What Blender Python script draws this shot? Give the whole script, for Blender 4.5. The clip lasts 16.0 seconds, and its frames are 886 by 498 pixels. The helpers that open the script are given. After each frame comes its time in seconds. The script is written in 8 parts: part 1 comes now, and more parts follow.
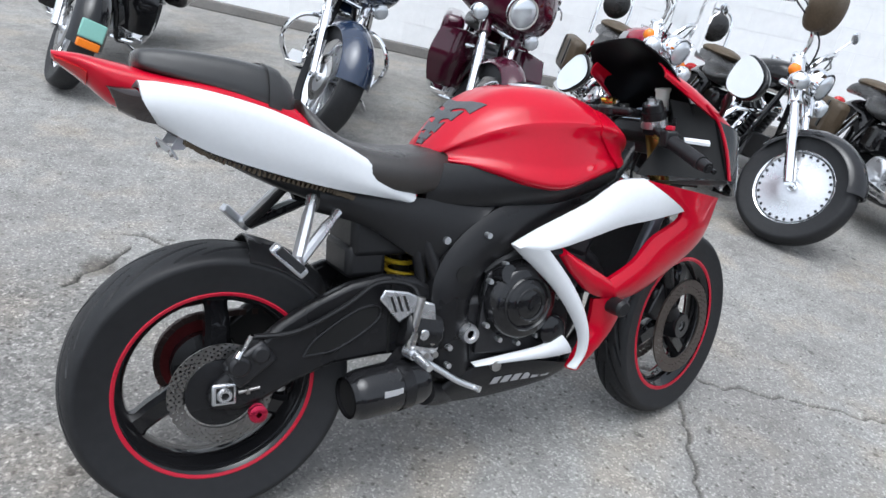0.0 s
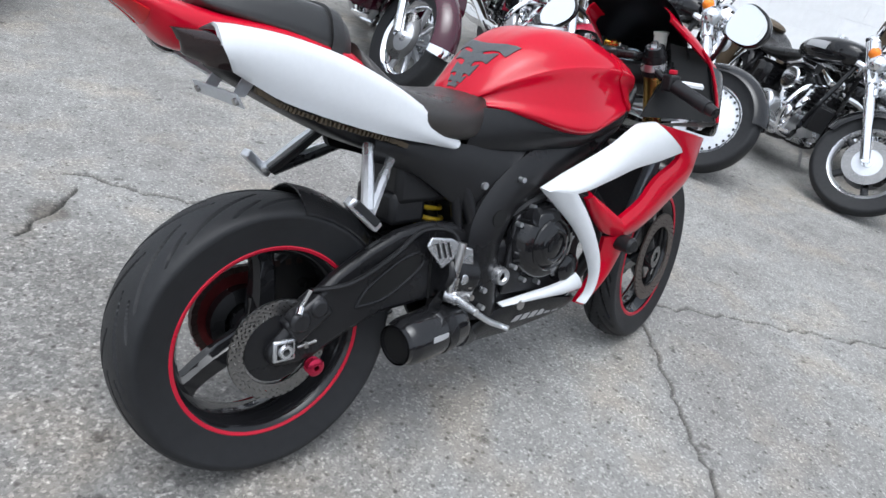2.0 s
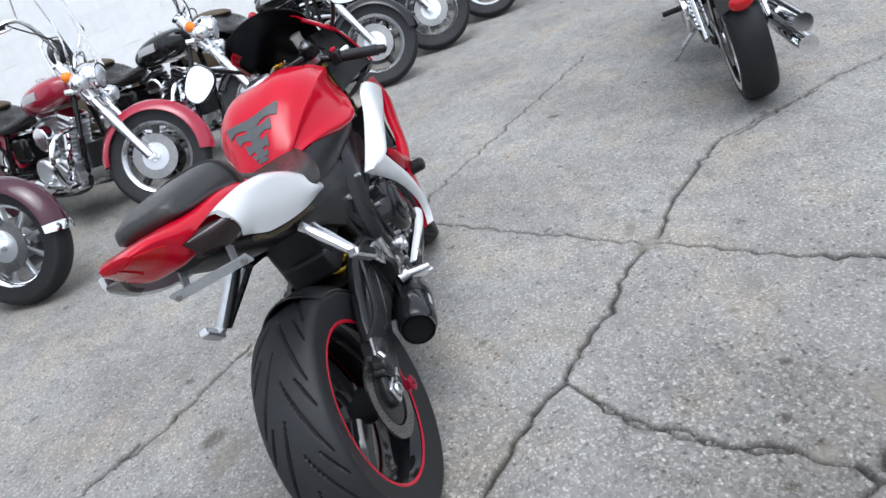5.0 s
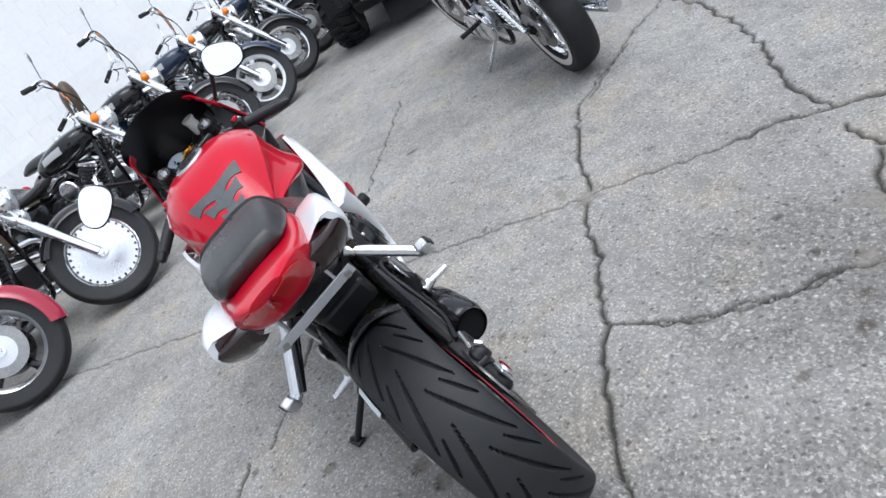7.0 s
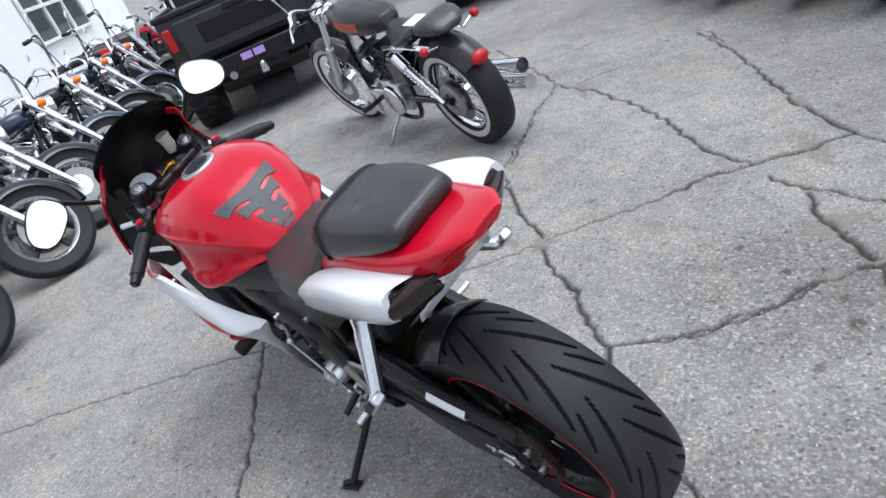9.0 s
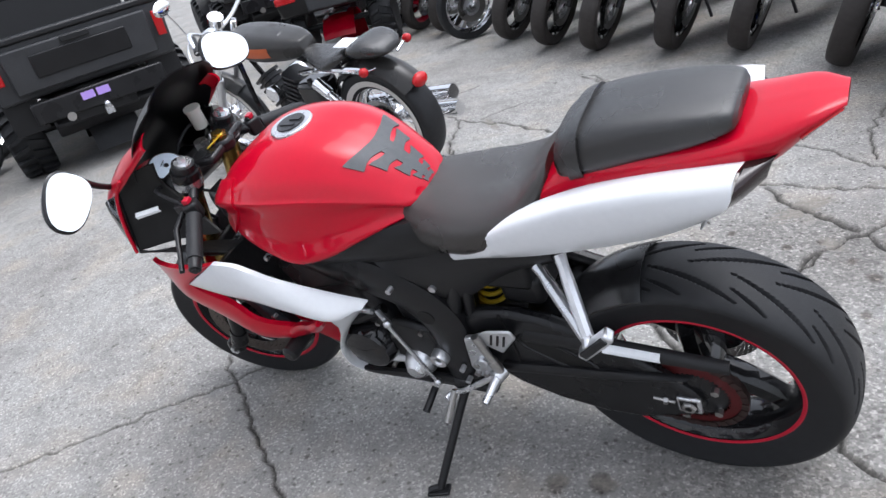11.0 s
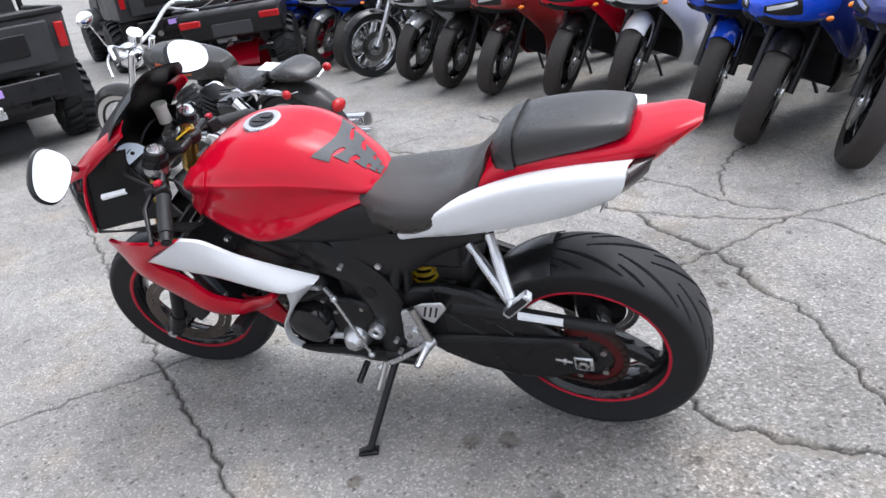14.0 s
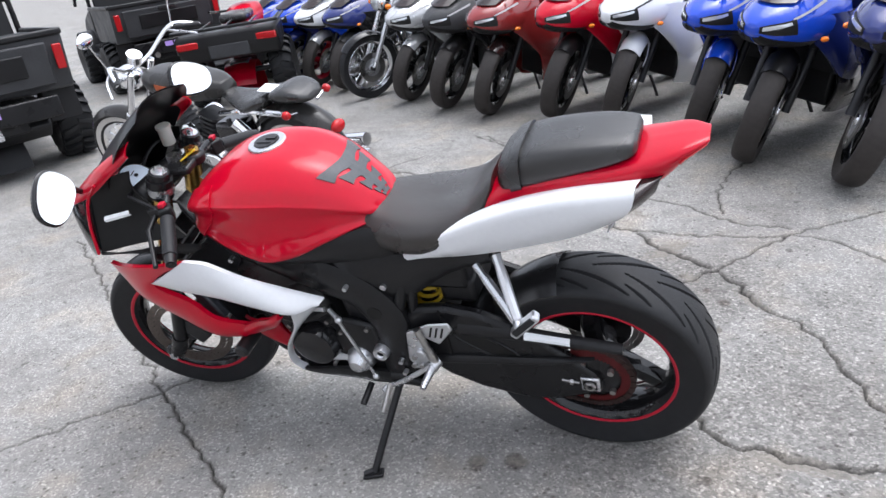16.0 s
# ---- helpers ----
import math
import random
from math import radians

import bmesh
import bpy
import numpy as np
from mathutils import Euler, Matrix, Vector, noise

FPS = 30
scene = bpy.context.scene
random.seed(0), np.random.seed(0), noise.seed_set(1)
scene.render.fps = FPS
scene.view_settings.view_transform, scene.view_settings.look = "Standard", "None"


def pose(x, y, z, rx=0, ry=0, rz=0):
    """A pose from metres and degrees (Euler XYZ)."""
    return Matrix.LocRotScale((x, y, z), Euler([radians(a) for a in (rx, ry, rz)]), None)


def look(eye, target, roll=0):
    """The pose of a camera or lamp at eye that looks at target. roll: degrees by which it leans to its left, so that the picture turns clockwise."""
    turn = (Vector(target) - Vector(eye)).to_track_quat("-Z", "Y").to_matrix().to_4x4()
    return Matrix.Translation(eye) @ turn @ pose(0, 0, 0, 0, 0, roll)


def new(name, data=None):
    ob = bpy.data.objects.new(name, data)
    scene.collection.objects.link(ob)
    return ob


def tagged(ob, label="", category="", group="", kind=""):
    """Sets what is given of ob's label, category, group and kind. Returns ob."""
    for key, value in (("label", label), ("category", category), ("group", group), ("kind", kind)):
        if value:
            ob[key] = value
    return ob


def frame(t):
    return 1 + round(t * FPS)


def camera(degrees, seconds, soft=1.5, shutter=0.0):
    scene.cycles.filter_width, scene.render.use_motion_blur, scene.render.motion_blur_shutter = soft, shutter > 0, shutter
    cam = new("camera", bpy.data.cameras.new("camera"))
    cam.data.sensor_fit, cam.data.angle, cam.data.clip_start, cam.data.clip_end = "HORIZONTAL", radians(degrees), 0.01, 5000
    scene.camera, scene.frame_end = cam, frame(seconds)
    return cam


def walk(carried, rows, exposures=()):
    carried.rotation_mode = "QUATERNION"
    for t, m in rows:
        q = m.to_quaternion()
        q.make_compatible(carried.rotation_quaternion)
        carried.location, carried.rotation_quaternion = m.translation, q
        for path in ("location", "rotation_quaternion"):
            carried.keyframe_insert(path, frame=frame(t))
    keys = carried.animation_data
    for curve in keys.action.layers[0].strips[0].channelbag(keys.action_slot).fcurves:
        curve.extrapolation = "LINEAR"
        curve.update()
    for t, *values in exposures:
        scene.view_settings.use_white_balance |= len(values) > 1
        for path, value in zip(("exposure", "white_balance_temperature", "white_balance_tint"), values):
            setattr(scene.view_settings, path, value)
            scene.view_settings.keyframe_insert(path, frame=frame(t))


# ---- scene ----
cam = camera(64.25, 16.0, soft=1.5)
PATH = [
    (0, (-0.306, -1.239, 1.311), (0.523, 0.063, 0.599), 11.93),
    (0.5, (-0.472, -1.219, 1.300), (0.534, -0.023, 0.631), 15.80),
    (1, (-0.539, -1.110, 1.267), (0.489, 0.061, 0.588), 15.85),
    (1.5, (-0.570, -1.014, 1.258), (0.469, 0.102, 0.508), 16.80),
    (2, (-0.641, -1.002, 1.276), (0.441, 0.034, 0.470), 16.89),
    (2.5, (-0.827, -0.961, 1.297), (0.388, -0.009, 0.585), 18.66),
    (3, (-0.948, -0.920, 1.296), (0.356, -0.050, 0.639), 15.63),
    (3.5, (-0.966, -0.761, 1.270), (0.328, -0.001, 0.473), 1.22),
    (4, (-1.023, -0.651, 1.306), (0.333, 0.024, 0.534), -7.02),
    (4.5, (-1.200, -0.562, 1.351), (0.240, -0.100, 0.576), -11.00),
    (5, (-1.317, -0.465, 1.373), (0.170, -0.234, 0.582), -18.98),
    (5.2, (-1.306, -0.385, 1.357), (0.179, -0.197, 0.550), -23.13),
    (7.3, (-1.236, 0.255, 1.351), (0.227, -0.074, 0.551), -32.84),
    (7.5, (-1.175, 0.311, 1.353), (0.275, -0.025, 0.531), -33.18),
    (8, (-1.114, 0.432, 1.358), (0.304, 0.036, 0.508), -30.12),
    (8.5, (-1.102, 0.605, 1.398), (0.273, -0.032, 0.628), -26.69),
    (9, (-0.990, 0.747, 1.379), (0.307, -0.040, 0.612), -23.03),
    (9.2, (-0.884, 0.799, 1.350), (0.394, 0.030, 0.534), -23.86),
    (11.3, (-0.354, 1.401, 1.347), (0.528, 0.158, 0.593), -15.49),
    (11.5, (-0.354, 1.462, 1.357), (0.500, 0.199, 0.605), -15.09),
    (12, (-0.388, 1.641, 1.377), (0.355, 0.306, 0.632), -11.96),
    (12.5, (-0.408, 1.688, 1.381), (0.280, 0.318, 0.647), -10.24),
    (13, (-0.407, 1.684, 1.379), (0.262, 0.306, 0.641), -9.30),
    (13.5, (-0.398, 1.675, 1.382), (0.278, 0.304, 0.637), -9.14),
    (14, (-0.388, 1.679, 1.387), (0.296, 0.306, 0.655), -9.07),
    (14.5, (-0.383, 1.681, 1.388), (0.306, 0.306, 0.664), -9.14),
    (15, (-0.366, 1.685, 1.386), (0.307, 0.303, 0.660), -8.84),
    (15.5, (-0.358, 1.684, 1.392), (0.303, 0.287, 0.682), -8.77),
    (16, (-0.361, 1.686, 1.393), (0.313, 0.287, 0.700), -9.04),
]
walk(cam, [(t, look(eye, target, roll)) for t, eye, target, roll in PATH],
     [(0, 0.95, 5950, 8), (9, 0.90, 5900, 9), (12, 1.27, 6050, 12), (16, 1.27, 6050, 12)])

# ---- sky, sun ----
SUN_ELEV, SUN_ROT = radians(74), radians(238)
world = bpy.data.worlds.new("sky")
scene.world = world
world.use_nodes = True
wn = world.node_tree.nodes
sky = wn.new("ShaderNodeTexSky")
sky.sky_type = "NISHITA"
sky.sun_disc = False
sky.sun_elevation, sky.sun_rotation = SUN_ELEV, SUN_ROT
sky.air_density, sky.dust_density = 1.0, 4.0
wn["Background"].inputs["Strength"].default_value = 0.15
haze = wn.new("ShaderNodeHueSaturation")  # a milky, overcast sky
haze.inputs["Saturation"].default_value = 0.22
world.node_tree.links.new(sky.outputs["Color"], haze.inputs["Color"])
world.node_tree.links.new(haze.outputs["Color"], wn["Background"].inputs["Color"])
sun_data = bpy.data.lights.new("sun", "SUN")
sun_data.energy, sun_data.angle, sun_data.color = 0.55, radians(50), (1.0, 0.96, 0.90)
sun = new("sun", sun_data)
sun_way = Vector((math.sin(SUN_ROT) * math.cos(SUN_ELEV), math.cos(SUN_ROT) * math.cos(SUN_ELEV), math.sin(SUN_ELEV)))
sun.matrix_world = look(sun_way * 30, (0, 0, 0))

# ---- materials ----
def mat(name, color, rough=0.5, metal=0.0, coat=0.0, vary=0.12, scale=30.0, bump=0.0, bump_scale=200.0, rough_vary=0.1, spread=0.0, spec=None):
    """A principled material with colour and gloss varied at two scales, and a fine relief."""
    m = bpy.data.materials.new(name)
    m.use_nodes = True
    n, l = m.node_tree.nodes, m.node_tree.links
    b = n["Principled BSDF"]
    tc = n.new("ShaderNodeTexCoord")
    big, small = n.new("ShaderNodeTexNoise"), n.new("ShaderNodeTexNoise")
    big.inputs["Scale"].default_value, big.inputs["Detail"].default_value = scale * 0.2, 4
    small.inputs["Scale"].default_value, small.inputs["Detail"].default_value = scale * 3, 3
    for t in (big, small):
        l.new(tc.outputs["Object"], t.inputs["Vector"])
    mix = n.new("ShaderNodeMath")
    mix.operation = "ADD"
    l.new(big.outputs["Fac"], mix.inputs[0]), l.new(small.outputs["Fac"], mix.inputs[1])
    ramp = n.new("ShaderNodeMapRange")
    ramp.inputs["From Min"].default_value, ramp.inputs["From Max"].default_value = 0.6, 1.4
    ramp.inputs["To Min"].default_value, ramp.inputs["To Max"].default_value = 1 - vary, 1 + vary
    l.new(mix.outputs[0], ramp.inputs["Value"])
    val = ramp.outputs["Result"]
    if spread:
        info = n.new("ShaderNodeObjectInfo")
        r2 = n.new("ShaderNodeMapRange")
        r2.inputs["To Min"].default_value, r2.inputs["To Max"].default_value = 1 - spread, 1 + spread
        l.new(info.outputs["Random"], r2.inputs["Value"])
        mu = n.new("ShaderNodeMath")
        mu.operation = "MULTIPLY"
        l.new(val, mu.inputs[0]), l.new(r2.outputs["Result"], mu.inputs[1])
        val = mu.outputs[0]
    hsv = n.new("ShaderNodeHueSaturation")
    hsv.inputs["Color"].default_value = (*color, 1)
    l.new(val, hsv.inputs["Value"])
    l.new(hsv.outputs["Color"], b.inputs["Base Color"])
    rr = n.new("ShaderNodeMapRange")
    rr.inputs["From Min"].default_value, rr.inputs["From Max"].default_value = 0.3, 0.7
    rr.inputs["To Min"].default_value, rr.inputs["To Max"].default_value = max(0.02, rough - rough_vary), min(1, rough + rough_vary)
    l.new(big.outputs["Fac"], rr.inputs["Value"])
    l.new(rr.outputs["Result"], b.inputs["Roughness"])
    b.inputs["Metallic"].default_value = metal
    b.inputs["Specular IOR Level"].default_value = spec if spec is not None else 0.5 if metal else 0.12 if coat else 0.30
    b.inputs["Coat Weight"].default_value, b.inputs["Coat Roughness"].default_value = coat, 0.025
    if bump:
        bn, bp = n.new("ShaderNodeTexNoise"), n.new("ShaderNodeBump")
        bn.inputs["Scale"].default_value, bn.inputs["Detail"].default_value = bump_scale, 4
        bp.inputs["Strength"].default_value, bp.inputs["Distance"].default_value = bump, 0.002
        l.new(tc.outputs["Object"], bn.inputs["Vector"])
        l.new(bn.outputs["Fac"], bp.inputs["Height"])
        l.new(bp.outputs["Normal"], b.inputs["Normal"])
    return m


def glassy(name, color, rough=0.03, alpha=1.0):
    m = bpy.data.materials.new(name)
    m.use_nodes = True
    b = m.node_tree.nodes["Principled BSDF"]
    b.inputs["Base Color"].default_value = (*color, 1)
    b.inputs["Roughness"].default_value = rough
    b.inputs["Transmission Weight"].default_value = alpha
    b.inputs["IOR"].default_value = 1.45
    return m


RED = mat("red_paint", (0.43, 0.0010, 0.016), 0.33, coat=0.62, vary=0.04, rough_vary=0.05, spec=0.04)
WHITE = mat("white_paint", (0.68, 0.695, 0.715), 0.32, coat=0.7, vary=0.03, rough_vary=0.05)
BLACK_PLASTIC = mat("black_plastic", (0.011, 0.011, 0.012), 0.40, vary=0.2, bump=0.15, bump_scale=900)
BLACK_FRAME = mat("black_coated_alloy", (0.010, 0.010, 0.011), 0.30, vary=0.2, bump=0.1, bump_scale=1200)
BLACK_GLOSS = mat("black_gloss_paint", (0.010, 0.010, 0.011), 0.12, coat=0.6, vary=0.2, rough_vary=0.05)
RUBBER = mat("tyre_rubber", (0.015, 0.0155, 0.017), 0.54, vary=0.25, scale=14, bump=0.25, bump_scale=500)
VINYL = mat("black_seat_vinyl", (0.010, 0.0095, 0.0092), 0.29, spec=0.72, vary=0.18, bump=0.35, bump_scale=900)
CHROME = mat("chrome", (0.82, 0.83, 0.85), 0.07, metal=1.0, vary=0.03, rough_vary=0.04)
ALLOY = mat("silver_alloy", (0.62, 0.63, 0.65), 0.30, metal=0.9, vary=0.1, bump=0.1, bump_scale=600)
STEEL = mat("brushed_steel", (0.42, 0.41, 0.40), 0.35, metal=1.0, vary=0.2)
DUSTY_RUBBER = mat("dusty_tyre_rubber", (0.034, 0.030, 0.028), 0.62, vary=0.25, scale=14, bump=0.25, bump_scale=500)
SATIN_BLACK = mat("satin_black_guard", (0.014, 0.014, 0.015), 0.27, spec=0.6, vary=0.15, rough_vary=0.05)
# rider seat: the brown tint paints in the warm sky it reflects
RIDER_VINYL = mat("reflection_tinted_vinyl", (0.020, 0.0165, 0.0145), 0.31, spec=0.75, vary=0.2, bump=0.35, bump_scale=900)
DISC = mat("brake_disc_steel", (0.27, 0.265, 0.26), 0.30, metal=1.0, vary=0.2)
FRONT_DISC = mat("worn_front_disc_steel", (0.16, 0.135, 0.12), 0.42, metal=0.9, vary=0.3)
GOLD = mat("gold_fork_coating", (0.50, 0.33, 0.10), 0.25, metal=1.0, vary=0.1)
DARK_METAL = mat("dark_engine_metal", (0.022, 0.022, 0.024), 0.36, metal=0.4, vary=0.3, bump=0.25, bump_scale=400)
RED_STRIPE = mat("red_rim_tape", (0.42, 0.008, 0.028), 0.35, vary=0.05)
RED_ANODISED = mat("red_anodised", (0.45, 0.02, 0.06), 0.25, metal=0.8, vary=0.05)
SMOKED = mat("dark_smoked_lens", (0.018, 0.010, 0.010), 0.10, coat=0.6, vary=0.1, rough_vary=0.03)
SCREEN = mat("dark_tinted_screen", (0.004, 0.004, 0.005), 0.30, vary=0.1, rough_vary=0.03, spec=0.15)
TAIL_RED = mat("red_lens", (0.42, 0.012, 0.015), 0.15, coat=0.5, vary=0.08)
AMBER = mat("amber_lens", (0.85, 0.22, 0.02), 0.15, coat=0.5, vary=0.08)
CLEAR_SCREEN = glassy("clear_acrylic", (0.96, 0.97, 0.98), 0.03, 1.0)
CLEAR = mat("headlight_glass", (0.60, 0.63, 0.66), 0.08, metal=0.5, coat=1.0, vary=0.06)
MIRROR = mat("mirror_glass", (0.92, 0.94, 0.96), 0.02, metal=1.0, vary=0.01, rough_vary=0.01)
GREY_DECAL = mat("dark_grey_tank_pad", (0.075, 0.08, 0.085), 0.45, vary=0.2, bump=0.3, bump_scale=700)
LIGHT_GREY = mat("light_grey_print", (0.38, 0.38, 0.39), 0.4, vary=0.06)
LABEL = mat("paper_label", (0.80, 0.82, 0.84), 0.4, vary=0.06)
BAR_INK = mat("label_ink", (0.18, 0.19, 0.22), 0.5, vary=0.1)
YELLOW = mat("yellow_spring", (0.65, 0.45, 0.03), 0.35, vary=0.1)
DIAL = mat("dial_face", (0.70, 0.80, 0.90), 0.25, coat=0.7, vary=0.08)
CARBON = mat("carbon_muffler", (0.010, 0.010, 0.011), 0.20, coat=0.7, vary=0.25, scale=90)
PLATE_GREY = mat("zinc_plate", (0.55, 0.57, 0.60), 0.35, metal=0.4, vary=0.1)
MAROON = mat("maroon_paint", (0.045, 0.004, 0.014), 0.2, coat=1.0, vary=0.06, rough_vary=0.04)
DEEP_RED = mat("dark_red_paint", (0.30, 0.012, 0.035), 0.2, coat=1.0, vary=0.06, rough_vary=0.04)
NAVY = mat("navy_paint", (0.011, 0.022, 0.050), 0.2, coat=1.0, vary=0.06, rough_vary=0.04)
BLUE = mat("bright_blue_paint", (0.012, 0.06, 0.50), 0.22, coat=1.0, vary=0.06, rough_vary=0.04)
DARK_BLUE = mat("dark_blue_paint", (0.012, 0.022, 0.13), 0.22, coat=1.0, vary=0.06, rough_vary=0.04)
TEAL = mat("pale_teal_paint", (0.20, 0.42, 0.36), 0.25, coat=0.8, vary=0.06, rough_vary=0.04)
SILVER = mat("silver_paint", (0.48, 0.49, 0.50), 0.25, metal=0.4, coat=0.8, vary=0.05)
BURGUNDY = mat("burgundy_paint", (0.20, 0.02, 0.02), 0.22, coat=1.0, vary=0.06, rough_vary=0.04)
GREY_PLASTIC = mat("dark_grey_plastic", (0.040, 0.041, 0.044), 0.45, vary=0.2, bump=0.3, bump_scale=500)
WHITE_RUBBER = mat("whitewall_rubber", (0.55, 0.53, 0.50), 0.6, vary=0.1)
BROWN_VINYL = mat("worn_brown_vinyl", (0.075, 0.055, 0.035), 0.5, vary=0.3, bump=0.5, bump_scale=300)
DUSTY_BROWN = mat("dusty_brown_plastic", (0.050, 0.037, 0.022), 0.5, vary=0.4, scale=60)
DEEP_BLACK = mat("deep_black", (0.007, 0.007, 0.007), 0.55, vary=0.2)
GREY_ALLOY = mat("grey_alloy_tank", (0.10, 0.11, 0.125), 0.4, metal=0.6, vary=0.15)

# ---- mesh helpers ----
def part(name, bm, material, parent=None, label="", smooth=True, bevel=0.0, subsurf=0, edge=40):
    me = bpy.data.meshes.new(name)
    bmesh.ops.recalc_face_normals(bm, faces=bm.faces)
    bm.to_mesh(me)
    bm.free()
    me.materials.append(material)
    ob = new(name, me)
    if smooth:
        me.shade_smooth()
        me.set_sharp_from_angle(angle=radians(edge))
    if bevel:
        mod = ob.modifiers.new("edge", "BEVEL")
        mod.width, mod.segments, mod.limit_method = bevel, 2, "ANGLE"
    if subsurf:
        mod = ob.modifiers.new("round", "SUBSURF")
        mod.levels = mod.render_levels = subsurf
    if parent:
        ob.parent = parent
    if label:
        tagged(ob, label)
    return ob


def thing(name, label, category, group="", kind="", m=None):
    ob = tagged(new(name), label, category, group, kind)
    if m is not None:
        ob.matrix_world = m
    return ob


def join(*bms):
    a = bms[0]
    for b in bms[1:]:
        me = bpy.data.meshes.new("tmp")
        b.to_mesh(me)
        b.free()
        a.from_mesh(me)
        bpy.data.meshes.remove(me)
    return a


def spline(pts, n):
    """n points evenly in parameter along a smooth curve through pts."""
    p = np.array(pts, float)
    q = np.vstack([2 * p[0] - p[1], p, 2 * p[-1] - p[-2]])
    out = []
    for s in np.linspace(0, len(p) - 1, n):
        i = min(int(s), len(p) - 2)
        t = s - i
        a, b, c, d = q[i:i + 4]
        out.append(0.5 * (2 * b + (c - a) * t + (2 * a - 5 * b + 4 * c - d) * t * t + (3 * b - a - 3 * c + d) * t ** 3))
    return np.array(out)


def grid(bm, P, close_u=False, close_v=False):
    vs = [[bm.verts.new(p) for p in row] for row in P]
    nu, nv = len(vs), len(vs[0])
    for i in range(nu - (not close_u)):
        for j in range(nv - (not close_v)):
            a, b, c, d = vs[i][j], vs[(i + 1) % nu][j], vs[(i + 1) % nu][(j + 1) % nv], vs[i][(j + 1) % nv]
            if len({a, b, c, d}) == 4:
                bm.faces.new((a, b, c, d))
    return vs


def box(center, size, m=None):
    bm = bmesh.new()
    bmesh.ops.create_cube(bm, size=1, matrix=Matrix.Translation(center) @ (m or Matrix()) @ Matrix.Diagonal((*size, 1)))
    return bm


def rod(a, b, r, r2=None, seg=12, caps=True):
    a, b = Vector(a), Vector(b)
    bm = bmesh.new()
    q = (b - a).to_track_quat("Z", "Y").to_matrix().to_4x4()
    bmesh.ops.create_cone(bm, cap_ends=caps, segments=seg, radius1=r, radius2=r if r2 is None else r2, depth=(b - a).length,
                          matrix=Matrix.Translation((a + b) / 2) @ q)
    return bm


def tube(pts, r, n=0, seg=8):
    """A round pipe along pts; smoothed to n points where n is given."""
    P = [Vector(p) for p in (spline(pts, n) if n else pts)]
    bm = bmesh.new()
    rings, up = [], Vector((0.03, 0.05, 1)).normalized()
    for i, p in enumerate(P):
        d = (P[min(i + 1, len(P) - 1)] - P[max(i - 1, 0)]).normalized()
        s = d.cross(up)
        if s.length < 0.05:
            s = d.cross(Vector((1, 0, 0)))
        s.normalize()
        t = s.cross(d)
        rr = r[min(i, len(r) - 1)] if isinstance(r, (list, tuple)) else r
        rings.append([p + (s * math.cos(k * math.tau / seg) + t * math.sin(k * math.tau / seg)) * rr for k in range(seg)])
    vs = grid(bm, rings, close_v=True)
    bm.faces.new(vs[0]), bm.faces.new(vs[-1])
    return bm


def lathe(profile, seg=48, center=(0, 0, 0), closed=False):
    """A body turned about the y axis: profile of (radius, y)."""
    bm = bmesh.new()
    c = Vector(center)
    P = [[c + Vector((r * math.cos(a), y, r * math.sin(a))) for r, y in profile] for a in np.linspace(0, math.tau, seg, endpoint=False)]
    grid(bm, P, close_u=True, close_v=closed)
    return bm


def slab(outline, y0, y1):
    """A plate: its outline in x and z, from y0 to y1."""
    bm = bmesh.new()
    a = [bm.verts.new((x, y0, z)) for x, z in outline]
    b = [bm.verts.new((x, y1, z)) for x, z in outline]
    bm.faces.new(a), bm.faces.new(b[::-1])
    for i in range(len(a)):
        j = (i + 1) % len(a)
        bm.faces.new((a[i], b[i], b[j], a[j]))
    bmesh.ops.triangulate(bm, faces=[f for f in bm.faces if len(f.verts) > 4])
    return bm


def ribbon(A, B, n=24, m=6, bulge=0.0, thick=0.006, inward=None):
    """A curved panel between two edges A and B, swollen in the middle by bulge along y, with a thickness."""
    a, b = spline(A, n), spline(B, n)
    side = 1.0 if (a[:, 1].mean() + b[:, 1].mean()) > 0 else -1.0
    def sheet(off):
        rows = []
        for i in range(n):
            row = []
            for k in range(m):
                t = k / (m - 1)
                p = a[i] * (1 - t) + b[i] * t
                rim = min(t, 1 - t) * 2
                p = p + np.array([0, side * (bulge * math.sin(math.pi * t) - off - 0.004 * (1 - min(1, rim * 3)) ** 2), 0])
                row.append(p)
            rows.append(row)
        return rows
    bm = bmesh.new()
    o, q = grid(bm, sheet(0)), grid(bm, sheet(thick))
    for i in range(n - 1):
        for k in (0, m - 1):
            bm.faces.new((o[i][k], o[i + 1][k], q[i + 1][k], q[i][k]))
    for k in range(m - 1):
        for i in (0, n - 1):
            bm.faces.new((o[i][k], o[i][k + 1], q[i][k + 1], q[i][k]))
    return bm


def ball(center, size, u=16, v=10, m=None):
    bm = bmesh.new()
    bmesh.ops.create_uvsphere(bm, u_segments=u, v_segments=v, radius=1, matrix=Matrix.Translation(center) @ (m or Matrix()) @ Matrix.Diagonal((*size, 1)))
    return bm


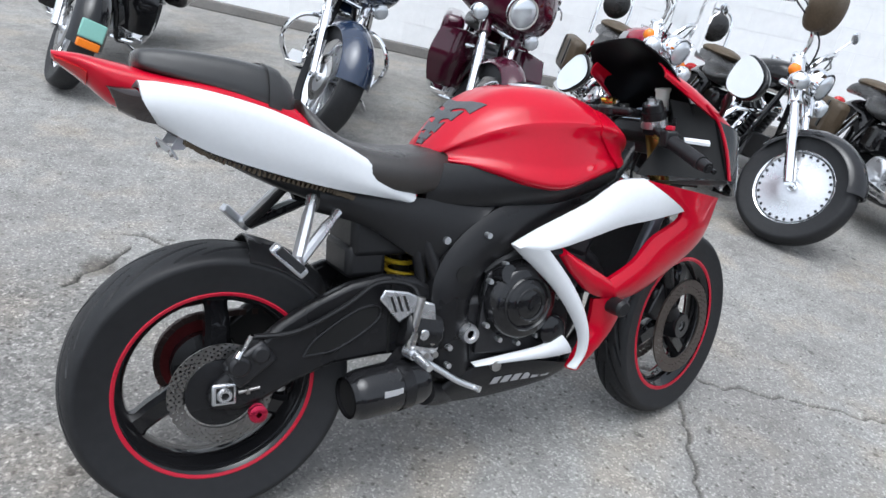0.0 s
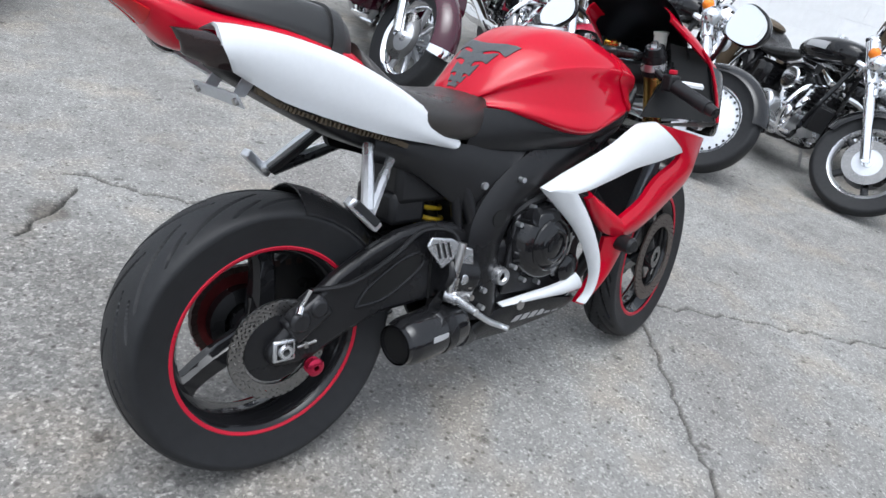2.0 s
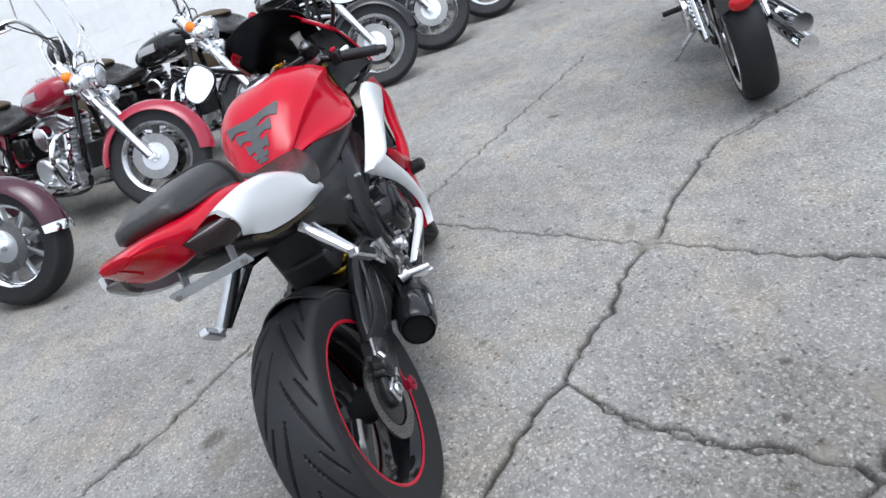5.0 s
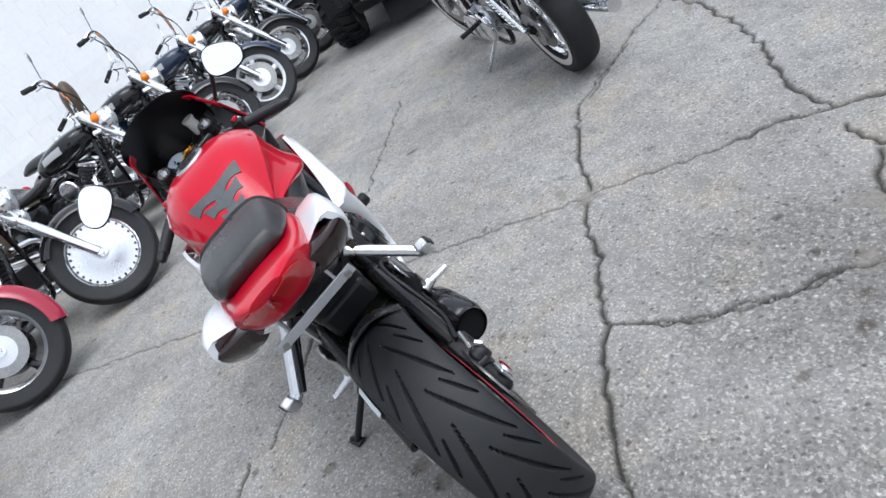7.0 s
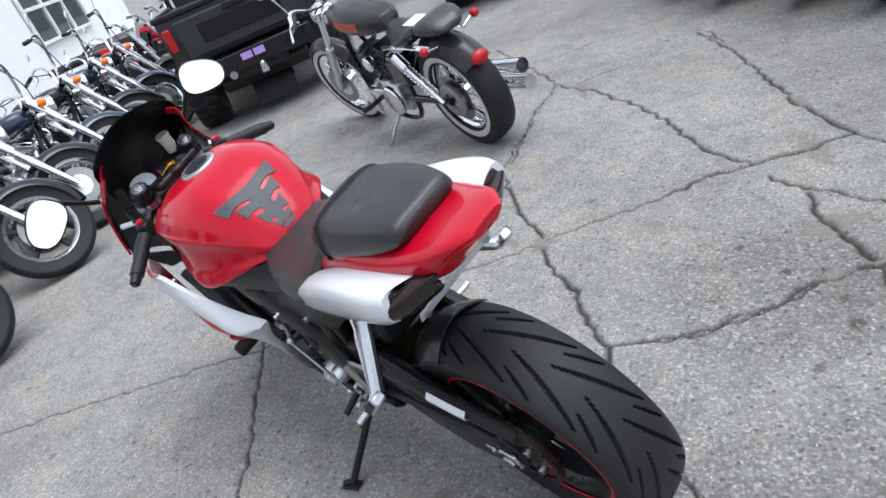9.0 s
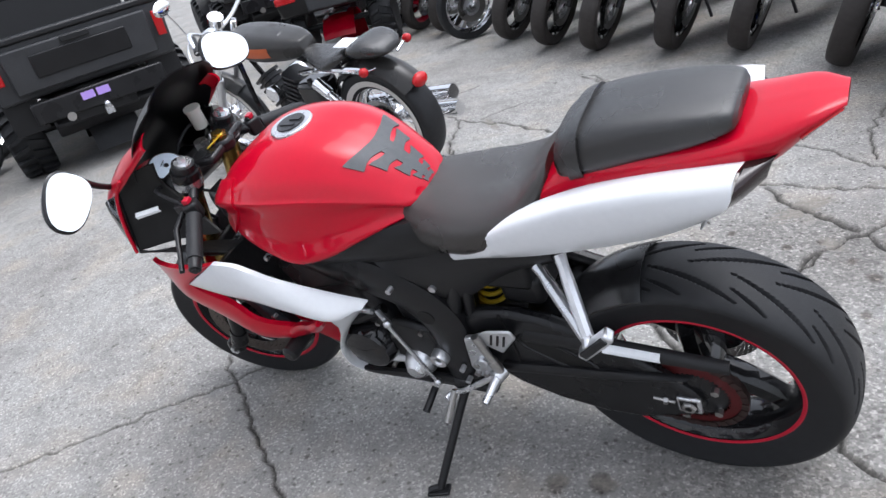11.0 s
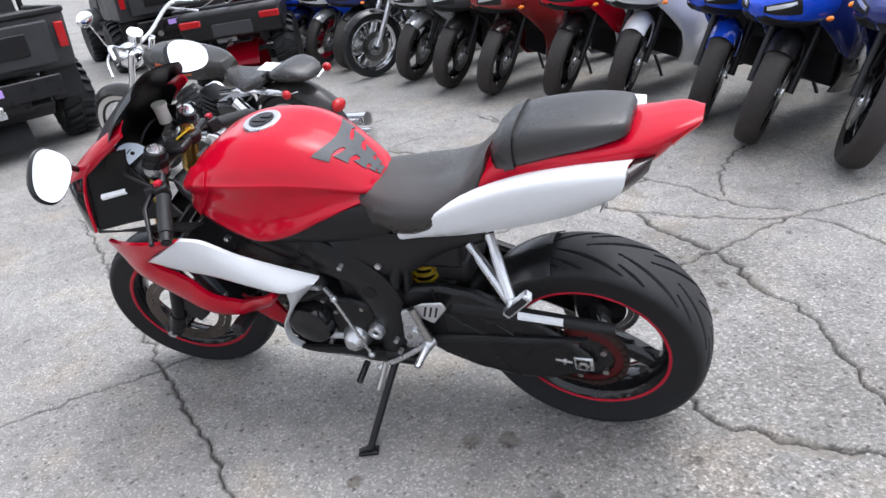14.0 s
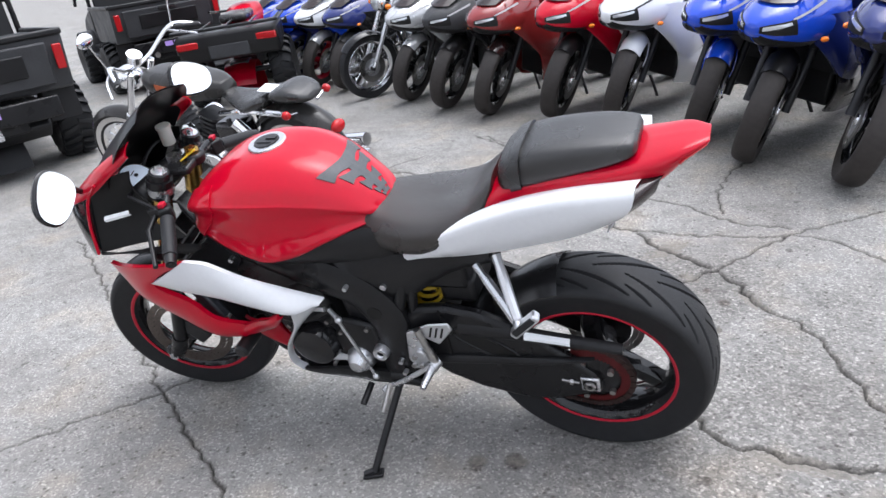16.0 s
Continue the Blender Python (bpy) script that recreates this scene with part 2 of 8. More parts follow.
class Loft:
    """A closed body along x: at each station a half outline from top centre to bottom centre, of (y, z)."""

    def __init__(self, xs, halves, n=64, m=24):
        self.n, self.m = n, m
        rows = np.array([spline(h, m) for h in halves])
        st = np.concatenate([np.array(xs, float)[:, None, None] * np.ones((len(xs), m, 1)), rows], 2)
        self.S = np.array([spline(st[:, k], n) for k in range(m)]).transpose(1, 0, 2)

    def at(self, u, v, side=1, off=0.0):
        fu, fv = min(max(u, 0), 1) * (self.n - 1), min(max(v, 0), 1) * (self.m - 1)
        i, j = min(int(fu), self.n - 2), min(int(fv), self.m - 2)
        a, b = fu - i, fv - j
        S = self.S
        p = (S[i, j] * (1 - a) + S[i + 1, j] * a) * (1 - b) + (S[i, j + 1] * (1 - a) + S[i + 1, j + 1] * a) * b
        if off:
            du = (S[i + 1, j] - S[i, j]) * (1 - b) + (S[i + 1, j + 1] - S[i, j + 1]) * b
            dv = (S[i, j + 1] - S[i, j]) * (1 - a) + (S[i + 1, j + 1] - S[i + 1, j]) * a
            nrm = np.cross(du, dv)
            nrm = nrm / (np.linalg.norm(nrm) + 1e-9)
            mid = S[i, :].mean(0) * np.array([1, 0, 1])
            if np.dot(nrm, p - mid) < 0:
                nrm = -nrm
            p = p + nrm * off
        return Vector((p[0], p[1] * side, p[2]))

    def body(self):
        bm = bmesh.new()
        rows = []
        for i in range(self.n):
            half = [Vector(p) for p in self.S[i]]
            rows.append(half + [Vector((p.x, -p.y, p.z)) for p in half[-2:0:-1]])
        vs = grid(bm, rows, close_v=True)
        bm.faces.new(vs[0]), bm.faces.new(vs[-1])
        bmesh.ops.remove_doubles(bm, verts=bm.verts, dist=1e-5)
        return bm

    def patch(self, u0, u1, v0, v1, side=1, n=20, m=10, off=0.003, deep=0.006):
        """A plate lying on the body; v0, v1 and off may be functions of u."""
        call = lambda f, u: f(u) if callable(f) else f  # noqa: E731
        def sheet(extra):
            return [[self.at(u, call(v0, u) + (call(v1, u) - call(v0, u)) * k / (m - 1), side, call(off, u) - extra) for k in range(m)]
                    for u in np.linspace(u0, u1, n)]
        bm = bmesh.new()
        o, q = grid(bm, sheet(0)), grid(bm, sheet(deep))
        for i in range(n - 1):
            for k in (0, m - 1):
                bm.faces.new((o[i][k], o[i + 1][k], q[i + 1][k], q[i][k]))
        for k in range(m - 1):
            for i in (0, n - 1):
                bm.faces.new((o[i][k], o[i][k + 1], q[i][k + 1], q[i][k]))
        return bm


# ---- ground: one concrete sheet with cracks ----
CRACKS = []
CRACKS.append((0.006, [(1.54, -0.0), (1.42, -0.17), (1.22, -0.41), (1.09, -0.59), (1.01, -0.69), (0.91, -0.81)]))
CRACKS.append((0.011, [(0.88, -0.81), (0.81, -0.75), (0.6, -0.63), (0.38, -0.48), (0.32, -0.44), (0.21, -0.34), (0.03, -0.22), (-0.04, -0.18)]))
CRACKS.append((0.006, [(0.31, -0.43), (0.27, -0.44), (0.16, -0.5), (0.07, -0.56), (0.02, -0.65), (-0.07, -0.76), (-0.13, -0.89)]))
CRACKS.append((0.009, [(0.93, -0.87), (1.0, -0.91), (1.19, -1.0), (1.37, -1.15), (1.58, -1.31), (1.71, -1.55), (1.83, -1.83)]))
CRACKS.append((0.007, [(0.9, -0.86), (0.71, -1.11), (0.6, -1.26)]))
CRACKS.append((0.011, [(0.6, -1.26), (0.52, -1.42), (0.39, -1.53)]))
CRACKS.append((0.01, [(-0.05, 1.41), (0.06, 1.34), (0.2, 1.22), (0.32, 1.14), (0.46, 1.02)]))
CRACKS.append((0.01, [(0.91, 0.72), (0.74, 0.82), (0.51, 0.94), (0.37, 1.07)]))
CRACKS.append((0.009, [(-0.04, 1.3), (-0.12, 1.2), (-0.18, 1.14), (-0.27, 1.05)]))
CRACKS.append((0.01, [(2.05, -2.32), (1.62, -2.19), (1.1, -1.95), (0.81, -1.74), (0.6, -1.6), (0.39, -1.53)]))
CRACKS.append((0.014, [(0.39, -1.53), (0.29, -1.63), (0.13, -1.8)]))
CRACKS.append((0.007, [(3.52, -3.15), (2.74, -2.73), (2.05, -2.32)]))
CRACKS.append((0.008, [(2.05, -2.32), (1.88, -1.88), (1.59, -1.39)]))
CRACKS.append((0.006, [(0.28, -0.43), (0.18, -0.5), (0.07, -0.59), (0.02, -0.66), (-0.07, -0.76)]))
CRACKS.append((0.011, [(-0.07, -0.76), (-0.13, -0.91), (-0.24, -1.02)]))
CRACKS.append((0.008, [(1.89, -3.63), (1.5, -3.02), (1.08, -2.68), (0.77, -2.37)]))
CRACKS.append((0.012, [(0.77, -2.37), (0.5, -2.09), (0.25, -1.89), (0.13, -1.8)]))
CRACKS.append((0.008, [(0.29, -1.46), (0.12, -1.39)]))
CRACKS.append((0.013, [(0.11, -1.37), (0.02, -1.24), (-0.09, -1.15), (-0.22, -1.05)]))
CRACKS.append((0.003, [(2.45, -2.74), (2.29, -2.95), (2.15, -3.16)]))
CRACKS.append((0.004, [(1.89, -2.31), (1.81, -2.44), (1.7, -2.57)]))
CRACKS.append((0.005, [(3.1, 1.95), (2.44, 1.09), (1.98, 0.57), (1.81, 0.35), (1.61, 0.15), (1.54, 0.05)]))
CRACKS.append((0.007, [(1.61, 0.15), (1.3, 0.35), (1.1, 0.48), (0.9, 0.63)]))
CRACKS.append((0.004, [(4.27, -1.66), (2.94, -0.76), (2.03, -0.13), (1.61, 0.15)]))
CRACKS.append((0.012, [(-0.25, -1.03), (-0.38, -0.8), (-0.44, -0.72)]))
CRACKS.append((0.007, [(-0.44, -0.72), (-0.54, -0.66), (-0.6, -0.52), (-0.66, -0.36), (-0.69, -0.26), (-0.75, -0.16)]))
CRACKS.append((0.007, [(-0.25, -1.03), (-0.39, -1.22), (-0.53, -1.39), (-0.7, -1.51), (-0.92, -1.67)]))
CRACKS.append((0.008, [(-0.53, -1.39), (-0.41, -1.35), (-0.16, -1.35), (0.12, -1.4)]))
CRACKS.append((0.007, [(-0.53, -1.39), (-0.69, -1.34), (-0.86, -1.15)]))
CRACKS.append((0.006, [(-0.53, -1.45), (-0.36, -1.48), (-0.21, -1.58), (-0.05, -1.72), (0.13, -1.8)]))
CRACKS.append((0.005, [(-0.25, -1.61), (-0.21, -1.83), (-0.26, -2.15), (-0.34, -2.38)]))
CRACKS.append((0.009, [(-0.22, -0.08), (-0.26, -0.04), (-0.32, 0.02), (-0.44, 0.03), (-0.56, 0.05), (-0.72, 0.05)]))
CRACKS.append((0.006, [(2.03, -3.9), (1.6, -3.17), (1.22, -2.82)]))
CRACKS.append((0.009, [(-0.04, -0.18), (-0.12, -0.13), (-0.22, -0.08)]))
PATCHES = [
    (0.905, -0.838, 0.1, 0.05, -0.9),
    (0.226, -1.682, 0.17, 0.05, -0.8),
    (-0.038, -1.2, 0.14, 0.05, 0.9),
    (-0.522, 0.062, 0.16, 0.035, -0.1),
    (-0.378, -0.801, 0.1, 0.03, -1.0),
    (0.441, -2.064, 0.08, 0.03, -0.7),
    (-0.157, -0.955, 0.05, 0.03, -0.9),
    (0.335, 0.238, 0.035, 0.02, 0.1),
    (0.22, 0.214, 0.035, 0.02, 0.1),
    (1.775, -2.228, 0.16, 0.03, -0.8),
    (0.295, 0.647, 0.1, 0.06, -0.4),
    (-0.173, 1.129, 0.05, 0.04, 0.8),
    (1.04, -0.798, 0.07, 0.025, -0.3),
    (0.595, 0.48, 0.02, 0.015, 0),
]


# dark oil and gum stains: place, radius
STAINS = [(0.331, 0.244, 0.045), (0.223, 0.219, 0.045), (0.594, 0.479, 0.03), (-0.22, -0.855, 0.03), (-0.288, -0.765, 0.035), (-0.025, -0.925, 0.022), (-0.275, -0.571, 0.022), (0.165, -1.0, 0.02), (-0.125, -0.962, 0.026), (-0.151, 1.171, 0.08), (0.399, 0.722, 0.06), (2.437, -0.709, 0.04)]


def crack_field(X, Y):
    """Depth of the cracks and how dirty the concrete is at each point."""
    deep, dirt = np.zeros_like(X), np.zeros_like(X)
    rng = np.random.RandomState(4)
    for width, pts in CRACKS:
        p = np.array(pts, float)
        fine = [p[0]]
        for a, b in zip(p[:-1], p[1:]):
            k = max(2, int(np.linalg.norm(b - a) / 0.035))
            nrm = np.array([-(b - a)[1], (b - a)[0]]) / (np.linalg.norm(b - a) + 1e-9)
            for i in range(1, k + 1):
                q = a + (b - a) * i / k
                fine.append(q + nrm * rng.normal(0, 0.009 if i < k else 0.003) * (width < 0.05))
        for a, b in zip(fine[:-1], fine[1:]):
            w = max(0.0048, width * rng.uniform(0.42, 1.05))
            r = 4 * w + 0.03
            sel = np.where((X > min(a[0], b[0]) - r) & (X < max(a[0], b[0]) + r) & (Y > min(a[1], b[1]) - r) & (Y < max(a[1], b[1]) + r))[0]
            if not len(sel):
                continue
            d = b - a
            t = np.clip(((X[sel] - a[0]) * d[0] + (Y[sel] - a[1]) * d[1]) / (d @ d + 1e-12), 0, 1)
            dist = np.hypot(X[sel] - a[0] - t * d[0], Y[sel] - a[1] - t * d[1])
            deep[sel] = np.maximum(deep[sel], np.clip(1.25 - dist / w, 0, 1))
            dirt[sel] = np.maximum(dirt[sel], np.clip(1 - dist / (w * 3.0), 0, 1) ** 2)
    return deep, dirt


def concrete():
    m = bpy.data.materials.new("weathered_concrete")
    m.use_nodes = True
    n, l = m.node_tree.nodes, m.node_tree.links
    b = n["Principled BSDF"]
    tc = n.new("ShaderNodeTexCoord")

    def noise_at(scale, detail=5, rough=0.6):
        t = n.new("ShaderNodeTexNoise")
        t.inputs["Scale"].default_value, t.inputs["Detail"].default_value, t.inputs["Roughness"].default_value = scale, detail, rough
        l.new(tc.outputs["Object"], t.inputs["Vector"])
        return t.outputs["Fac"]

    def ramp(src, stops):
        r = n.new("ShaderNodeValToRGB")
        while len(r.color_ramp.elements) < len(stops):
            r.color_ramp.elements.new(0.5)
        for e, (pos, c) in zip(r.color_ramp.elements, stops):
            e.position, e.color = pos, (*c, 1)
        l.new(src, r.inputs["Fac"])
        return r.outputs["Color"]

    def mixed(kind, fac, a, c):
        x = n.new("ShaderNodeMix")
        x.data_type, x.blend_type = "RGBA", kind
        if isinstance(fac, float):
            x.inputs["Factor"].default_value = fac
        else:
            l.new(fac, x.inputs["Factor"])
        for i, s in ((6, a), (7, c)):
            if isinstance(s, tuple):
                x.inputs[i].default_value = (*s, 1)
            else:
                l.new(s, x.inputs[i])
        return x.outputs[2]

    base = ramp(noise_at(1.3), [(0.3, (0.195, 0.186, 0.176)), (0.5, (0.245, 0.240, 0.230)), (0.7, (0.295, 0.292, 0.282))])
    mott = ramp(noise_at(9, 6, 0.7), [(0.3, (0.78, 0.78, 0.78)), (0.5, (1, 1, 1)), (0.72, (1.12, 1.12, 1.12))])
    col = mixed("MULTIPLY", 1.0, base, mott)
    # aggregate: light and dark grains
    vor = n.new("ShaderNodeTexVoronoi")
    vor.inputs["Scale"].default_value = 165
    l.new(tc.outputs["Object"], vor.inputs["Vector"])
    sep = n.new("ShaderNodeSeparateColor")
    l.new(vor.outputs["Color"], sep.inputs["Color"])
    grains = ramp(sep.outputs["Red"], [(0.0, (0.25, 0.25, 0.26)), (0.20, (0.72, 0.72, 0.72)), (0.78, (1.04, 1.04, 1.03)), (1.0, (2.5, 2.46, 2.40))])
    col = mixed("MULTIPLY", 0.40, col, grains)
    pits = n.new("ShaderNodeTexVoronoi")
    pits.inputs["Scale"].default_value = 38
    l.new(tc.outputs["Object"], pits.inputs["Vector"])
    ps = n.new("ShaderNodeSeparateColor")
    l.new(pits.outputs["Color"], ps.inputs["Color"])
    few = ramp(ps.outputs["Blue"], [(0.84, (0, 0, 0)), (0.88, (1, 1, 1))])
    hole = ramp(pits.outputs["Distance"], [(0.0, (0.42, 0.41, 0.40)), (0.16, (0.62, 0.61, 0.60)), (0.30, (1, 1, 1))])
    col = mixed("MULTIPLY", few, col, hole)
    fine = ramp(noise_at(420, 2), [(0.35, (0.72, 0.72, 0.72)), (0.6, (1.1, 1.1, 1.1))])
    col = mixed("MULTIPLY", 0.5, col, fine)
    # dark spots of gum and oil, ochre stains
    v2 = n.new("ShaderNodeTexVoronoi")
    v2.inputs["Scale"].default_value = 5.5
    warp = n.new("ShaderNodeVectorMath")
    warp.operation = "ADD"
    nt = n.new("ShaderNodeTexNoise")
    nt.inputs["Scale"].default_value = 30
    sc = n.new("ShaderNodeVectorMath")
    sc.operation = "SCALE"
    sc.inputs["Scale"].default_value = 0.05
    l.new(tc.outputs["Object"], nt.inputs["Vector"])
    l.new(nt.outputs["Color"], sc.inputs[0])
    l.new(tc.outputs["Object"], warp.inputs[0]), l.new(sc.outputs["Vector"], warp.inputs[1])
    l.new(warp.outputs["Vector"], v2.inputs["Vector"])
    spots = ramp(v2.outputs["Distance"], [(0.0, (0.42, 0.41, 0.40)), (0.07, (0.55, 0.54, 0.53)), (0.115, (1, 1, 1))])
    col = mixed("MULTIPLY", ramp(noise_at(2.1, 2), [(0.40, (0, 0, 0)), (0.55, (1, 1, 1))]), col, spots)
    v3 = n.new("ShaderNodeTexVoronoi")
    v3.inputs["Scale"].default_value = 17
    l.new(warp.outputs["Vector"], v3.inputs["Vector"])
    gum = ramp(v3.outputs["Distance"], [(0.0, (0.50, 0.49, 0.48)), (0.09, (0.66, 0.65, 0.64)), (0.15, (1, 1, 1))])
    s3 = n.new("ShaderNodeSeparateColor")
    l.new(v3.outputs["Color"], s3.inputs["Color"])
    col = mixed("MULTIPLY", ramp(s3.outputs["Red"], [(0.62, (0, 0, 0)), (0.70, (1, 1, 1))]), col, gum)
    ochre = ramp(noise_at(2.6, 3), [(0.50, (1, 1, 1)), (0.68, (1.05, 0.94, 0.82))])
    col = mixed("MULTIPLY", 0.65, col, ochre)
    wo = n.new("ShaderNodeAttribute")
    wo.attribute_name = "worn"
    ws = n.new("ShaderNodeSeparateColor")
    l.new(wo.outputs["Color"], ws.inputs["Color"])
    coarse = n.new("ShaderNodeTexVoronoi")
    coarse.inputs["Scale"].default_value = 95
    l.new(tc.outputs["Object"], coarse.inputs["Vector"])
    cs = n.new("ShaderNodeSeparateColor")
    l.new(coarse.outputs["Color"], cs.inputs["Color"])
    stones = ramp(cs.outputs["Red"], [(0.0, (0.46, 0.45, 0.44)), (0.45, (0.72, 0.71, 0.70)), (0.85, (0.86, 0.85, 0.83)), (1.0, (1.35, 1.33, 1.30))])
    col = mixed("MULTIPLY", ws.outputs["Red"], col, stones)
    at = n.new("ShaderNodeAttribute")
    at.attribute_name = "crack"
    sp = n.new("ShaderNodeSeparateColor")
    l.new(at.outputs["Color"], sp.inputs["Color"])
    col = mixed("MULTIPLY", sp.outputs["Green"], col, (0.50, 0.47, 0.44))
    crk = ramp(noise_at(60, 3), [(0.35, (0.012, 0.012, 0.011)), (0.65, (0.042, 0.040, 0.036))])
    col = mixed("MIX", sp.outputs["Red"], col, crk)
    fill = ramp(noise_at(70, 4), [(0.3, (0.13, 0.12, 0.105)), (0.7, (0.22, 0.20, 0.175))])
    col = mixed("MIX", sp.outputs["Blue"], col, fill)
    l.new(col, b.inputs["Base Color"])
    b.inputs["Roughness"].default_value = 0.82
    b.inputs["Specular IOR Level"].default_value = 0.2
    bp, bq = n.new("ShaderNodeBump"), n.new("ShaderNodeBump")
    bp.inputs["Strength"].default_value, bp.inputs["Distance"].default_value = 0.4, 0.003
    bq.inputs["Strength"].default_value, bq.inputs["Distance"].default_value = 0.3, 0.002
    l.new(noise_at(45, 6, 0.7), bp.inputs["Height"])
    l.new(sep.outputs["Green"], bq.inputs["Height"])
    l.new(bp.outputs["Normal"], bq.inputs["Normal"])
    l.new(bq.outputs["Normal"], b.inputs["Normal"])
    return m


def make_ground():
    x0, x1, y0, y1, step = -1.5, 3.4, -3.0, 1.7, 0.0075
    xs, ys = np.arange(x0, x1, step), np.arange(y0, y1, step)
    nx, ny = len(xs), len(ys)
    X, Y = [a.ravel() for a in np.meshgrid(xs, ys, indexing="ij")]
    deep, dirt = crack_field(X, Y)
    fill = np.zeros_like(X)
    for cx, cy, rx, ry, rot in PATCHES:
        dx, dy = X - cx, Y - cy
        u = (dx * math.cos(rot) + dy * math.sin(rot)) / rx
        v = (-dx * math.sin(rot) + dy * math.cos(rot)) / ry
        wob = 0.25 * np.sin(9 * u + 3) * np.sin(7 * v + 1) + 0.2 * np.sin(17 * u + 11 * v)
        fill = np.maximum(fill, np.clip((1.0 - np.hypot(u, v) + wob) * 3, 0, 1))
    for cx, cy, r in STAINS:
        near = np.hypot((X - cx) * 1.25, Y - cy) / r + 0.22 * np.sin(41 * X + 17 * Y) * np.sin(37 * Y - 11 * X)
        dirt = np.maximum(dirt, 1.5 * np.clip((1.0 - near) * 2.2, 0, 1))
    worn = np.zeros_like(X)
    for cx, cy, rx, ry in ((-0.50, 0.25, 0.80, 1.20), (-0.10, -0.80, 0.60, 0.42)):
        far = np.hypot((X - cx) / rx, (Y - cy) / ry) + 0.16 * np.sin(5.3 * X + 2.1 * Y + 1) * np.sin(4.7 * Y - 3.3 * X) + 0.08 * np.sin(13 * X - 9 * Y)
        worn = np.maximum(worn, np.clip((1.15 - far) * 1.2, 0, 0.75))
    Z = -0.016 * deep - 0.004 * fill + 0.0012 * (np.sin(3.1 * X + 1.7 * Y) - 1)
    edge = (X < x0 + 0.02) | (X > xs[-1] - 0.02) | (Y < y0 + 0.02) | (Y > ys[-1] - 0.02)
    Z[edge] = 0
    idx = np.arange(nx * ny).reshape(nx, ny)
    quads = np.stack([idx[:-1, :-1], idx[1:, :-1], idx[1:, 1:], idx[:-1, 1:]], -1).reshape(-1, 4)
    co = np.stack([X, Y, Z], 1)
    F = 1500.0
    ring = np.array([(-F, -F, 0), (F, -F, 0), (F, F, 0), (-F, F, 0)])
    c00, c10, c11, c01 = idx[0, 0], idx[-1, 0], idx[-1, -1], idx[0, -1]
    k = len(co)
    outer = np.array([(k, k + 1, c10, c00), (k + 1, k + 2, c11, c10), (k + 2, k + 3, c01, c11), (k + 3, k, c00, c01)])
    co = np.vstack([co, ring])
    quads = np.vstack([quads, outer])
    me = bpy.data.meshes.new("ground")
    me.from_pydata(co.tolist(), [], quads.tolist())
    me.shade_smooth()
    at = me.color_attributes.new("crack", "FLOAT_COLOR", "POINT")
    c = np.zeros((len(co), 4))
    c[:nx * ny, 0], c[:nx * ny, 1], c[:nx * ny, 2], c[:, 3] = np.clip(deep, 0, 1), dirt * 0.62, fill * (1 - deep) * 0.75, 1
    at.data.foreach_set("color", c.ravel())
    wa = me.color_attributes.new("worn", "FLOAT_COLOR", "POINT")
    w4 = np.zeros((len(co), 4))
    w4[:nx * ny, 0] = worn
    wa.data.foreach_set("color", w4.ravel())
    me.materials.append(concrete())
    return tagged(new("ground", me), "weathered grey concrete yard with dark branching cracks", "ground", kind="structure")


make_ground()


# ---- white block building along the row of cruisers ----
ROW_A, ROW_DIR = Vector((-0.2, 3.55, 0)), Vector((0.80, -0.597, 0)).normalized()
ROW_BACK = Vector((-ROW_DIR.y, ROW_DIR.x, 0))
WALL_M = Matrix.Translation(ROW_A + ROW_BACK * 3.3) @ pose(0, 0, 0, 0, 0, math.degrees(math.atan2(ROW_DIR.y, ROW_DIR.x)))


def block_wall():
    wall = tagged(new("wall_north"), "white painted concrete block building wall", "wall", kind="structure")
    wall.matrix_world = WALL_M
    paint = mat("white_masonry_paint", (0.90, 0.905, 0.91), 0.6, vary=0.05, scale=6, bump=0.6, bump_scale=120, spread=0.03)
    mortar = mat("painted_mortar", (0.87, 0.875, 0.88), 0.7, vary=0.06, scale=8)
    part("backing", box((5, 0.144, 2.1), (26, 0.28, 4.2)), mortar, wall)
    bl, bh = 0.40, 0.20
    bm = box((0, 0, 0), (bl - 0.007, 0.042, bh - 0.007))
    bmesh.ops.bevel(bm, geom=bm.edges, offset=0.004, segments=1)
    me = bpy.data.meshes.new("block")
    bm.to_mesh(me)
    bm.free()
    me.materials.append(paint)
    co = np.array([v.co for v in me.vertices])
    fa = [tuple(f.vertices) for f in me.polygons]
    V, Fc = [], []
    for r in range(15):
        for c in range(-20, 45):
            x, z = (c + 0.5 * (r % 2)) * bl, (r + 0.5) * bh + 0.1
            if r < 5 and -4 <= c < 26:
                ob = new("block", me)
                ob.parent = wall
                ob.location = (x, 0.02, z)
            else:
                Fc += [tuple(i + len(V) for i in f) for f in fa]
                V += (co + np.array([x, 0.02, z])).tolist()
    rest = bpy.data.meshes.new("block_courses")
    rest.from_pydata(V, [], Fc)
    rest.materials.append(paint)
    ob = tagged(new("block_courses", rest), kind="stuff")
    ob.parent = wall
    part("footing", box((5, 0.02, 0.05), (26, 0.12, 0.10)), mat("grimy_concrete", (0.20, 0.19, 0.18), 0.8, vary=0.25), wall, bevel=0.01)


block_wall()

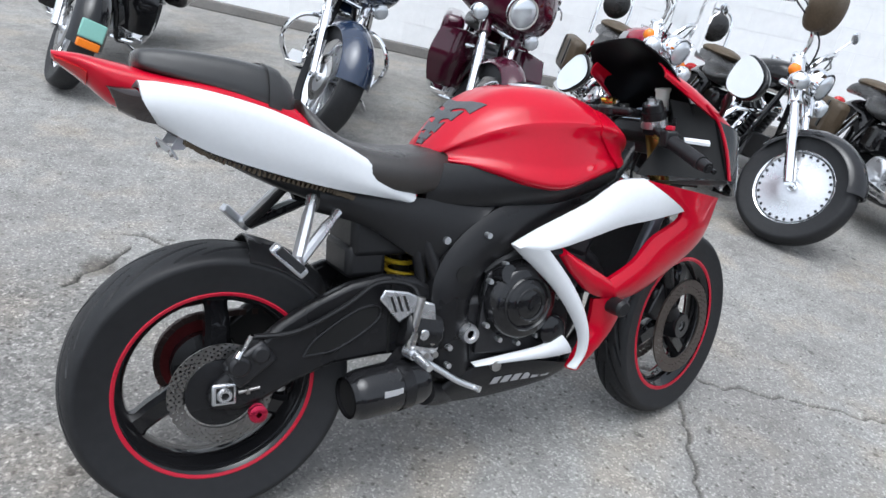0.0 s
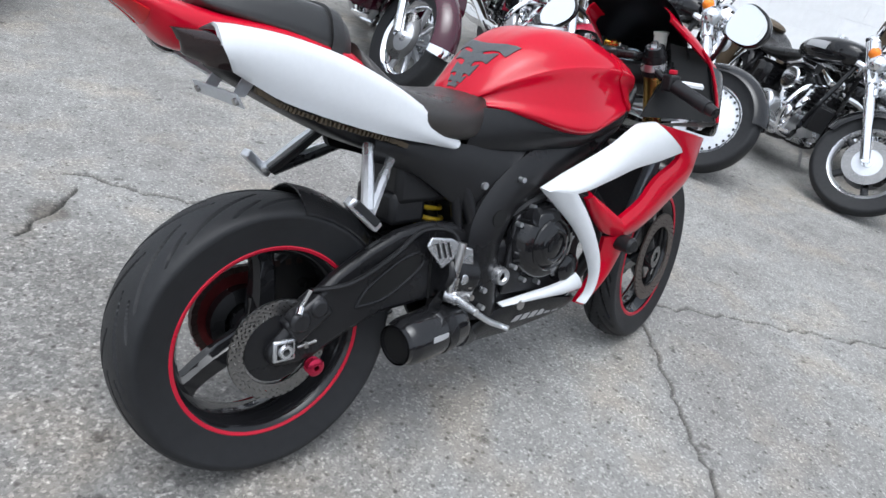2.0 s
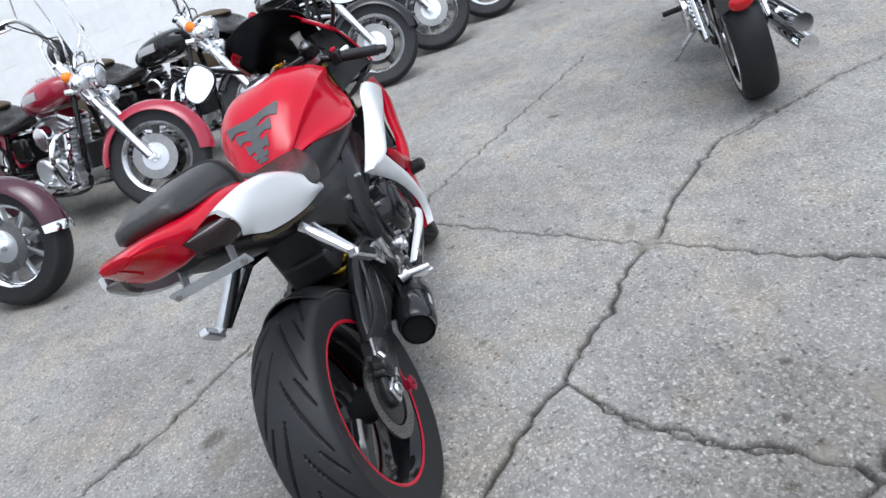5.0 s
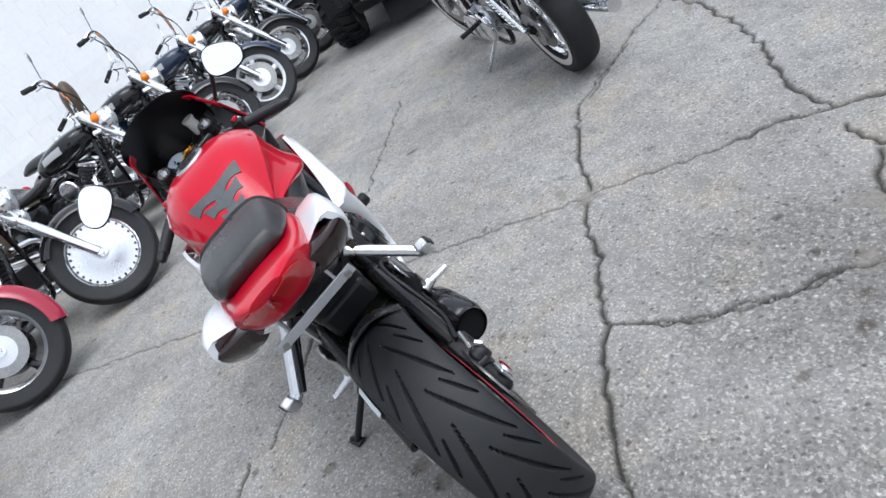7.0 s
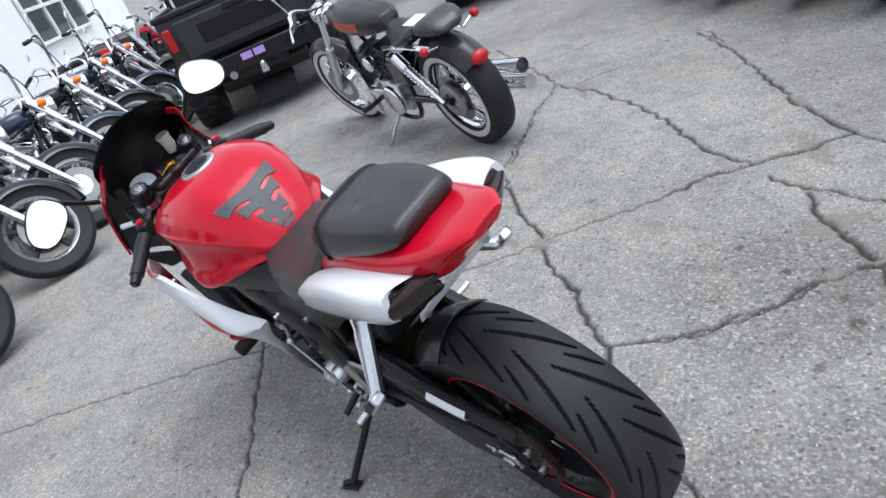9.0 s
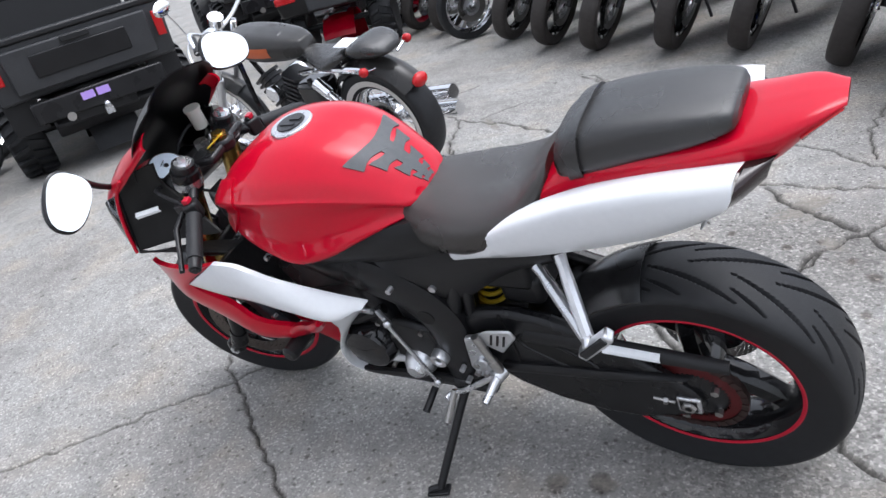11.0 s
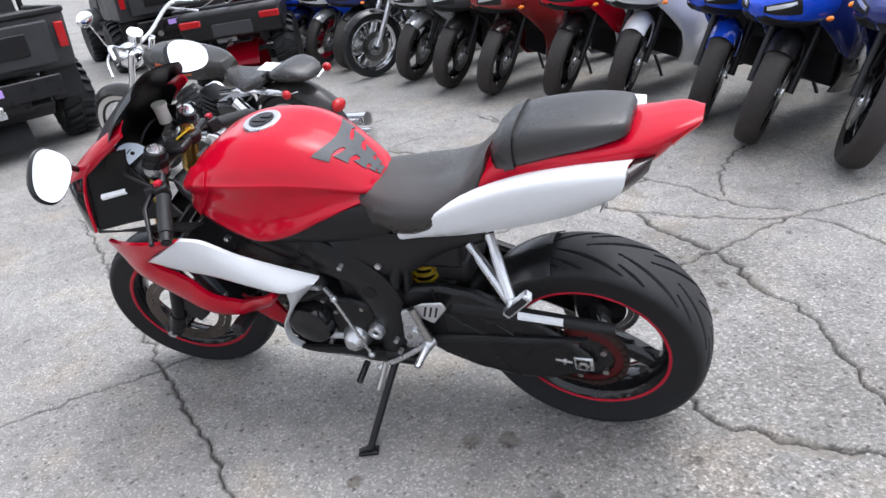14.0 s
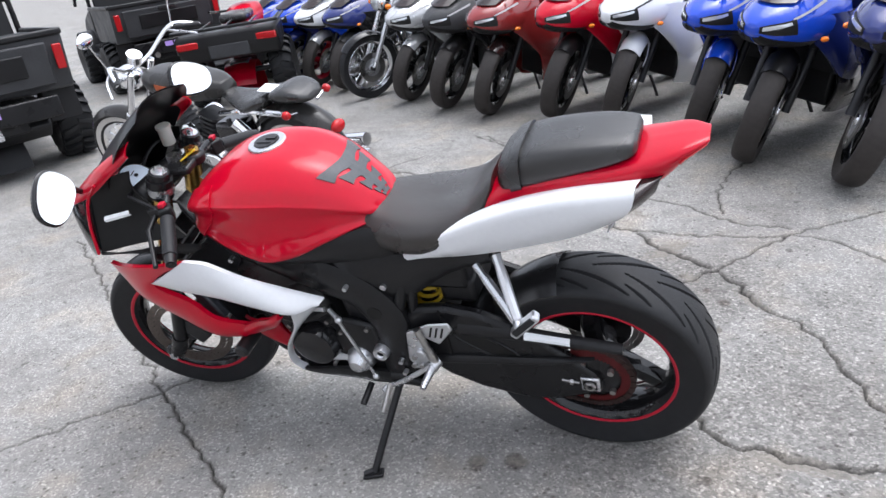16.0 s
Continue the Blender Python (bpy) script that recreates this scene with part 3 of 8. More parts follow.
# ---- wheels ----
def tyre_mesh(R, rim, half, seg=96, groove=0, deep=0.004, ring=20):
    """A tyre about the y axis; groove: how many pairs of slanting grooves are cut round it."""
    prof = []
    for k in range(ring + 1):
        a = -1.12 * math.pi / 2 + 2.24 * math.pi / 2 * k / ring
        h = half * math.sin(a) / math.sin(min(1.12 * math.pi / 2, math.pi / 2))
        prof.append((rim + 0.010 + (R - rim - 0.010) * (math.cos(a) * 0.5 + 0.5) ** 0.62, h))
    prof = [(rim - 0.004, -half * 0.80)] + prof + [(rim - 0.004, half * 0.80)]
    bm = bmesh.new()
    rows = []
    for a in np.linspace(0, math.tau, seg, endpoint=False):
        row = []
        for r, y in prof:
            d = 0.0
            if groove and r > rim + 0.3 * (R - rim):
                v = abs(y) / half
                for shift, v0, v1, bend in ((0.0, 0.05, 0.78, 1.55), (0.5, 0.48, 0.84, 1.30)):
                    if v0 < v < v1:
                        ph = (a * groove / math.tau + (0.5 if y > 0 else 0.0) - bend * max(0.0, v - 0.03) ** 0.9 + shift) % 1.0
                        across = math.hypot(1, bend * math.tau * R / groove / half)
                        e = min(ph, 1 - ph) * math.tau * R / groove / across
                        taper = min(1, (v - v0) * 4, (v1 - v) * 4)
                        d = max(d, deep * max(0, 1 - (e / (0.0046 * (0.35 + 0.65 * taper))) ** 2))
            row.append(Vector(((r - d) * math.cos(a), y, (r - d) * math.sin(a))))
        rows.append(row)
    grid(bm, rows, close_u=True)
    return bm


def perforated_disc(r0, r1, y, t, holes=0):
    """A brake disc; its ring is built from cells that leave drilled holes."""
    bm = bmesh.new()
    if not holes:
        return lathe([(r0, y - t), (r1, y - t), (r1, y + t), (r0, y + t)], 48, closed=True)
    seg, rings = holes, 2
    for k in range(rings):
        a0, a1 = r0 + (r1 - r0) * k / rings, r0 + (r1 - r0) * (k + 1) / rings
        for i in range(seg):
            b0, b1 = math.tau * (i + 0.5 * k) / seg, math.tau * (i + 1 + 0.5 * k) / seg
            mid_r, mid_b = (a0 + a1) / 2, (b0 + b1) / 2
            hr = (a1 - a0) * 0.19
            outer, inner = [], []
            for q in range(8):
                ang = math.tau * (q + 0.5) / 8
                dx, dy = math.cos(ang), math.sin(ang)
                s = 1 / max(abs(dx), abs(dy))
                rr, bb = mid_r + dx * s * (a1 - a0) / 2, mid_b + dy * s * (b1 - b0) / 2
                outer.append((rr * math.cos(bb), rr * math.sin(bb)))
                inner.append((mid_r * math.cos(mid_b) + hr * (dx * math.cos(mid_b) - dy * math.sin(mid_b)),
                              mid_r * math.sin(mid_b) + hr * (dx * math.sin(mid_b) + dy * math.cos(mid_b))))
            for yy in (y - t, y + t):
                o = [bm.verts.new((x, yy, z)) for x, z in outer]
                n_ = [bm.verts.new((x, yy, z)) for x, z in inner]
                for q in range(8):
                    bm.faces.new((o[q], o[(q + 1) % 8], n_[(q + 1) % 8], n_[q]))
    return join(bm, lathe([(r1, y - t), (r1, y + t)], 64), lathe([(r0, y - t), (r0, y + t)], 64))


def cast_spoke(angle, r0, r1, w0, w1, t, sweep=0.0, y=0.0):
    """A tapered wheel spoke from the hub to the rim, of rounded box section."""
    bm = bmesh.new()
    rows = []
    for s in np.linspace(0, 1, 7):
        r, a = r0 + (r1 - r0) * s, angle + sweep * s * s
        w, h = w0 + (w1 - w0) * (s ** 0.8), t * (1.1 - 0.3 * s)
        if s > 0.85:
            w *= 1.5
        c = Vector((r * math.cos(a), y, r * math.sin(a)))
        tan = Vector((-math.sin(a), 0, math.cos(a)))
        rows.append([c + tan * (w * p) + Vector((0, h * q, 0)) for p, q in ((-1, -0.5), (-0.6, -1), (0.6, -1), (1, -0.5), (1, 0.5), (0.6, 1), (-0.6, 1), (-1, 0.5))])
    vs = grid(bm, rows, close_v=True)
    bm.faces.new(vs[0]), bm.faces.new(vs[-1])
    return bm


def rim_mesh(r, half, wall=0.016):
    return lathe([(r, -half), (r + 0.006, -half + 0.004), (r + 0.004, -half + 0.012), (r - wall, -half * 0.55), (r - wall - 0.004, 0), (r - wall, half * 0.55),
                  (r + 0.004, half - 0.012), (r + 0.006, half - 0.004), (r, half), (r - 0.008, half - 0.004), (r - wall - 0.012, half * 0.5), (r - wall - 0.016, 0),
                  (r - wall - 0.012, -half * 0.5), (r - 0.008, -half + 0.004)], 64, closed=True)


# ---- the red and white sport motorcycle on its side stand ----
LEAN, BASE_Y = 14.0, 0.0
RA, FA = Vector((0, 0, 0.307)), Vector((1.40, 0, 0.298))
hero = thing("sport_motorcycle", "red and white sport motorcycle leaning on its side stand", "motorcycle", m=pose(0.0, BASE_Y, 0.004, -LEAN, 0, 0))


def put(ob, where, turn=0.0, roll=0.0):
    ob.matrix_basis = Matrix.Translation(where) @ pose(0, 0, 0, 0, roll, turn)
    return ob


def hero_wheel(name, at, R, half, rim, rim_half, steer=0.0, rear=False):
    w = part(name, rim_mesh(rim, rim_half), BLACK_GLOSS, hero, "black alloy wheel with red rim tape")
    put(w, at, steer)
    part("tyre", tyre_mesh(R, rim, half, 900 if rear else 480, 12, deep=0.010, ring=84 if rear else 56), RUBBER, w)
    for s in (-1, 1):
        part("rim_tape", lathe([(rim - 0.009, s * (rim_half + 0.0005)), (rim - 0.003, s * (rim_half + 0.003)), (rim + 0.003, s * (rim_half + 0.001))], 96), RED_STRIPE, w)
    part("hub", lathe([(0.016, -0.07), (0.038, -0.07), (0.046, -0.03), (0.05, 0), (0.046, 0.03), (0.038, 0.07), (0.016, 0.07)], 32), BLACK_GLOSS, w)
    for k in range(3):
        part("spoke", cast_spoke(math.tau * k / 3 + (3.55 if rear else 1.2), 0.035, rim - 0.018, 0.030, 0.024, 0.026, 0.12), BLACK_GLOSS, w)
    return w


hero_wheel("rear_wheel", RA, 0.307, 0.084, 0.214, 0.066, rear=True)
rd = part("rear_brake_disc", perforated_disc(0.078, 0.110, 0, 0.0025, 40), DISC, hero, "drilled steel brake disc")
put(rd, RA + Vector((0, -0.098, 0)))
part("disc_carrier", lathe([(0.02, -0.002), (0.055, -0.006), (0.074, -0.002), (0.074, 0.004), (0.02, 0.01)], 32, RA + Vector((0, -0.094, 0))), BLACK_FRAME, hero)

STEER = 12.0
hero_wheel("front_wheel", FA, 0.298, 0.056, 0.214, 0.045, STEER)
for s in (-1, 1):
    fd = part("front_brake_disc", perforated_disc(0.105, 0.150, 0, 0.0025, 40), FRONT_DISC, hero, "steel front brake disc")
    put(fd, FA + pose(0, 0, 0, 0, 0, STEER) @ Vector((0, s * 0.066, 0)), STEER)

# front end, turned with the bars: fork, clamps, bars, grips
HEAD = Vector((1.105, 0, 0.94))
def steered(ob):
    ob.matrix_basis = Matrix.Translation(HEAD) @ pose(0, 0, 0, 0, 0, STEER) @ Matrix.Translation(-HEAD) @ ob.matrix_basis
    return ob
for s in (-1, 1):
    top, mid, low = Vector((1.118, s * 0.103, 0.945)), Vector((1.232, s * 0.103, 0.66)), Vector((1.372, s * 0.100, 0.315))
    steered(part("fork_upper_tube", rod(mid, top, 0.027, seg=20), GOLD, hero, "gold-coated fork tube"))
    steered(part("fork_lower_tube", join(rod(low, mid, 0.021, seg=16), rod(low + Vector((-0.02, 0, 0.05)), low + Vector((0.025, 0, -0.02)), 0.026, seg=14), ball(low + Vector((0.03, 0, -0.012)), (0.03, 0.022, 0.03))), BLACK_FRAME, hero))
    fork_cap = steered(part("fork_cap", join(rod(top + Vector((0.004, 0, -0.012)), top + Vector((-0.004, 0, 0.008)), 0.035, seg=28), rod(top, top + Vector((-0.012, 0, 0.026)), 0.030, 0.027, 28)), BLACK_FRAME, hero, "black fork cap"))
    part("cap_adjuster", join(rod(top + Vector((-0.012, 0, 0.024)), top + Vector((-0.014, 0, 0.029)), 0.021, seg=24), rod(top + Vector((-0.013, 0, 0.028)), top + Vector((-0.017, 0, 0.040)), 0.010, seg=6)), ALLOY, fork_cap, "silver preload adjuster")
    steered(part("fork_clamp_ring", rod(top + Vector((0.012, 0, -0.034)), top + Vector((0.006, 0, -0.014)), 0.036, seg=28), ALLOY, hero))
    steered(part("brake_caliper", join(box(FA + Vector((-0.105, s * 0.078, 0.088)), (0.055, 0.05, 0.11), pose(0, 0, 0, 0, 35, 0)), rod(FA + Vector((-0.12, s * 0.10, 0.11)), FA + Vector((-0.12, s * 0.06, 0.11)), 0.018), rod(FA + Vector((-0.085, s * 0.10, 0.06)), FA + Vector((-0.085, s * 0.06, 0.06)), 0.018)), DARK_METAL, hero, bevel=0.006))
    steered(part("axle_nut", rod(FA + Vector((0, s * 0.125, 0)), FA + Vector((0, s * 0.10, 0)), 0.016, seg=6), ALLOY, hero))
    g0, g1 = Vector((1.103, s * 0.150, 0.890)), Vector((1.038, s * 0.322, 0.828))
    steered(part("clip_on_bar", join(rod(Vector((1.115, s * 0.10, 0.918)), g0, 0.012), rod(Vector((1.122, s * 0.103, 0.93)), Vector((1.136, s * 0.103, 0.900)), 0.034, seg=20)), BLACK_FRAME, hero))
    d = (g1 - g0).normalized()
    prof = []
    gb = tube([g0 + d * (0.045 + 0.0075 * i) for i in range(18)], [0.0180 + 0.0014 * (i % 2) for i in range(18)], seg=14)
    steered(part("grip", gb, RUBBER, hero, "black ribbed rubber grip"))
    steered(part("bar_end", join(rod(g0 + d * 0.17, g0 + d * 0.20, 0.0165, 0.014, 16), rod(g0 + d * 0.20, g0 + d * 0.205, 0.008)), BLACK_PLASTIC, hero))
    steered(part("switch_housing", join(box(g0 + d * 0.025, (0.035, 0.04, 0.045), pose(0, 0, 0, 0, 0, s * 30)), box(g0 + d * 0.02 + Vector((0, 0, 0.024)), (0.018, 0.018, 0.012))), BLACK_PLASTIC, hero, bevel=0.006))
    part_red = box(g0 + d * 0.028 + Vector((0, 0, 0.03)), (0.016, 0.02, 0.012))
    steered(part("switch_button", part_red, RED_STRIPE, hero, "red switch", bevel=0.002))
    l0 = g0 + d * 0.02 + Vector((0.035, 0, -0.004))
    steered(part("lever", tube([l0, l0 + d * 0.05 + Vector((0.028, 0, -0.006)), l0 + d * 0.12 + Vector((0.022, 0, -0.012)), l0 + d * 0.165 + Vector((0.018, 0, -0.014))], [0.007, 0.0075, 0.006, 0.0065], 0, 10), BLACK_FRAME, hero))
    steered(part("lever_perch", join(box(g0 + d * 0.012 + Vector((0.028, 0, 0)), (0.04, 0.028, 0.022)), rod(l0 + Vector((0, 0, -0.012)), l0 + Vector((0, 0, 0.012)), 0.007)), DARK_METAL, hero, bevel=0.004))
steered(part("top_clamp", join(slab([(1.040, 0.934), (1.128, 0.928), (1.128, 0.950), (1.040, 0.957)], -0.080, 0.080), rod((1.06, 0, 0.93), (1.055, 0, 0.962), 0.030, seg=24)), BLACK_FRAME, hero, "black upper fork clamp", bevel=0.008))
steered(part("stem_nut", join(rod((1.06, 0, 0.958), (1.055, 0, 0.972), 0.021, seg=6), rod((1.056, 0, 0.970), (1.054, 0, 0.977), 0.012)), GOLD, hero, "gold steering stem nut"))
steered(part("ignition_lock", rod((1.125, 0, 0.935), (1.120, 0, 0.963), 0.017, seg=20), STEEL, hero))
steered(part("lower_clamp", slab([(1.16, 0.69), (1.25, 0.69), (1.25, 0.73), (1.16, 0.73)], -0.13, 0.13), BLACK_FRAME, hero, bevel=0.01))
steered(part("brake_reservoir", join(rod((1.175, -0.090, 0.955), (1.170, -0.090, 1.005), 0.019, seg=18), rod((1.170, -0.090, 1.005), (1.169, -0.090, 1.013), 0.022, seg=18)), glassy("reservoir_plastic", (0.75, 0.74, 0.68), 0.35, 0.4), hero, "cloudy plastic brake fluid cup"))
steered(part("key_tag", box((1.06, 0.02, 0.965), (0.05, 0.014, 0.003), pose(0, 0, 0, 10, 20, 30)), YELLOW, hero, "yellow key tag"))
steered(part("key", join(box((1.075, -0.01, 0.962), (0.03, 0.004, 0.02), pose(0, 0, 0, 20, 0, 25)), rod((1.10, 0, 0.944), (1.09, -0.002, 0.958), 0.003)), ALLOY, hero))
steered(part("brake_hose", tube([(1.15, -0.15, 0.92), (1.22, -0.10, 0.96), (1.26, -0.02, 0.90), (1.24, 0.02, 0.78), (1.22, 0.0, 0.70)], 0.005, 24), BLACK_PLASTIC, hero))
steered(part("clutch_cable", tube([(1.10, 0.17, 0.88), (1.20, 0.14, 0.93), (1.23, 0.05, 0.87), (1.15, -0.02, 0.78)], 0.0045, 24), BLACK_PLASTIC, hero))
def arc_guard(r, half, a0, a1, drop, n=24, thick=0.004):
    """A mudguard: part of a ring about the y axis, crowned across, with a thickness."""
    bm = bmesh.new()
    def sheet(e):
        return [[Vector(((r - e - drop * (k / 4 - 1) ** 2) * math.cos(a), half * (k / 4 - 1), (r - e - drop * (k / 4 - 1) ** 2) * math.sin(a))) for k in range(9)] for a in np.linspace(a0, a1, n)]
    o, q = grid(bm, sheet(0)), grid(bm, sheet(thick))
    for i in range(n - 1):
        for k in (0, 8):
            bm.faces.new((o[i][k], o[i + 1][k], q[i + 1][k], q[i][k]))
    for k in range(8):
        for i in (0, n - 1):
            bm.faces.new((o[i][k], o[i][k + 1], q[i][k + 1], q[i][k]))
    return bm


fg = part("front_mudguard", arc_guard(0.320, 0.064, radians(82), radians(160), 0.03), BLACK_PLASTIC, hero)
steered(put(fg, FA))

# swingarm, chain, sprocket, rear brake
for s in (-1, 1):
    y = s * 0.100
    arm = [(-0.012, 0.338), (0.05, 0.398), (0.12, 0.455), (0.20, 0.500), (0.28, 0.532), (0.36, 0.545), (0.44, 0.535), (0.50, 0.50), (0.54, 0.43), (0.54, 0.36), (0.46, 0.35), (0.35, 0.352), (0.24, 0.345), (0.15, 0.315), (0.08, 0.282), (0.03, 0.268), (-0.02, 0.275), (-0.035, 0.305)]
    if s > 0:
        arm = arm[:10] + [(0.46, 0.335), (0.40, 0.285), (0.31, 0.245), (0.20, 0.222), (0.11, 0.225), (0.04, 0.250), (-0.02, 0.272), (-0.035, 0.300)]
    part("swingarm_side", slab(arm, y - 0.018, y + 0.018), BLACK_FRAME, hero, "black alloy swingarm", bevel=0.012)
    # no hollow is cut: a deep black plate paints the recess's shade
    part("swingarm_recess", slab([(0.17, 0.375), (0.20, 0.415), (0.29, 0.470), (0.345, 0.475), (0.34, 0.44), (0.25, 0.385)], s * 0.117, s * 0.1192), DEEP_BLACK, hero, bevel=0.001)
    rim_line = [(0.17, 0.375), (0.20, 0.415), (0.29, 0.470), (0.345, 0.475), (0.34, 0.44), (0.25, 0.385), (0.17, 0.375)]
    part("recess_rim", tube([(x, s * 0.1185, z) for x, z in rim_line], 0.0040, 40, 8), BLACK_FRAME, hero)
    part("swingarm_seam", tube([(0.375, s * 0.1185, 0.360), (0.372, s * 0.1195, 0.45), (0.378, s * 0.1185, 0.540)], 0.0035, 16, 6), DEEP_BLACK, hero)
    part("axle_block", join(slab([(-0.025, 0.29), (0.025, 0.29), (0.025, 0.338), (-0.025, 0.338)], s * 0.116, s * 0.126)), ALLOY, hero, "silver axle block", bevel=0.004)
    part("axle_bolt", join(lathe([(0.008, s * 0.126), (0.008, s * 0.134), (0.014, s * 0.134), (0.016, s * 0.131), (0.016, s * 0.120)], 6 if s > 0 else 24, (0, 0, 0.314))), STEEL if s > 0 else ALLOY, hero)
    # deep black plate on the block, painted shade for a hollow
    part("axle_recess", slab([(-0.017, 0.297), (0.019, 0.297), (0.019, 0.331), (-0.017, 0.331)], s * 0.1245, s * 0.1275), DEEP_BLACK, hero, bevel=0.003)
    part("chain_adjuster", join(rod((0.03, s * 0.12, 0.313), (0.075, s * 0.12, 0.318), 0.004), rod((0.045, s * 0.12, 0.314), (0.053, s * 0.12, 0.315), 0.009, seg=6)), STEEL, hero)
part("stand_spool", lathe([(0.006, -0.138), (0.014, -0.138), (0.020, -0.134), (0.020, -0.131), (0.011, -0.128), (0.011, -0.122), (0.019, -0.119), (0.019, -0.115), (0.006, -0.115)], 24, (0.070, 0, 0.262)), RED_ANODISED, hero, "red anodised paddock stand spool")
part("swingarm_bridge", join(box((0.41, 0, 0.42), (0.10, 0.21, 0.09)), rod((0.565, -0.15, 0.40), (0.565, 0.15, 0.40), 0.03, seg=20)), BLACK_FRAME, hero, bevel=0.015)
part("rear_caliper", join(box((0.055, -0.105, 0.375), (0.10, 0.05, 0.06), pose(0, 0, 0, 0, -35, 0)), rod((0.03, -0.10, 0.375), (0.03, -0.14, 0.375), 0.024, seg=18), rod((0.075, -0.10, 0.395), (0.075, -0.135, 0.395), 0.022, seg=18)), DARK_METAL, hero, "black rear brake caliper", bevel=0.008)
part("bleed_nipple", join(rod((0.04, -0.115, 0.40), (0.055, -0.125, 0.44), 0.005), rod((0.03, -0.13, 0.405), (0.02, -0.14, 0.395), 0.008)), CHROME, hero)
part("rear_brake_hose", tube([(0.06, -0.11, 0.43), (0.15, -0.13, 0.44), (0.26, -0.125, 0.485), (0.34, -0.12, 0.53), (0.42, -0.13, 0.52), (0.44, -0.15, 0.47)], 0.006, 30), BLACK_PLASTIC, hero)
def toothed(r, teeth, y, t, hole):
    out = []
    for k in range(teeth * 4):
        out.append((r + (0.004 if k % 4 in (0, 1) else -0.004)))
    pts = [(rr * math.cos(math.tau * k / len(out)), rr * math.sin(math.tau * k / len(out))) for k, rr in enumerate(out)]
    bm = bmesh.new()
    for yy in (y - t, y + t):
        o = [bm.verts.new((a, yy, b)) for a, b in pts]
        i = [bm.verts.new((a * hole / r, yy, b * hole / r)) for a, b in pts]
        for k in range(len(o)):
            bm.faces.new((o[k], o[(k + 1) % len(o)], i[(k + 1) % len(o)], i[k]))
    side = [[Vector((a, yy, b)) for yy in (y - t, y + t)] for a, b in pts]
    grid(bm, side, close_u=True)
    return bm
sp = part("rear_sprocket", toothed(0.107, 45, 0, 0.003, 0.074), mat("red_sprocket", (0.11, 0.012, 0.014), 0.4, metal=0.6, vary=0.3), hero, "worn red rear sprocket")
put(sp, RA + Vector((0, 0.090, 0)))
part("sprocket_carrier", lathe([(0.02, 0.02), (0.05, 0.02), (0.078, 0.005), (0.078, -0.02), (0.05, -0.03)], 40, RA + Vector((0, 0.08, 0))), BLACK_FRAME, hero)
for k in range(5):
    a = math.tau * k / 5
    c = RA + Vector((0.062 * math.cos(a), 0.094, 0.062 * math.sin(a)))
    part("sprocket_nut", rod(c, c + Vector((0, 0.014, 0)), 0.009, seg=6), STEEL, hero)
FS = Vector((0.60, 0.092, 0.385))
loop = []
for a in np.linspace(radians(85), radians(275), 30):
    loop.append(Vector((0.105 * math.cos(a), 0.090, 0.315 + 0.105 * math.sin(a))))
for t in np.linspace(0.04, 0.96, 40):
    loop.append(Vector((0.60 * t, 0.090, 0.21 + (0.345 - 0.21) * t - 0.012 * math.sin(math.pi * t))))
for a in np.linspace(radians(-90), radians(90), 9):
    loop.append(FS + Vector((0.04 * math.cos(a), 0, 0.04 * math.sin(a))))
for t in np.linspace(0.04, 0.96, 40):
    loop.append(Vector((0.60 * (1 - t), 0.090, 0.425 + (0.42 - 0.425) * t)))
bms = []
for i in range(0, len(loop)):
    a, b = loop[i], loop[(i + 1) % len(loop)]
    if (b - a).length < 1e-4:
        continue
    ang = math.atan2((b - a).z, (b - a).x)
    bms.append(box((a + b) / 2, ((b - a).length * 1.02, 0.018 if i % 2 else 0.013, 0.014), pose(0, 0, 0, 0, -math.degrees(ang), 0)))
part("chain", join(*bms), mat("oily_chain_steel", (0.055, 0.035, 0.032), 0.45, metal=0.7, vary=0.4, scale=60), hero, "oily steel drive chain", smooth=False)
part("chain_guard", ribbon([(-0.09, 0.112, 0.452), (0.05, 0.115, 0.474), (0.20, 0.118, 0.494), (0.33, 0.118, 0.50)], [(-0.09, 0.118, 0.430), (0.05, 0.124, 0.446), (0.20, 0.126, 0.456), (0.33, 0.126, 0.46)], 20, 5, 0.006, 0.01), BLACK_PLASTIC, hero)
part("chain_guard_lower", ribbon([(-0.02, 0.128, 0.415), (0.12, 0.130, 0.40), (0.30, 0.13, 0.385), (0.42, 0.13, 0.37)], [(0.02, 0.128, 0.40), (0.12, 0.130, 0.375), (0.30, 0.13, 0.355), (0.42, 0.13, 0.34)], 20, 5, 0.004, 0.008), BLACK_PLASTIC, hero)
lab = part("guard_label", ribbon([(0.035, 0.123, 0.474), (0.09, 0.125, 0.482), (0.15, 0.126, 0.489)], [(0.035, 0.1275, 0.452), (0.09, 0.1295, 0.459), (0.15, 0.1305, 0.464)], 10, 4, 0.005, 0.001), LABEL, hero, "white warning label")
for k in range(7):
    x = 0.05 + 0.013 * k
    part("label_bar", ribbon([(x, 0.1315, 0.466 + 0.09 * (x - 0.05)), (x + 0.009, 0.1317, 0.4675 + 0.09 * (x - 0.05))], [(x, 0.1322, 0.461 + 0.09 * (x - 0.05)), (x + 0.009, 0.1324, 0.462 + 0.09 * (x - 0.05))], 2, 2, 0, 0.0005), BAR_INK, lab)
hug = part("hugger", arc_guard(0.329, 0.086, radians(24), radians(78), 0.040), SATIN_BLACK, hero, "black rear tyre hugger")
put(hug, RA)
hug.rotation_mode = "XYZ"
hug.rotation_euler = (0, 0, 0)
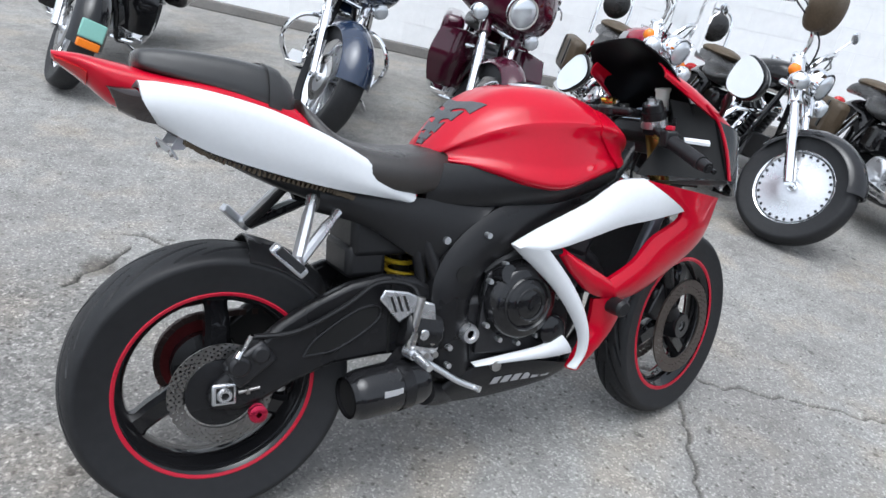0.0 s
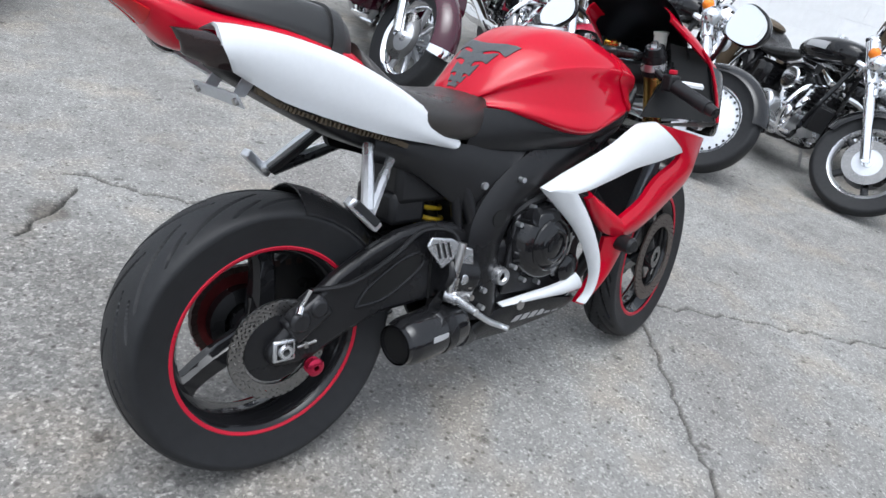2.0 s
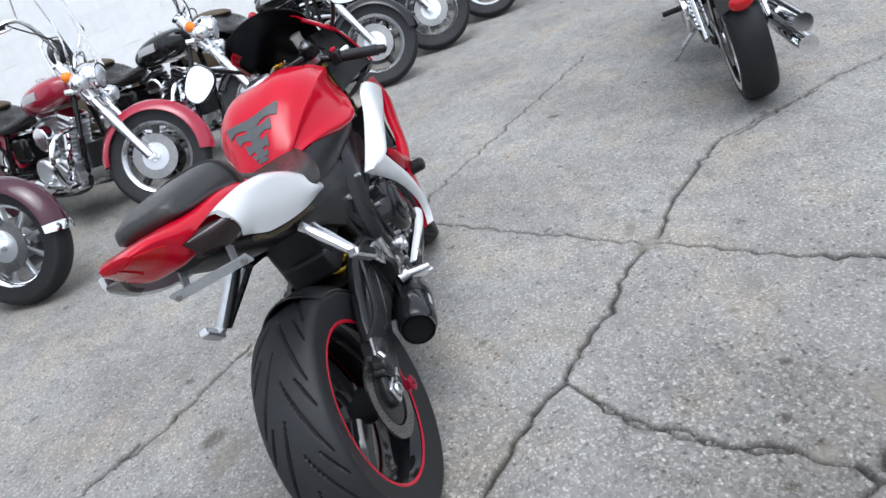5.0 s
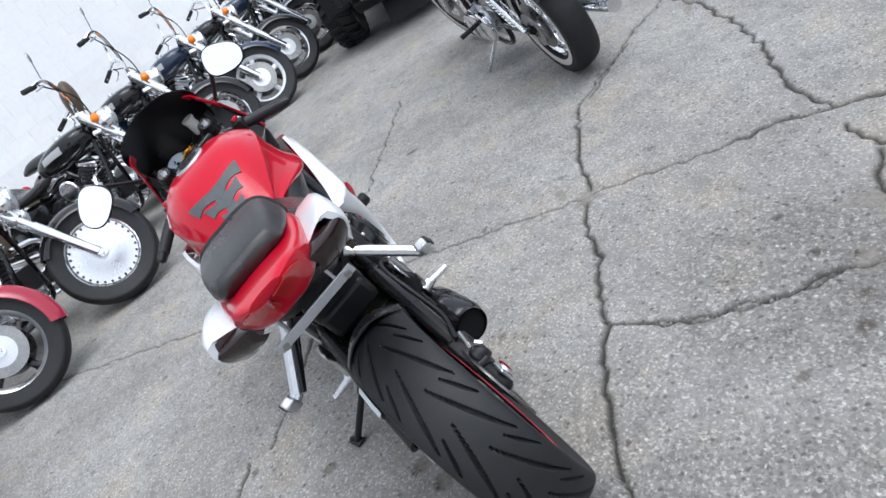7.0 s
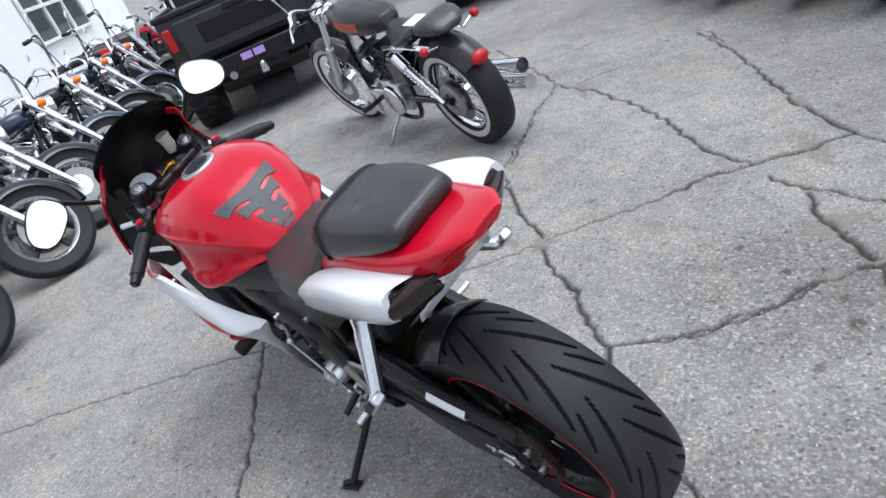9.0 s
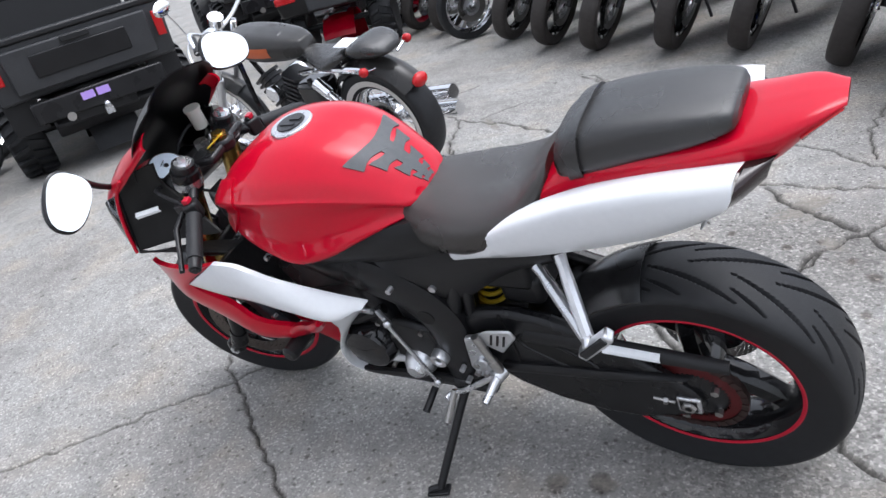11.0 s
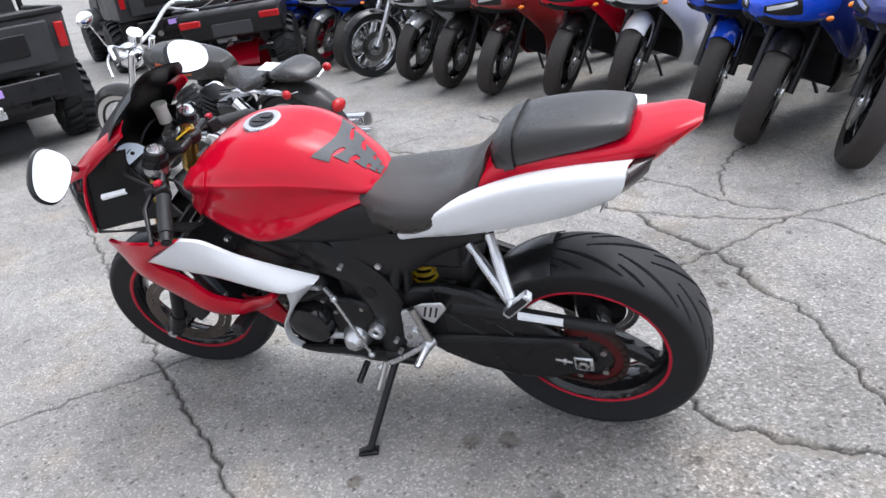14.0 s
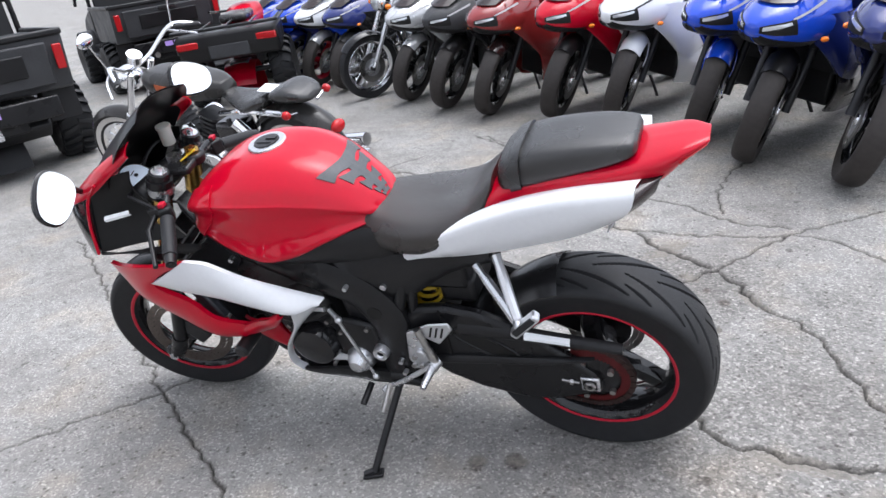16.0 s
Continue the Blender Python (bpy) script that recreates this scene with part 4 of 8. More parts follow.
part("hugger_front", ribbon([(0.25, -0.084, 0.505), (0.30, -0.09, 0.490), (0.37, -0.095, 0.46)], [(0.25, 0.084, 0.505), (0.30, 0.09, 0.490), (0.37, 0.095, 0.46)], 12, 8, 0.012, 0.006), SATIN_BLACK, hero)

# frame spars, pivot plates, engine
for s in (-1, 1):
    spar_out = [(1.10, s * 0.085, 0.865), (1.03, s * 0.105, 0.800), (0.92, s * 0.128, 0.756), (0.78, s * 0.140, 0.732), (0.64, s * 0.142, 0.702), (0.535, s * 0.138, 0.630), (0.482, s * 0.135, 0.546), (0.474, s * 0.135, 0.46), (0.488, s * 0.135, 0.35), (0.495, s * 0.135, 0.285)]
    spar_in = [(1.06, s * 0.085, 0.765), (1.00, s * 0.108, 0.732), (0.90, s * 0.132, 0.692), (0.81, s * 0.142, 0.655), (0.71, s * 0.145, 0.606), (0.625, s * 0.142, 0.562), (0.588, s * 0.140, 0.50), (0.578, s * 0.138, 0.44), (0.59, s * 0.136, 0.35), (0.595, s * 0.135, 0.285)]
    part("frame_spar", ribbon(spar_out, spar_in, 48, 10, 0.014, 0.05), BLACK_FRAME, hero, "black twin-spar frame beam")
    part("frame_hole_cap", join(rod((0.548, s * 0.140, 0.545), (0.548, s * 0.153, 0.545), 0.022, seg=24)), DEEP_BLACK, hero)
    part("pivot_bolt", join(lathe([(0.009, s * 0.165), (0.012, s * 0.17), (0.021, s * 0.17), (0.024, s * 0.158), (0.024, s * 0.14)], 24, (0.570, 0, 0.398))), ALLOY, hero, "silver swingarm pivot bolt")
    for bx, bz in ((0.60, 0.640), (0.93, 0.722), (0.515, 0.325), (0.515, 0.37)):
        part("frame_bolt", rod((bx, s * 0.15, bz), (bx, s * 0.167, bz), 0.007, seg=10), ALLOY, hero)
    part("subframe_cover", ribbon([(0.20, s * 0.10, 0.752), (0.34, s * 0.112, 0.735), (0.46, s * 0.116, 0.72), (0.56, s * 0.12, 0.715), (0.64, s * 0.128, 0.71)], [(0.20, s * 0.09, 0.69), (0.32, s * 0.10, 0.655), (0.43, s * 0.108, 0.585), (0.49, s * 0.116, 0.565), (0.56, s * 0.126, 0.655)], 20, 8, 0.012, 0.02), BLACK_PLASTIC, hero)
    part("tank_side_cover", ribbon([(0.46, s * 0.100, 0.805), (0.58, s * 0.138, 0.796), (0.70, s * 0.176, 0.768), (0.80, s * 0.186, 0.756), (0.92, s * 0.164, 0.785), (1.00, s * 0.130, 0.800)], [(0.45, s * 0.112, 0.715), (0.58, s * 0.132, 0.705), (0.70, s * 0.146, 0.705), (0.80, s * 0.150, 0.71), (0.92, s * 0.145, 0.74), (1.00, s * 0.120, 0.760)], 20, 6, 0.008, 0.02), BLACK_PLASTIC, hero)
    part("subframe_strut", join(rod((0.46, s * 0.105, 0.62), (0.50, s * 0.115, 0.52), 0.018), rod((0.43, s * 0.10, 0.66), (0.46, s * 0.10, 0.52), 0.014)), BLACK_FRAME, hero)
    part("cover_bolt", rod((0.505, s * 0.115, 0.625), (0.505, s * 0.135, 0.625), 0.009, seg=12), ALLOY, hero)
part("crankcase", join(box((0.72, 0, 0.36), (0.36, 0.25, 0.24)), box((0.82, 0, 0.52), (0.22, 0.26, 0.20), pose(0, 0, 0, 0, 18, 0)), box((0.68, 0, 0.24), (0.28, 0.18, 0.10)), box((0.60, 0, 0.48), (0.16, 0.22, 0.16))), DARK_METAL, hero, "black-painted engine block", bevel=0.02)
part("cylinder_head", join(box((0.86, 0, 0.64), (0.20, 0.27, 0.12), pose(0, 0, 0, 0, 18, 0)), box((0.88, 0, 0.70), (0.15, 0.24, 0.05), pose(0, 0, 0, 0, 18, 0))), DARK_METAL, hero, bevel=0.02)
cc = Vector((0.718, -0.13, 0.468))
part("clutch_cover", join(lathe([(0.0, -0.062), (0.045, -0.062), (0.055, -0.056), (0.060, -0.052), (0.084, -0.050), (0.094, -0.042), (0.100, -0.02), (0.104, -0.012), (0.108, 0.01)], 48, cc), lathe([(0.062, -0.054), (0.066, -0.058), (0.070, -0.054)], 48, cc), lathe([(0.036, -0.063), (0.040, -0.066), (0.044, -0.063)], 40, cc)), BLACK_GLOSS, hero, "black engine clutch cover")
part("pickup_cover", lathe([(0.0, -0.045), (0.030, -0.045), (0.040, -0.038), (0.046, 0.0)], 32, Vector((0.815, -0.135, 0.385))), BLACK_GLOSS, hero)
for k in range(11):
    a = radians(-150 + 30 * k)
    c = cc + Vector((0.112 * math.cos(a), -0.012, 0.112 * math.sin(a)))
    part("engine_bolt", rod(c, c + Vector((0, -0.018, 0)), 0.0065, seg=10), ALLOY, hero)
part("oil_filler", rod((0.655, -0.135, 0.535), (0.66, -0.175, 0.545), 0.024, seg=20), BLACK_GLOSS, hero)
part("engine_seam", slab([(0.60, 0.335), (0.86, 0.31), (0.89, 0.34), (0.86, 0.57), (0.72, 0.585), (0.62, 0.54)], -0.142, -0.128), DARK_METAL, hero, bevel=0.006)
part("sump_bolt", join(rod((0.655, -0.14, 0.305), (0.655, -0.165, 0.305), 0.014, seg=12)), STEEL, hero)
sc_ = Vector((0.66, 0.12, 0.345))
part("stator_cover", lathe([(0.0, 0.060), (0.050, 0.058), (0.066, 0.050), (0.076, 0.02), (0.080, 0.0)], 40, Vector((0.79, 0.12, 0.40))), BLACK_GLOSS, hero, "black generator cover")
part("slave_cover", join(lathe([(0.0, 0.062), (0.020, 0.060), (0.030, 0.048), (0.036, 0.040), (0.044, 0.02), (0.046, 0.0)], 32, sc_)), ALLOY, hero, "silver engine side cover")
part("sprocket_cover", slab([(0.56, 0.33), (0.70, 0.32), (0.73, 0.42), (0.68, 0.50), (0.58, 0.48)], 0.115, 0.14), BLACK_FRAME, hero, bevel=0.012)
part("shift_rod", join(rod((0.655, 0.175, 0.53), (0.615, 0.165, 0.30), 0.005), ball((0.655, 0.172, 0.53), (0.011, 0.011, 0.011)), ball((0.615, 0.165, 0.30), (0.011, 0.011, 0.011)), rod((0.655, 0.17, 0.53), (0.69, 0.15, 0.545), 0.007), rod((0.70, 0.155, 0.55), (0.745, 0.15, 0.545), 0.008)), ALLOY, hero, "silver gear shift linkage")
for bx, bz in ((0.72, 0.49), (0.86, 0.46), (0.85, 0.34), (0.76, 0.31), (0.73, 0.40), (0.60, 0.47), (0.69, 0.45)):
    part("engine_bolt", rod((bx, 0.13, bz), (bx, 0.150, bz), 0.0065, seg=10), STEEL, hero)
part("coolant_hose", tube([(0.62, -0.12, 0.54), (0.70, -0.14, 0.585), (0.85, -0.13, 0.57), (0.98, -0.12, 0.52)], 0.013, 20), BLACK_PLASTIC, hero)
part("coolant_hose", tube([(0.70, 0.12, 0.52), (0.80, 0.15, 0.50), (0.92, 0.15, 0.54), (1.04, 0.13, 0.60)], 0.014, 20), BLACK_PLASTIC, hero)
part("radiator", join(box((1.075, 0, 0.57), (0.03, 0.34, 0.27), pose(0, 0, 0, 0, 22, 0))), DARK_METAL, hero, bevel=0.006)
for s in (-1, 1):
    part("radiator_tank", box((1.075, s * 0.178, 0.57), (0.04, 0.03, 0.27), pose(0, 0, 0, 0, 22, 0)), GREY_ALLOY, hero, bevel=0.008)
    part("radiator_bolt", rod((1.01, s * 0.19, 0.535), (1.01, s * 0.205, 0.535), 0.007), ALLOY, hero)
for k in range(4):
    y = -0.11 + 0.073 * k
    part("exhaust_header", tube([(0.93, y, 0.58), (1.0, y, 0.50), (0.985, y * 0.9, 0.36), (0.90, y * 0.6, 0.235), (0.74, y * 0.4 - 0.02, 0.20)], 0.019, 20, 10), DARK_METAL, hero)
part("exhaust_pipe", tube([(0.76, -0.02, 0.20), (0.62, -0.04, 0.20), (0.53, -0.10, 0.225), (0.47, -0.135, 0.25)], [0.03, 0.03, 0.028, 0.028, 0.03], 16, 14), DARK_METAL, hero)
mu0, mu1 = Vector((0.465, -0.130, 0.288)), Vector((0.270, -0.155, 0.280))
muf = part("muffler", tube([mu0 + (mu1 - mu0) * t for t in (0, 0.04, 0.12, 0.5, 0.88, 0.95, 1.0)], [0.036, 0.052, 0.058, 0.059, 0.058, 0.055, 0.049], 0, 28), CARBON, hero, "short glossy carbon muffler")
d = (mu1 - mu0).normalized()
part("muffler_outlet", join(rod(mu1 - d * 0.01, mu1 + d * 0.012, 0.050, 0.048, 28, caps=False), rod(mu1 + d * 0.012, mu1 - d * 0.05, 0.043, 0.040, 28, caps=False)), BLACK_GLOSS, muf)
# near-black disc across the mouth paints the shade inside the pipe
part("outlet_bore", rod(mu1 + d * 0.003, mu1 + d * 0.004, 0.046, seg=24), mat("bore_shade_black", (0.004, 0.004, 0.004), 0.9, vary=0.1), muf)
part("muffler_strap", rod(mu0 + d * 0.055, mu0 + d * 0.085, 0.0605, seg=28, caps=False), BLACK_FRAME, muf)
part("muffler_badge", box(mu0 + d * 0.11 + Vector((0, -0.058, 0.012)), (0.05, 0.002, 0.014), pose(0, 0, 0, 0, 0, 8)), LIGHT_GREY, muf)
part("muffler_bracket", slab([(0.34, 0.32), (0.37, 0.32), (0.44, 0.39), (0.42, 0.41)], -0.14, -0.134), BLACK_FRAME, hero)
part("exhaust_canister", join(rod((0.40, -0.115, 0.42), (0.50, -0.115, 0.40), 0.05, seg=20)), BLACK_FRAME, hero, bevel=0.01)
part("rear_shock", join(rod((0.44, 0.0, 0.60), (0.48, 0.0, 0.38), 0.022)), BLACK_FRAME, hero)
coil = [(0.43 + 0.05 * t + 0.034 * math.cos(t * 44), 0.034 * math.sin(t * 44), 0.60 - 0.20 * t) for t in np.linspace(0, 1, 110)]
part("shock_spring", tube(coil, 0.006, 0, 6), YELLOW, hero, "yellow shock spring")
part("battery_tray", join(box((0.40, 0, 0.64), (0.22, 0.16, 0.12)), box((0.33, 0, 0.57), (0.10, 0.15, 0.08))), BLACK_PLASTIC, hero, bevel=0.015)

# foot pegs, heel plates, hangers, side stand
for s in (-1, 1):
    part("heel_plate", slab([(0.335, 0.500), (0.345, 0.522), (0.405, 0.512), (0.440, 0.495), (0.425, 0.462), (0.385, 0.440)], s * 0.140, s * 0.148), ALLOY, hero, "slotted silver heel plate", bevel=0.004)
    for k in range(3):
        part("heel_slot", slab([(0.358 + 0.016 * k, 0.505), (0.364 + 0.016 * k, 0.505), (0.378 + 0.016 * k, 0.468), (0.372 + 0.016 * k, 0.468)], s * 0.1472, s * 0.1492), BLACK_PLASTIC, hero)
    part("rearset_bracket", join(slab([(0.425, 0.495), (0.475, 0.478), (0.495, 0.375), (0.480, 0.335), (0.435, 0.345), (0.420, 0.382), (0.445, 0.42)], s * 0.136, s * 0.150), rod((0.445, s * 0.145, 0.41), (0.445, s * 0.165, 0.41), 0.014)), ALLOY, hero, "silver footrest bracket", bevel=0.005)
    part("brake_cylinder" if s < 0 else "peg_pivot", join(rod((0.418, s * 0.155, 0.415), (0.435, s * 0.155, 0.50), 0.010), rod((0.412, s * 0.155, 0.38), (0.420, s * 0.155, 0.42), 0.013)), STEEL, hero)
    part("foot_peg", join(rod((0.415, s * 0.15, 0.372), (0.425, s * 0.235, 0.358), 0.013, 0.009), rod((0.41, s * 0.145, 0.372), (0.42, s * 0.17, 0.370), 0.018)), ALLOY, hero, "silver footrest peg")
    part("foot_pedal", tube([(0.42, s * 0.155, 0.365), (0.48, s * 0.162, 0.325), (0.54, s * 0.166, 0.285), (0.585, s * 0.168, 0.263), (0.597, s * 0.185, 0.260)], [0.008, 0.008, 0.007, 0.008, 0.008], 16), ALLOY, hero)
    part("bracket_bolt", join(*[rod((bx, s * 0.145, bz), (bx, s * 0.160, bz), 0.008, seg=10) for bx, bz in ((0.480, 0.355), (0.470, 0.388), (0.455, 0.355))]), STEEL, hero)
    pg = Vector((0.100, s * 0.222, 0.622))
    part("passenger_peg_hanger", join(tube([(0.185, s * 0.102, 0.725), (0.150, s * 0.160, 0.665), (0.122, s * 0.206, 0.617)], [0.013, 0.011, 0.013], 8, 8), tube([(0.242, s * 0.104, 0.692), (0.180, s * 0.158, 0.650), (0.126, s * 0.206, 0.613)], [0.011, 0.009, 0.012], 8, 8)), ALLOY, hero, "silver passenger footrest hanger")
    if s > 0:
        # extra black tubes stand in for shade on the left hanger's inner side
        part("hanger_backing", join(tube([(0.190, 0.092, 0.722), (0.156, 0.149, 0.660), (0.126, 0.196, 0.610)], [0.013, 0.011, 0.012], 8, 8), tube([(0.246, 0.094, 0.688), (0.184, 0.148, 0.645), (0.130, 0.196, 0.607)], [0.011, 0.010, 0.011], 8, 8)), BLACK_FRAME, hero, "black tubes for the shaded inner side of the hanger")
    part("passenger_peg", join(box(pg, (0.085, 0.028, 0.022), pose(0, 0, 0, 0, 42, s * 10)), rod((0.124, s * 0.200, 0.617), (0.112, s * 0.228, 0.610), 0.014)), ALLOY, hero, "folded silver passenger peg", bevel=0.005)
    part("passenger_peg_rubber", box(pg + Vector((0, s * 0.014, 0.004)), (0.065, 0.008, 0.016), pose(0, 0, 0, 0, 42, s * 10)), RUBBER, hero, bevel=0.002)
part("side_stand", join(tube([(0.545, 0.135, 0.285), (0.565, 0.20, 0.226), (0.594, 0.305, 0.132), (0.606, 0.348, 0.092)], [0.014, 0.013, 0.011, 0.011], 14, 10), rod((0.52, 0.14, 0.288), (0.572, 0.14, 0.283), 0.02), tube([(0.606, 0.344, 0.096), (0.632, 0.362, 0.094)], 0.010)), BLACK_FRAME, hero, "black steel side stand")
part("stand_foot", box((0.608, 0.352, 0.0905), (0.060, 0.034, 0.009), pose(0, 0, 0, 14, 0, 20)), BLACK_FRAME, hero, bevel=0.003)
part("stand_spring", tube([(0.575, 0.165, 0.275), (0.592, 0.225, 0.215)], 0.009), STEEL, hero)
part("stand_tang", rod((0.655, 0.15, 0.245), (0.66, 0.215, 0.225), 0.010), BLACK_FRAME, hero)

# tank, seats, tail
def tank_half(top, wide, crease, base, low):
    """Half an outline of the tank: a rounded top, a crease at the widest line, a hollow flank, the tucked-under base."""
    return [(0, top), (0.46 * wide, top - 0.07 * (top - crease)), (0.80 * wide, top - 0.46 * (top - crease)), (0.965 * wide, crease + 0.010), (wide, crease),
            (0.5 * wide + 0.5 * low - 0.012, crease * 0.72 + base * 0.28), (0.25 * wide + 0.75 * low - 0.008, crease * 0.35 + base * 0.65), (low, base), (0.55 * low, base - 0.016), (0, base - 0.020)]


TANK = Loft([0.48, 0.501, 0.551, 0.615, 0.688, 0.771, 0.853, 0.926, 0.985, 1.022, 1.04], [tank_half(*h) for h in (
    (0.832, 0.050, 0.812, 0.803, 0.050), (0.860, 0.083, 0.826, 0.805, 0.086), (0.914, 0.112, 0.854, 0.800, 0.124), (0.959, 0.142, 0.882, 0.786, 0.160), (0.985, 0.165, 0.900, 0.766, 0.190),
    (0.990, 0.178, 0.906, 0.757, 0.205), (0.981, 0.178, 0.905, 0.774, 0.194), (0.958, 0.165, 0.897, 0.790, 0.173), (0.925, 0.144, 0.882, 0.800, 0.146), (0.891, 0.120, 0.862, 0.808, 0.118), (0.859, 0.096, 0.842, 0.812, 0.092))], 84, 64)
part("fuel_tank", TANK.body(), RED, hero, "glossy red fuel tank", edge=60)
for s in (-1, 1):
    part("tank_cheek", TANK.patch(0.66, 0.985, lambda u: 0.20 - 0.10 * (u - 0.66), lambda u: 0.50 + 0.26 * min(1, (u - 0.66) / 0.12), s, 28, 24, lambda u: 0.0035 + 0.004 * min(1, (u - 0.66) / 0.10), 0.010), RED, hero, "red tank cheek panel")
    part("tank_badge", TANK.patch(0.90, 0.935, 0.53, 0.60, s, 4, 4, 0.0095, 0.001), BLACK_GLOSS, hero)
capc = Vector((0.785, 0, 0.989))
cap = part("fuel_cap", join(rod(capc + Vector((0, 0, -0.004)), capc + Vector((0.0, 0, 0.005)), 0.052, 0.050, 40)), ALLOY, hero, "silver fuel filler cap", bevel=0.002)
part("cap_lid", join(rod(capc + Vector((0, 0, 0.004)), capc + Vector((0, 0, 0.008)), 0.035, 0.033, 32), box(capc + Vector((0.0, 0.012, 0.009)), (0.04, 0.006, 0.003)), box(capc + Vector((-0.01, -0.01, 0.009)), (0.03, 0.012, 0.004))), DARK_METAL, cap)
# spine-shaped tank pad on the rear of the tank: five blocky vertebrae, the front ones swept forward
def vertebra(u0, reach, sweep, h, s):
    bm = bmesh.new()
    def sheet(off):
        rows = []
        for w in np.linspace(0, 1, 8):
            c, t = u0 + sweep * w, h * (1.15 - 0.35 * math.sin(math.pi * w) + (0.10 if w > 0.8 else 0.0))
            rows.append([TANK.at(c + t * k, reach * w, s, off) for k in (-1, -0.5, 0, 0.5, 1)])
        return rows
    o, q = grid(bm, sheet(0.0026)), grid(bm, sheet(-0.0004))
    for a in range(7):
        for k in (0, 4):
            bm.faces.new((o[a][k], o[a + 1][k], q[a + 1][k], q[a][k]))
    for k in range(4):
        bm.faces.new((o[7][k], o[7][k + 1], q[7][k + 1], q[7][k]))
    return bm


pads = []
for s in (-1, 1):
    pads.append(TANK.patch(0.020, 0.235, 0.0, lambda u: 0.026 + 0.06 * u, s, 16, 4, 0.0022, 0.0025))
    for u0, reach, sweep, h in ((0.035, 0.060, -0.004, 0.018), (0.082, 0.070, 0.0, 0.019), (0.130, 0.088, 0.006, 0.020), (0.178, 0.125, 0.022, 0.020), (0.226, 0.165, 0.036, 0.023)):
        pads.append(vertebra(u0, reach, sweep, h, s))
part("tank_pad", join(*pads), GREY_DECAL, hero, "dark grey spine-shaped tank pad")

SEAT = Loft([0.170, 0.195, 0.245, 0.315, 0.395, 0.475, 0.530, 0.555], [
    [(0, 0.923), (0.04, 0.923), (0.065, 0.916), (0.075, 0.903), (0.07, 0.883), (0.04, 0.868), (0, 0.868)],
    [(0, 0.900), (0.05, 0.900), (0.085, 0.890), (0.100, 0.866), (0.095, 0.833), (0.05, 0.818), (0, 0.818)],
    [(0, 0.858), (0.06, 0.858), (0.110, 0.846), (0.130, 0.818), (0.122, 0.783), (0.06, 0.768), (0, 0.768)],
    [(0, 0.833), (0.06, 0.834), (0.118, 0.824), (0.142, 0.796), (0.130, 0.753), (0.06, 0.738), (0, 0.738)],
    [(0, 0.826), (0.06, 0.826), (0.112, 0.818), (0.140, 0.788), (0.128, 0.738), (0.06, 0.728), (0, 0.728)],
    [(0, 0.830), (0.05, 0.828), (0.095, 0.818), (0.120, 0.788), (0.112, 0.738), (0.05, 0.728), (0, 0.728)],
    [(0, 0.840), (0.04, 0.838), (0.075, 0.824), (0.092, 0.793), (0.088, 0.753), (0.04, 0.738), (0, 0.738)],
    [(0, 0.843), (0.03, 0.840), (0.055, 0.826), (0.070, 0.803), (0.066, 0.768), (0.03, 0.758), (0, 0.758)],
], 40, 24)
part("rider_seat", SEAT.body(), RIDER_VINYL, hero, "black vinyl rider seat", edge=70)
PILLION = Loft([-0.150, -0.136, -0.075, 0.006, 0.082, 0.136, 0.154], [
    [(0.000, 0.991), (0.030, 0.991), (0.048, 0.988), (0.055, 0.981), (0.052, 0.973), (0.025, 0.968), (0.000, 0.968)],
    [(0.000, 1.001), (0.038, 1.001), (0.062, 0.996), (0.071, 0.981), (0.070, 0.966), (0.034, 0.956), (0.000, 0.956)],
    [(0.000, 1.005), (0.045, 1.004), (0.074, 0.997), (0.086, 0.976), (0.086, 0.952), (0.042, 0.940), (0.000, 0.940)],
    [(0.000, 1.000), (0.045, 0.999), (0.078, 0.991), (0.092, 0.966), (0.092, 0.934), (0.042, 0.921), (0.000, 0.921)],
    [(0.000, 0.989), (0.044, 0.988), (0.076, 0.979), (0.092, 0.951), (0.091, 0.912), (0.042, 0.899), (0.000, 0.899)],
    [(0.000, 0.970), (0.038, 0.968), (0.068, 0.957), (0.084, 0.928), (0.080, 0.890), (0.038, 0.876), (0.000, 0.876)],
    [(0.000, 0.948), (0.025, 0.946), (0.050, 0.936), (0.064, 0.914), (0.060, 0.888), (0.025, 0.881), (0.000, 0.881)],
], 40, 24)
part("pillion_seat", PILLION.body(), VINYL, hero, "black vinyl pillion seat", edge=70)
for s in (-1, 1):
    part("seat_strap", PILLION.patch(0.69, 0.765, 0.0, 0.72, s, 6, 16, 0.006, 0.006), VINYL, hero, "black seat strap")
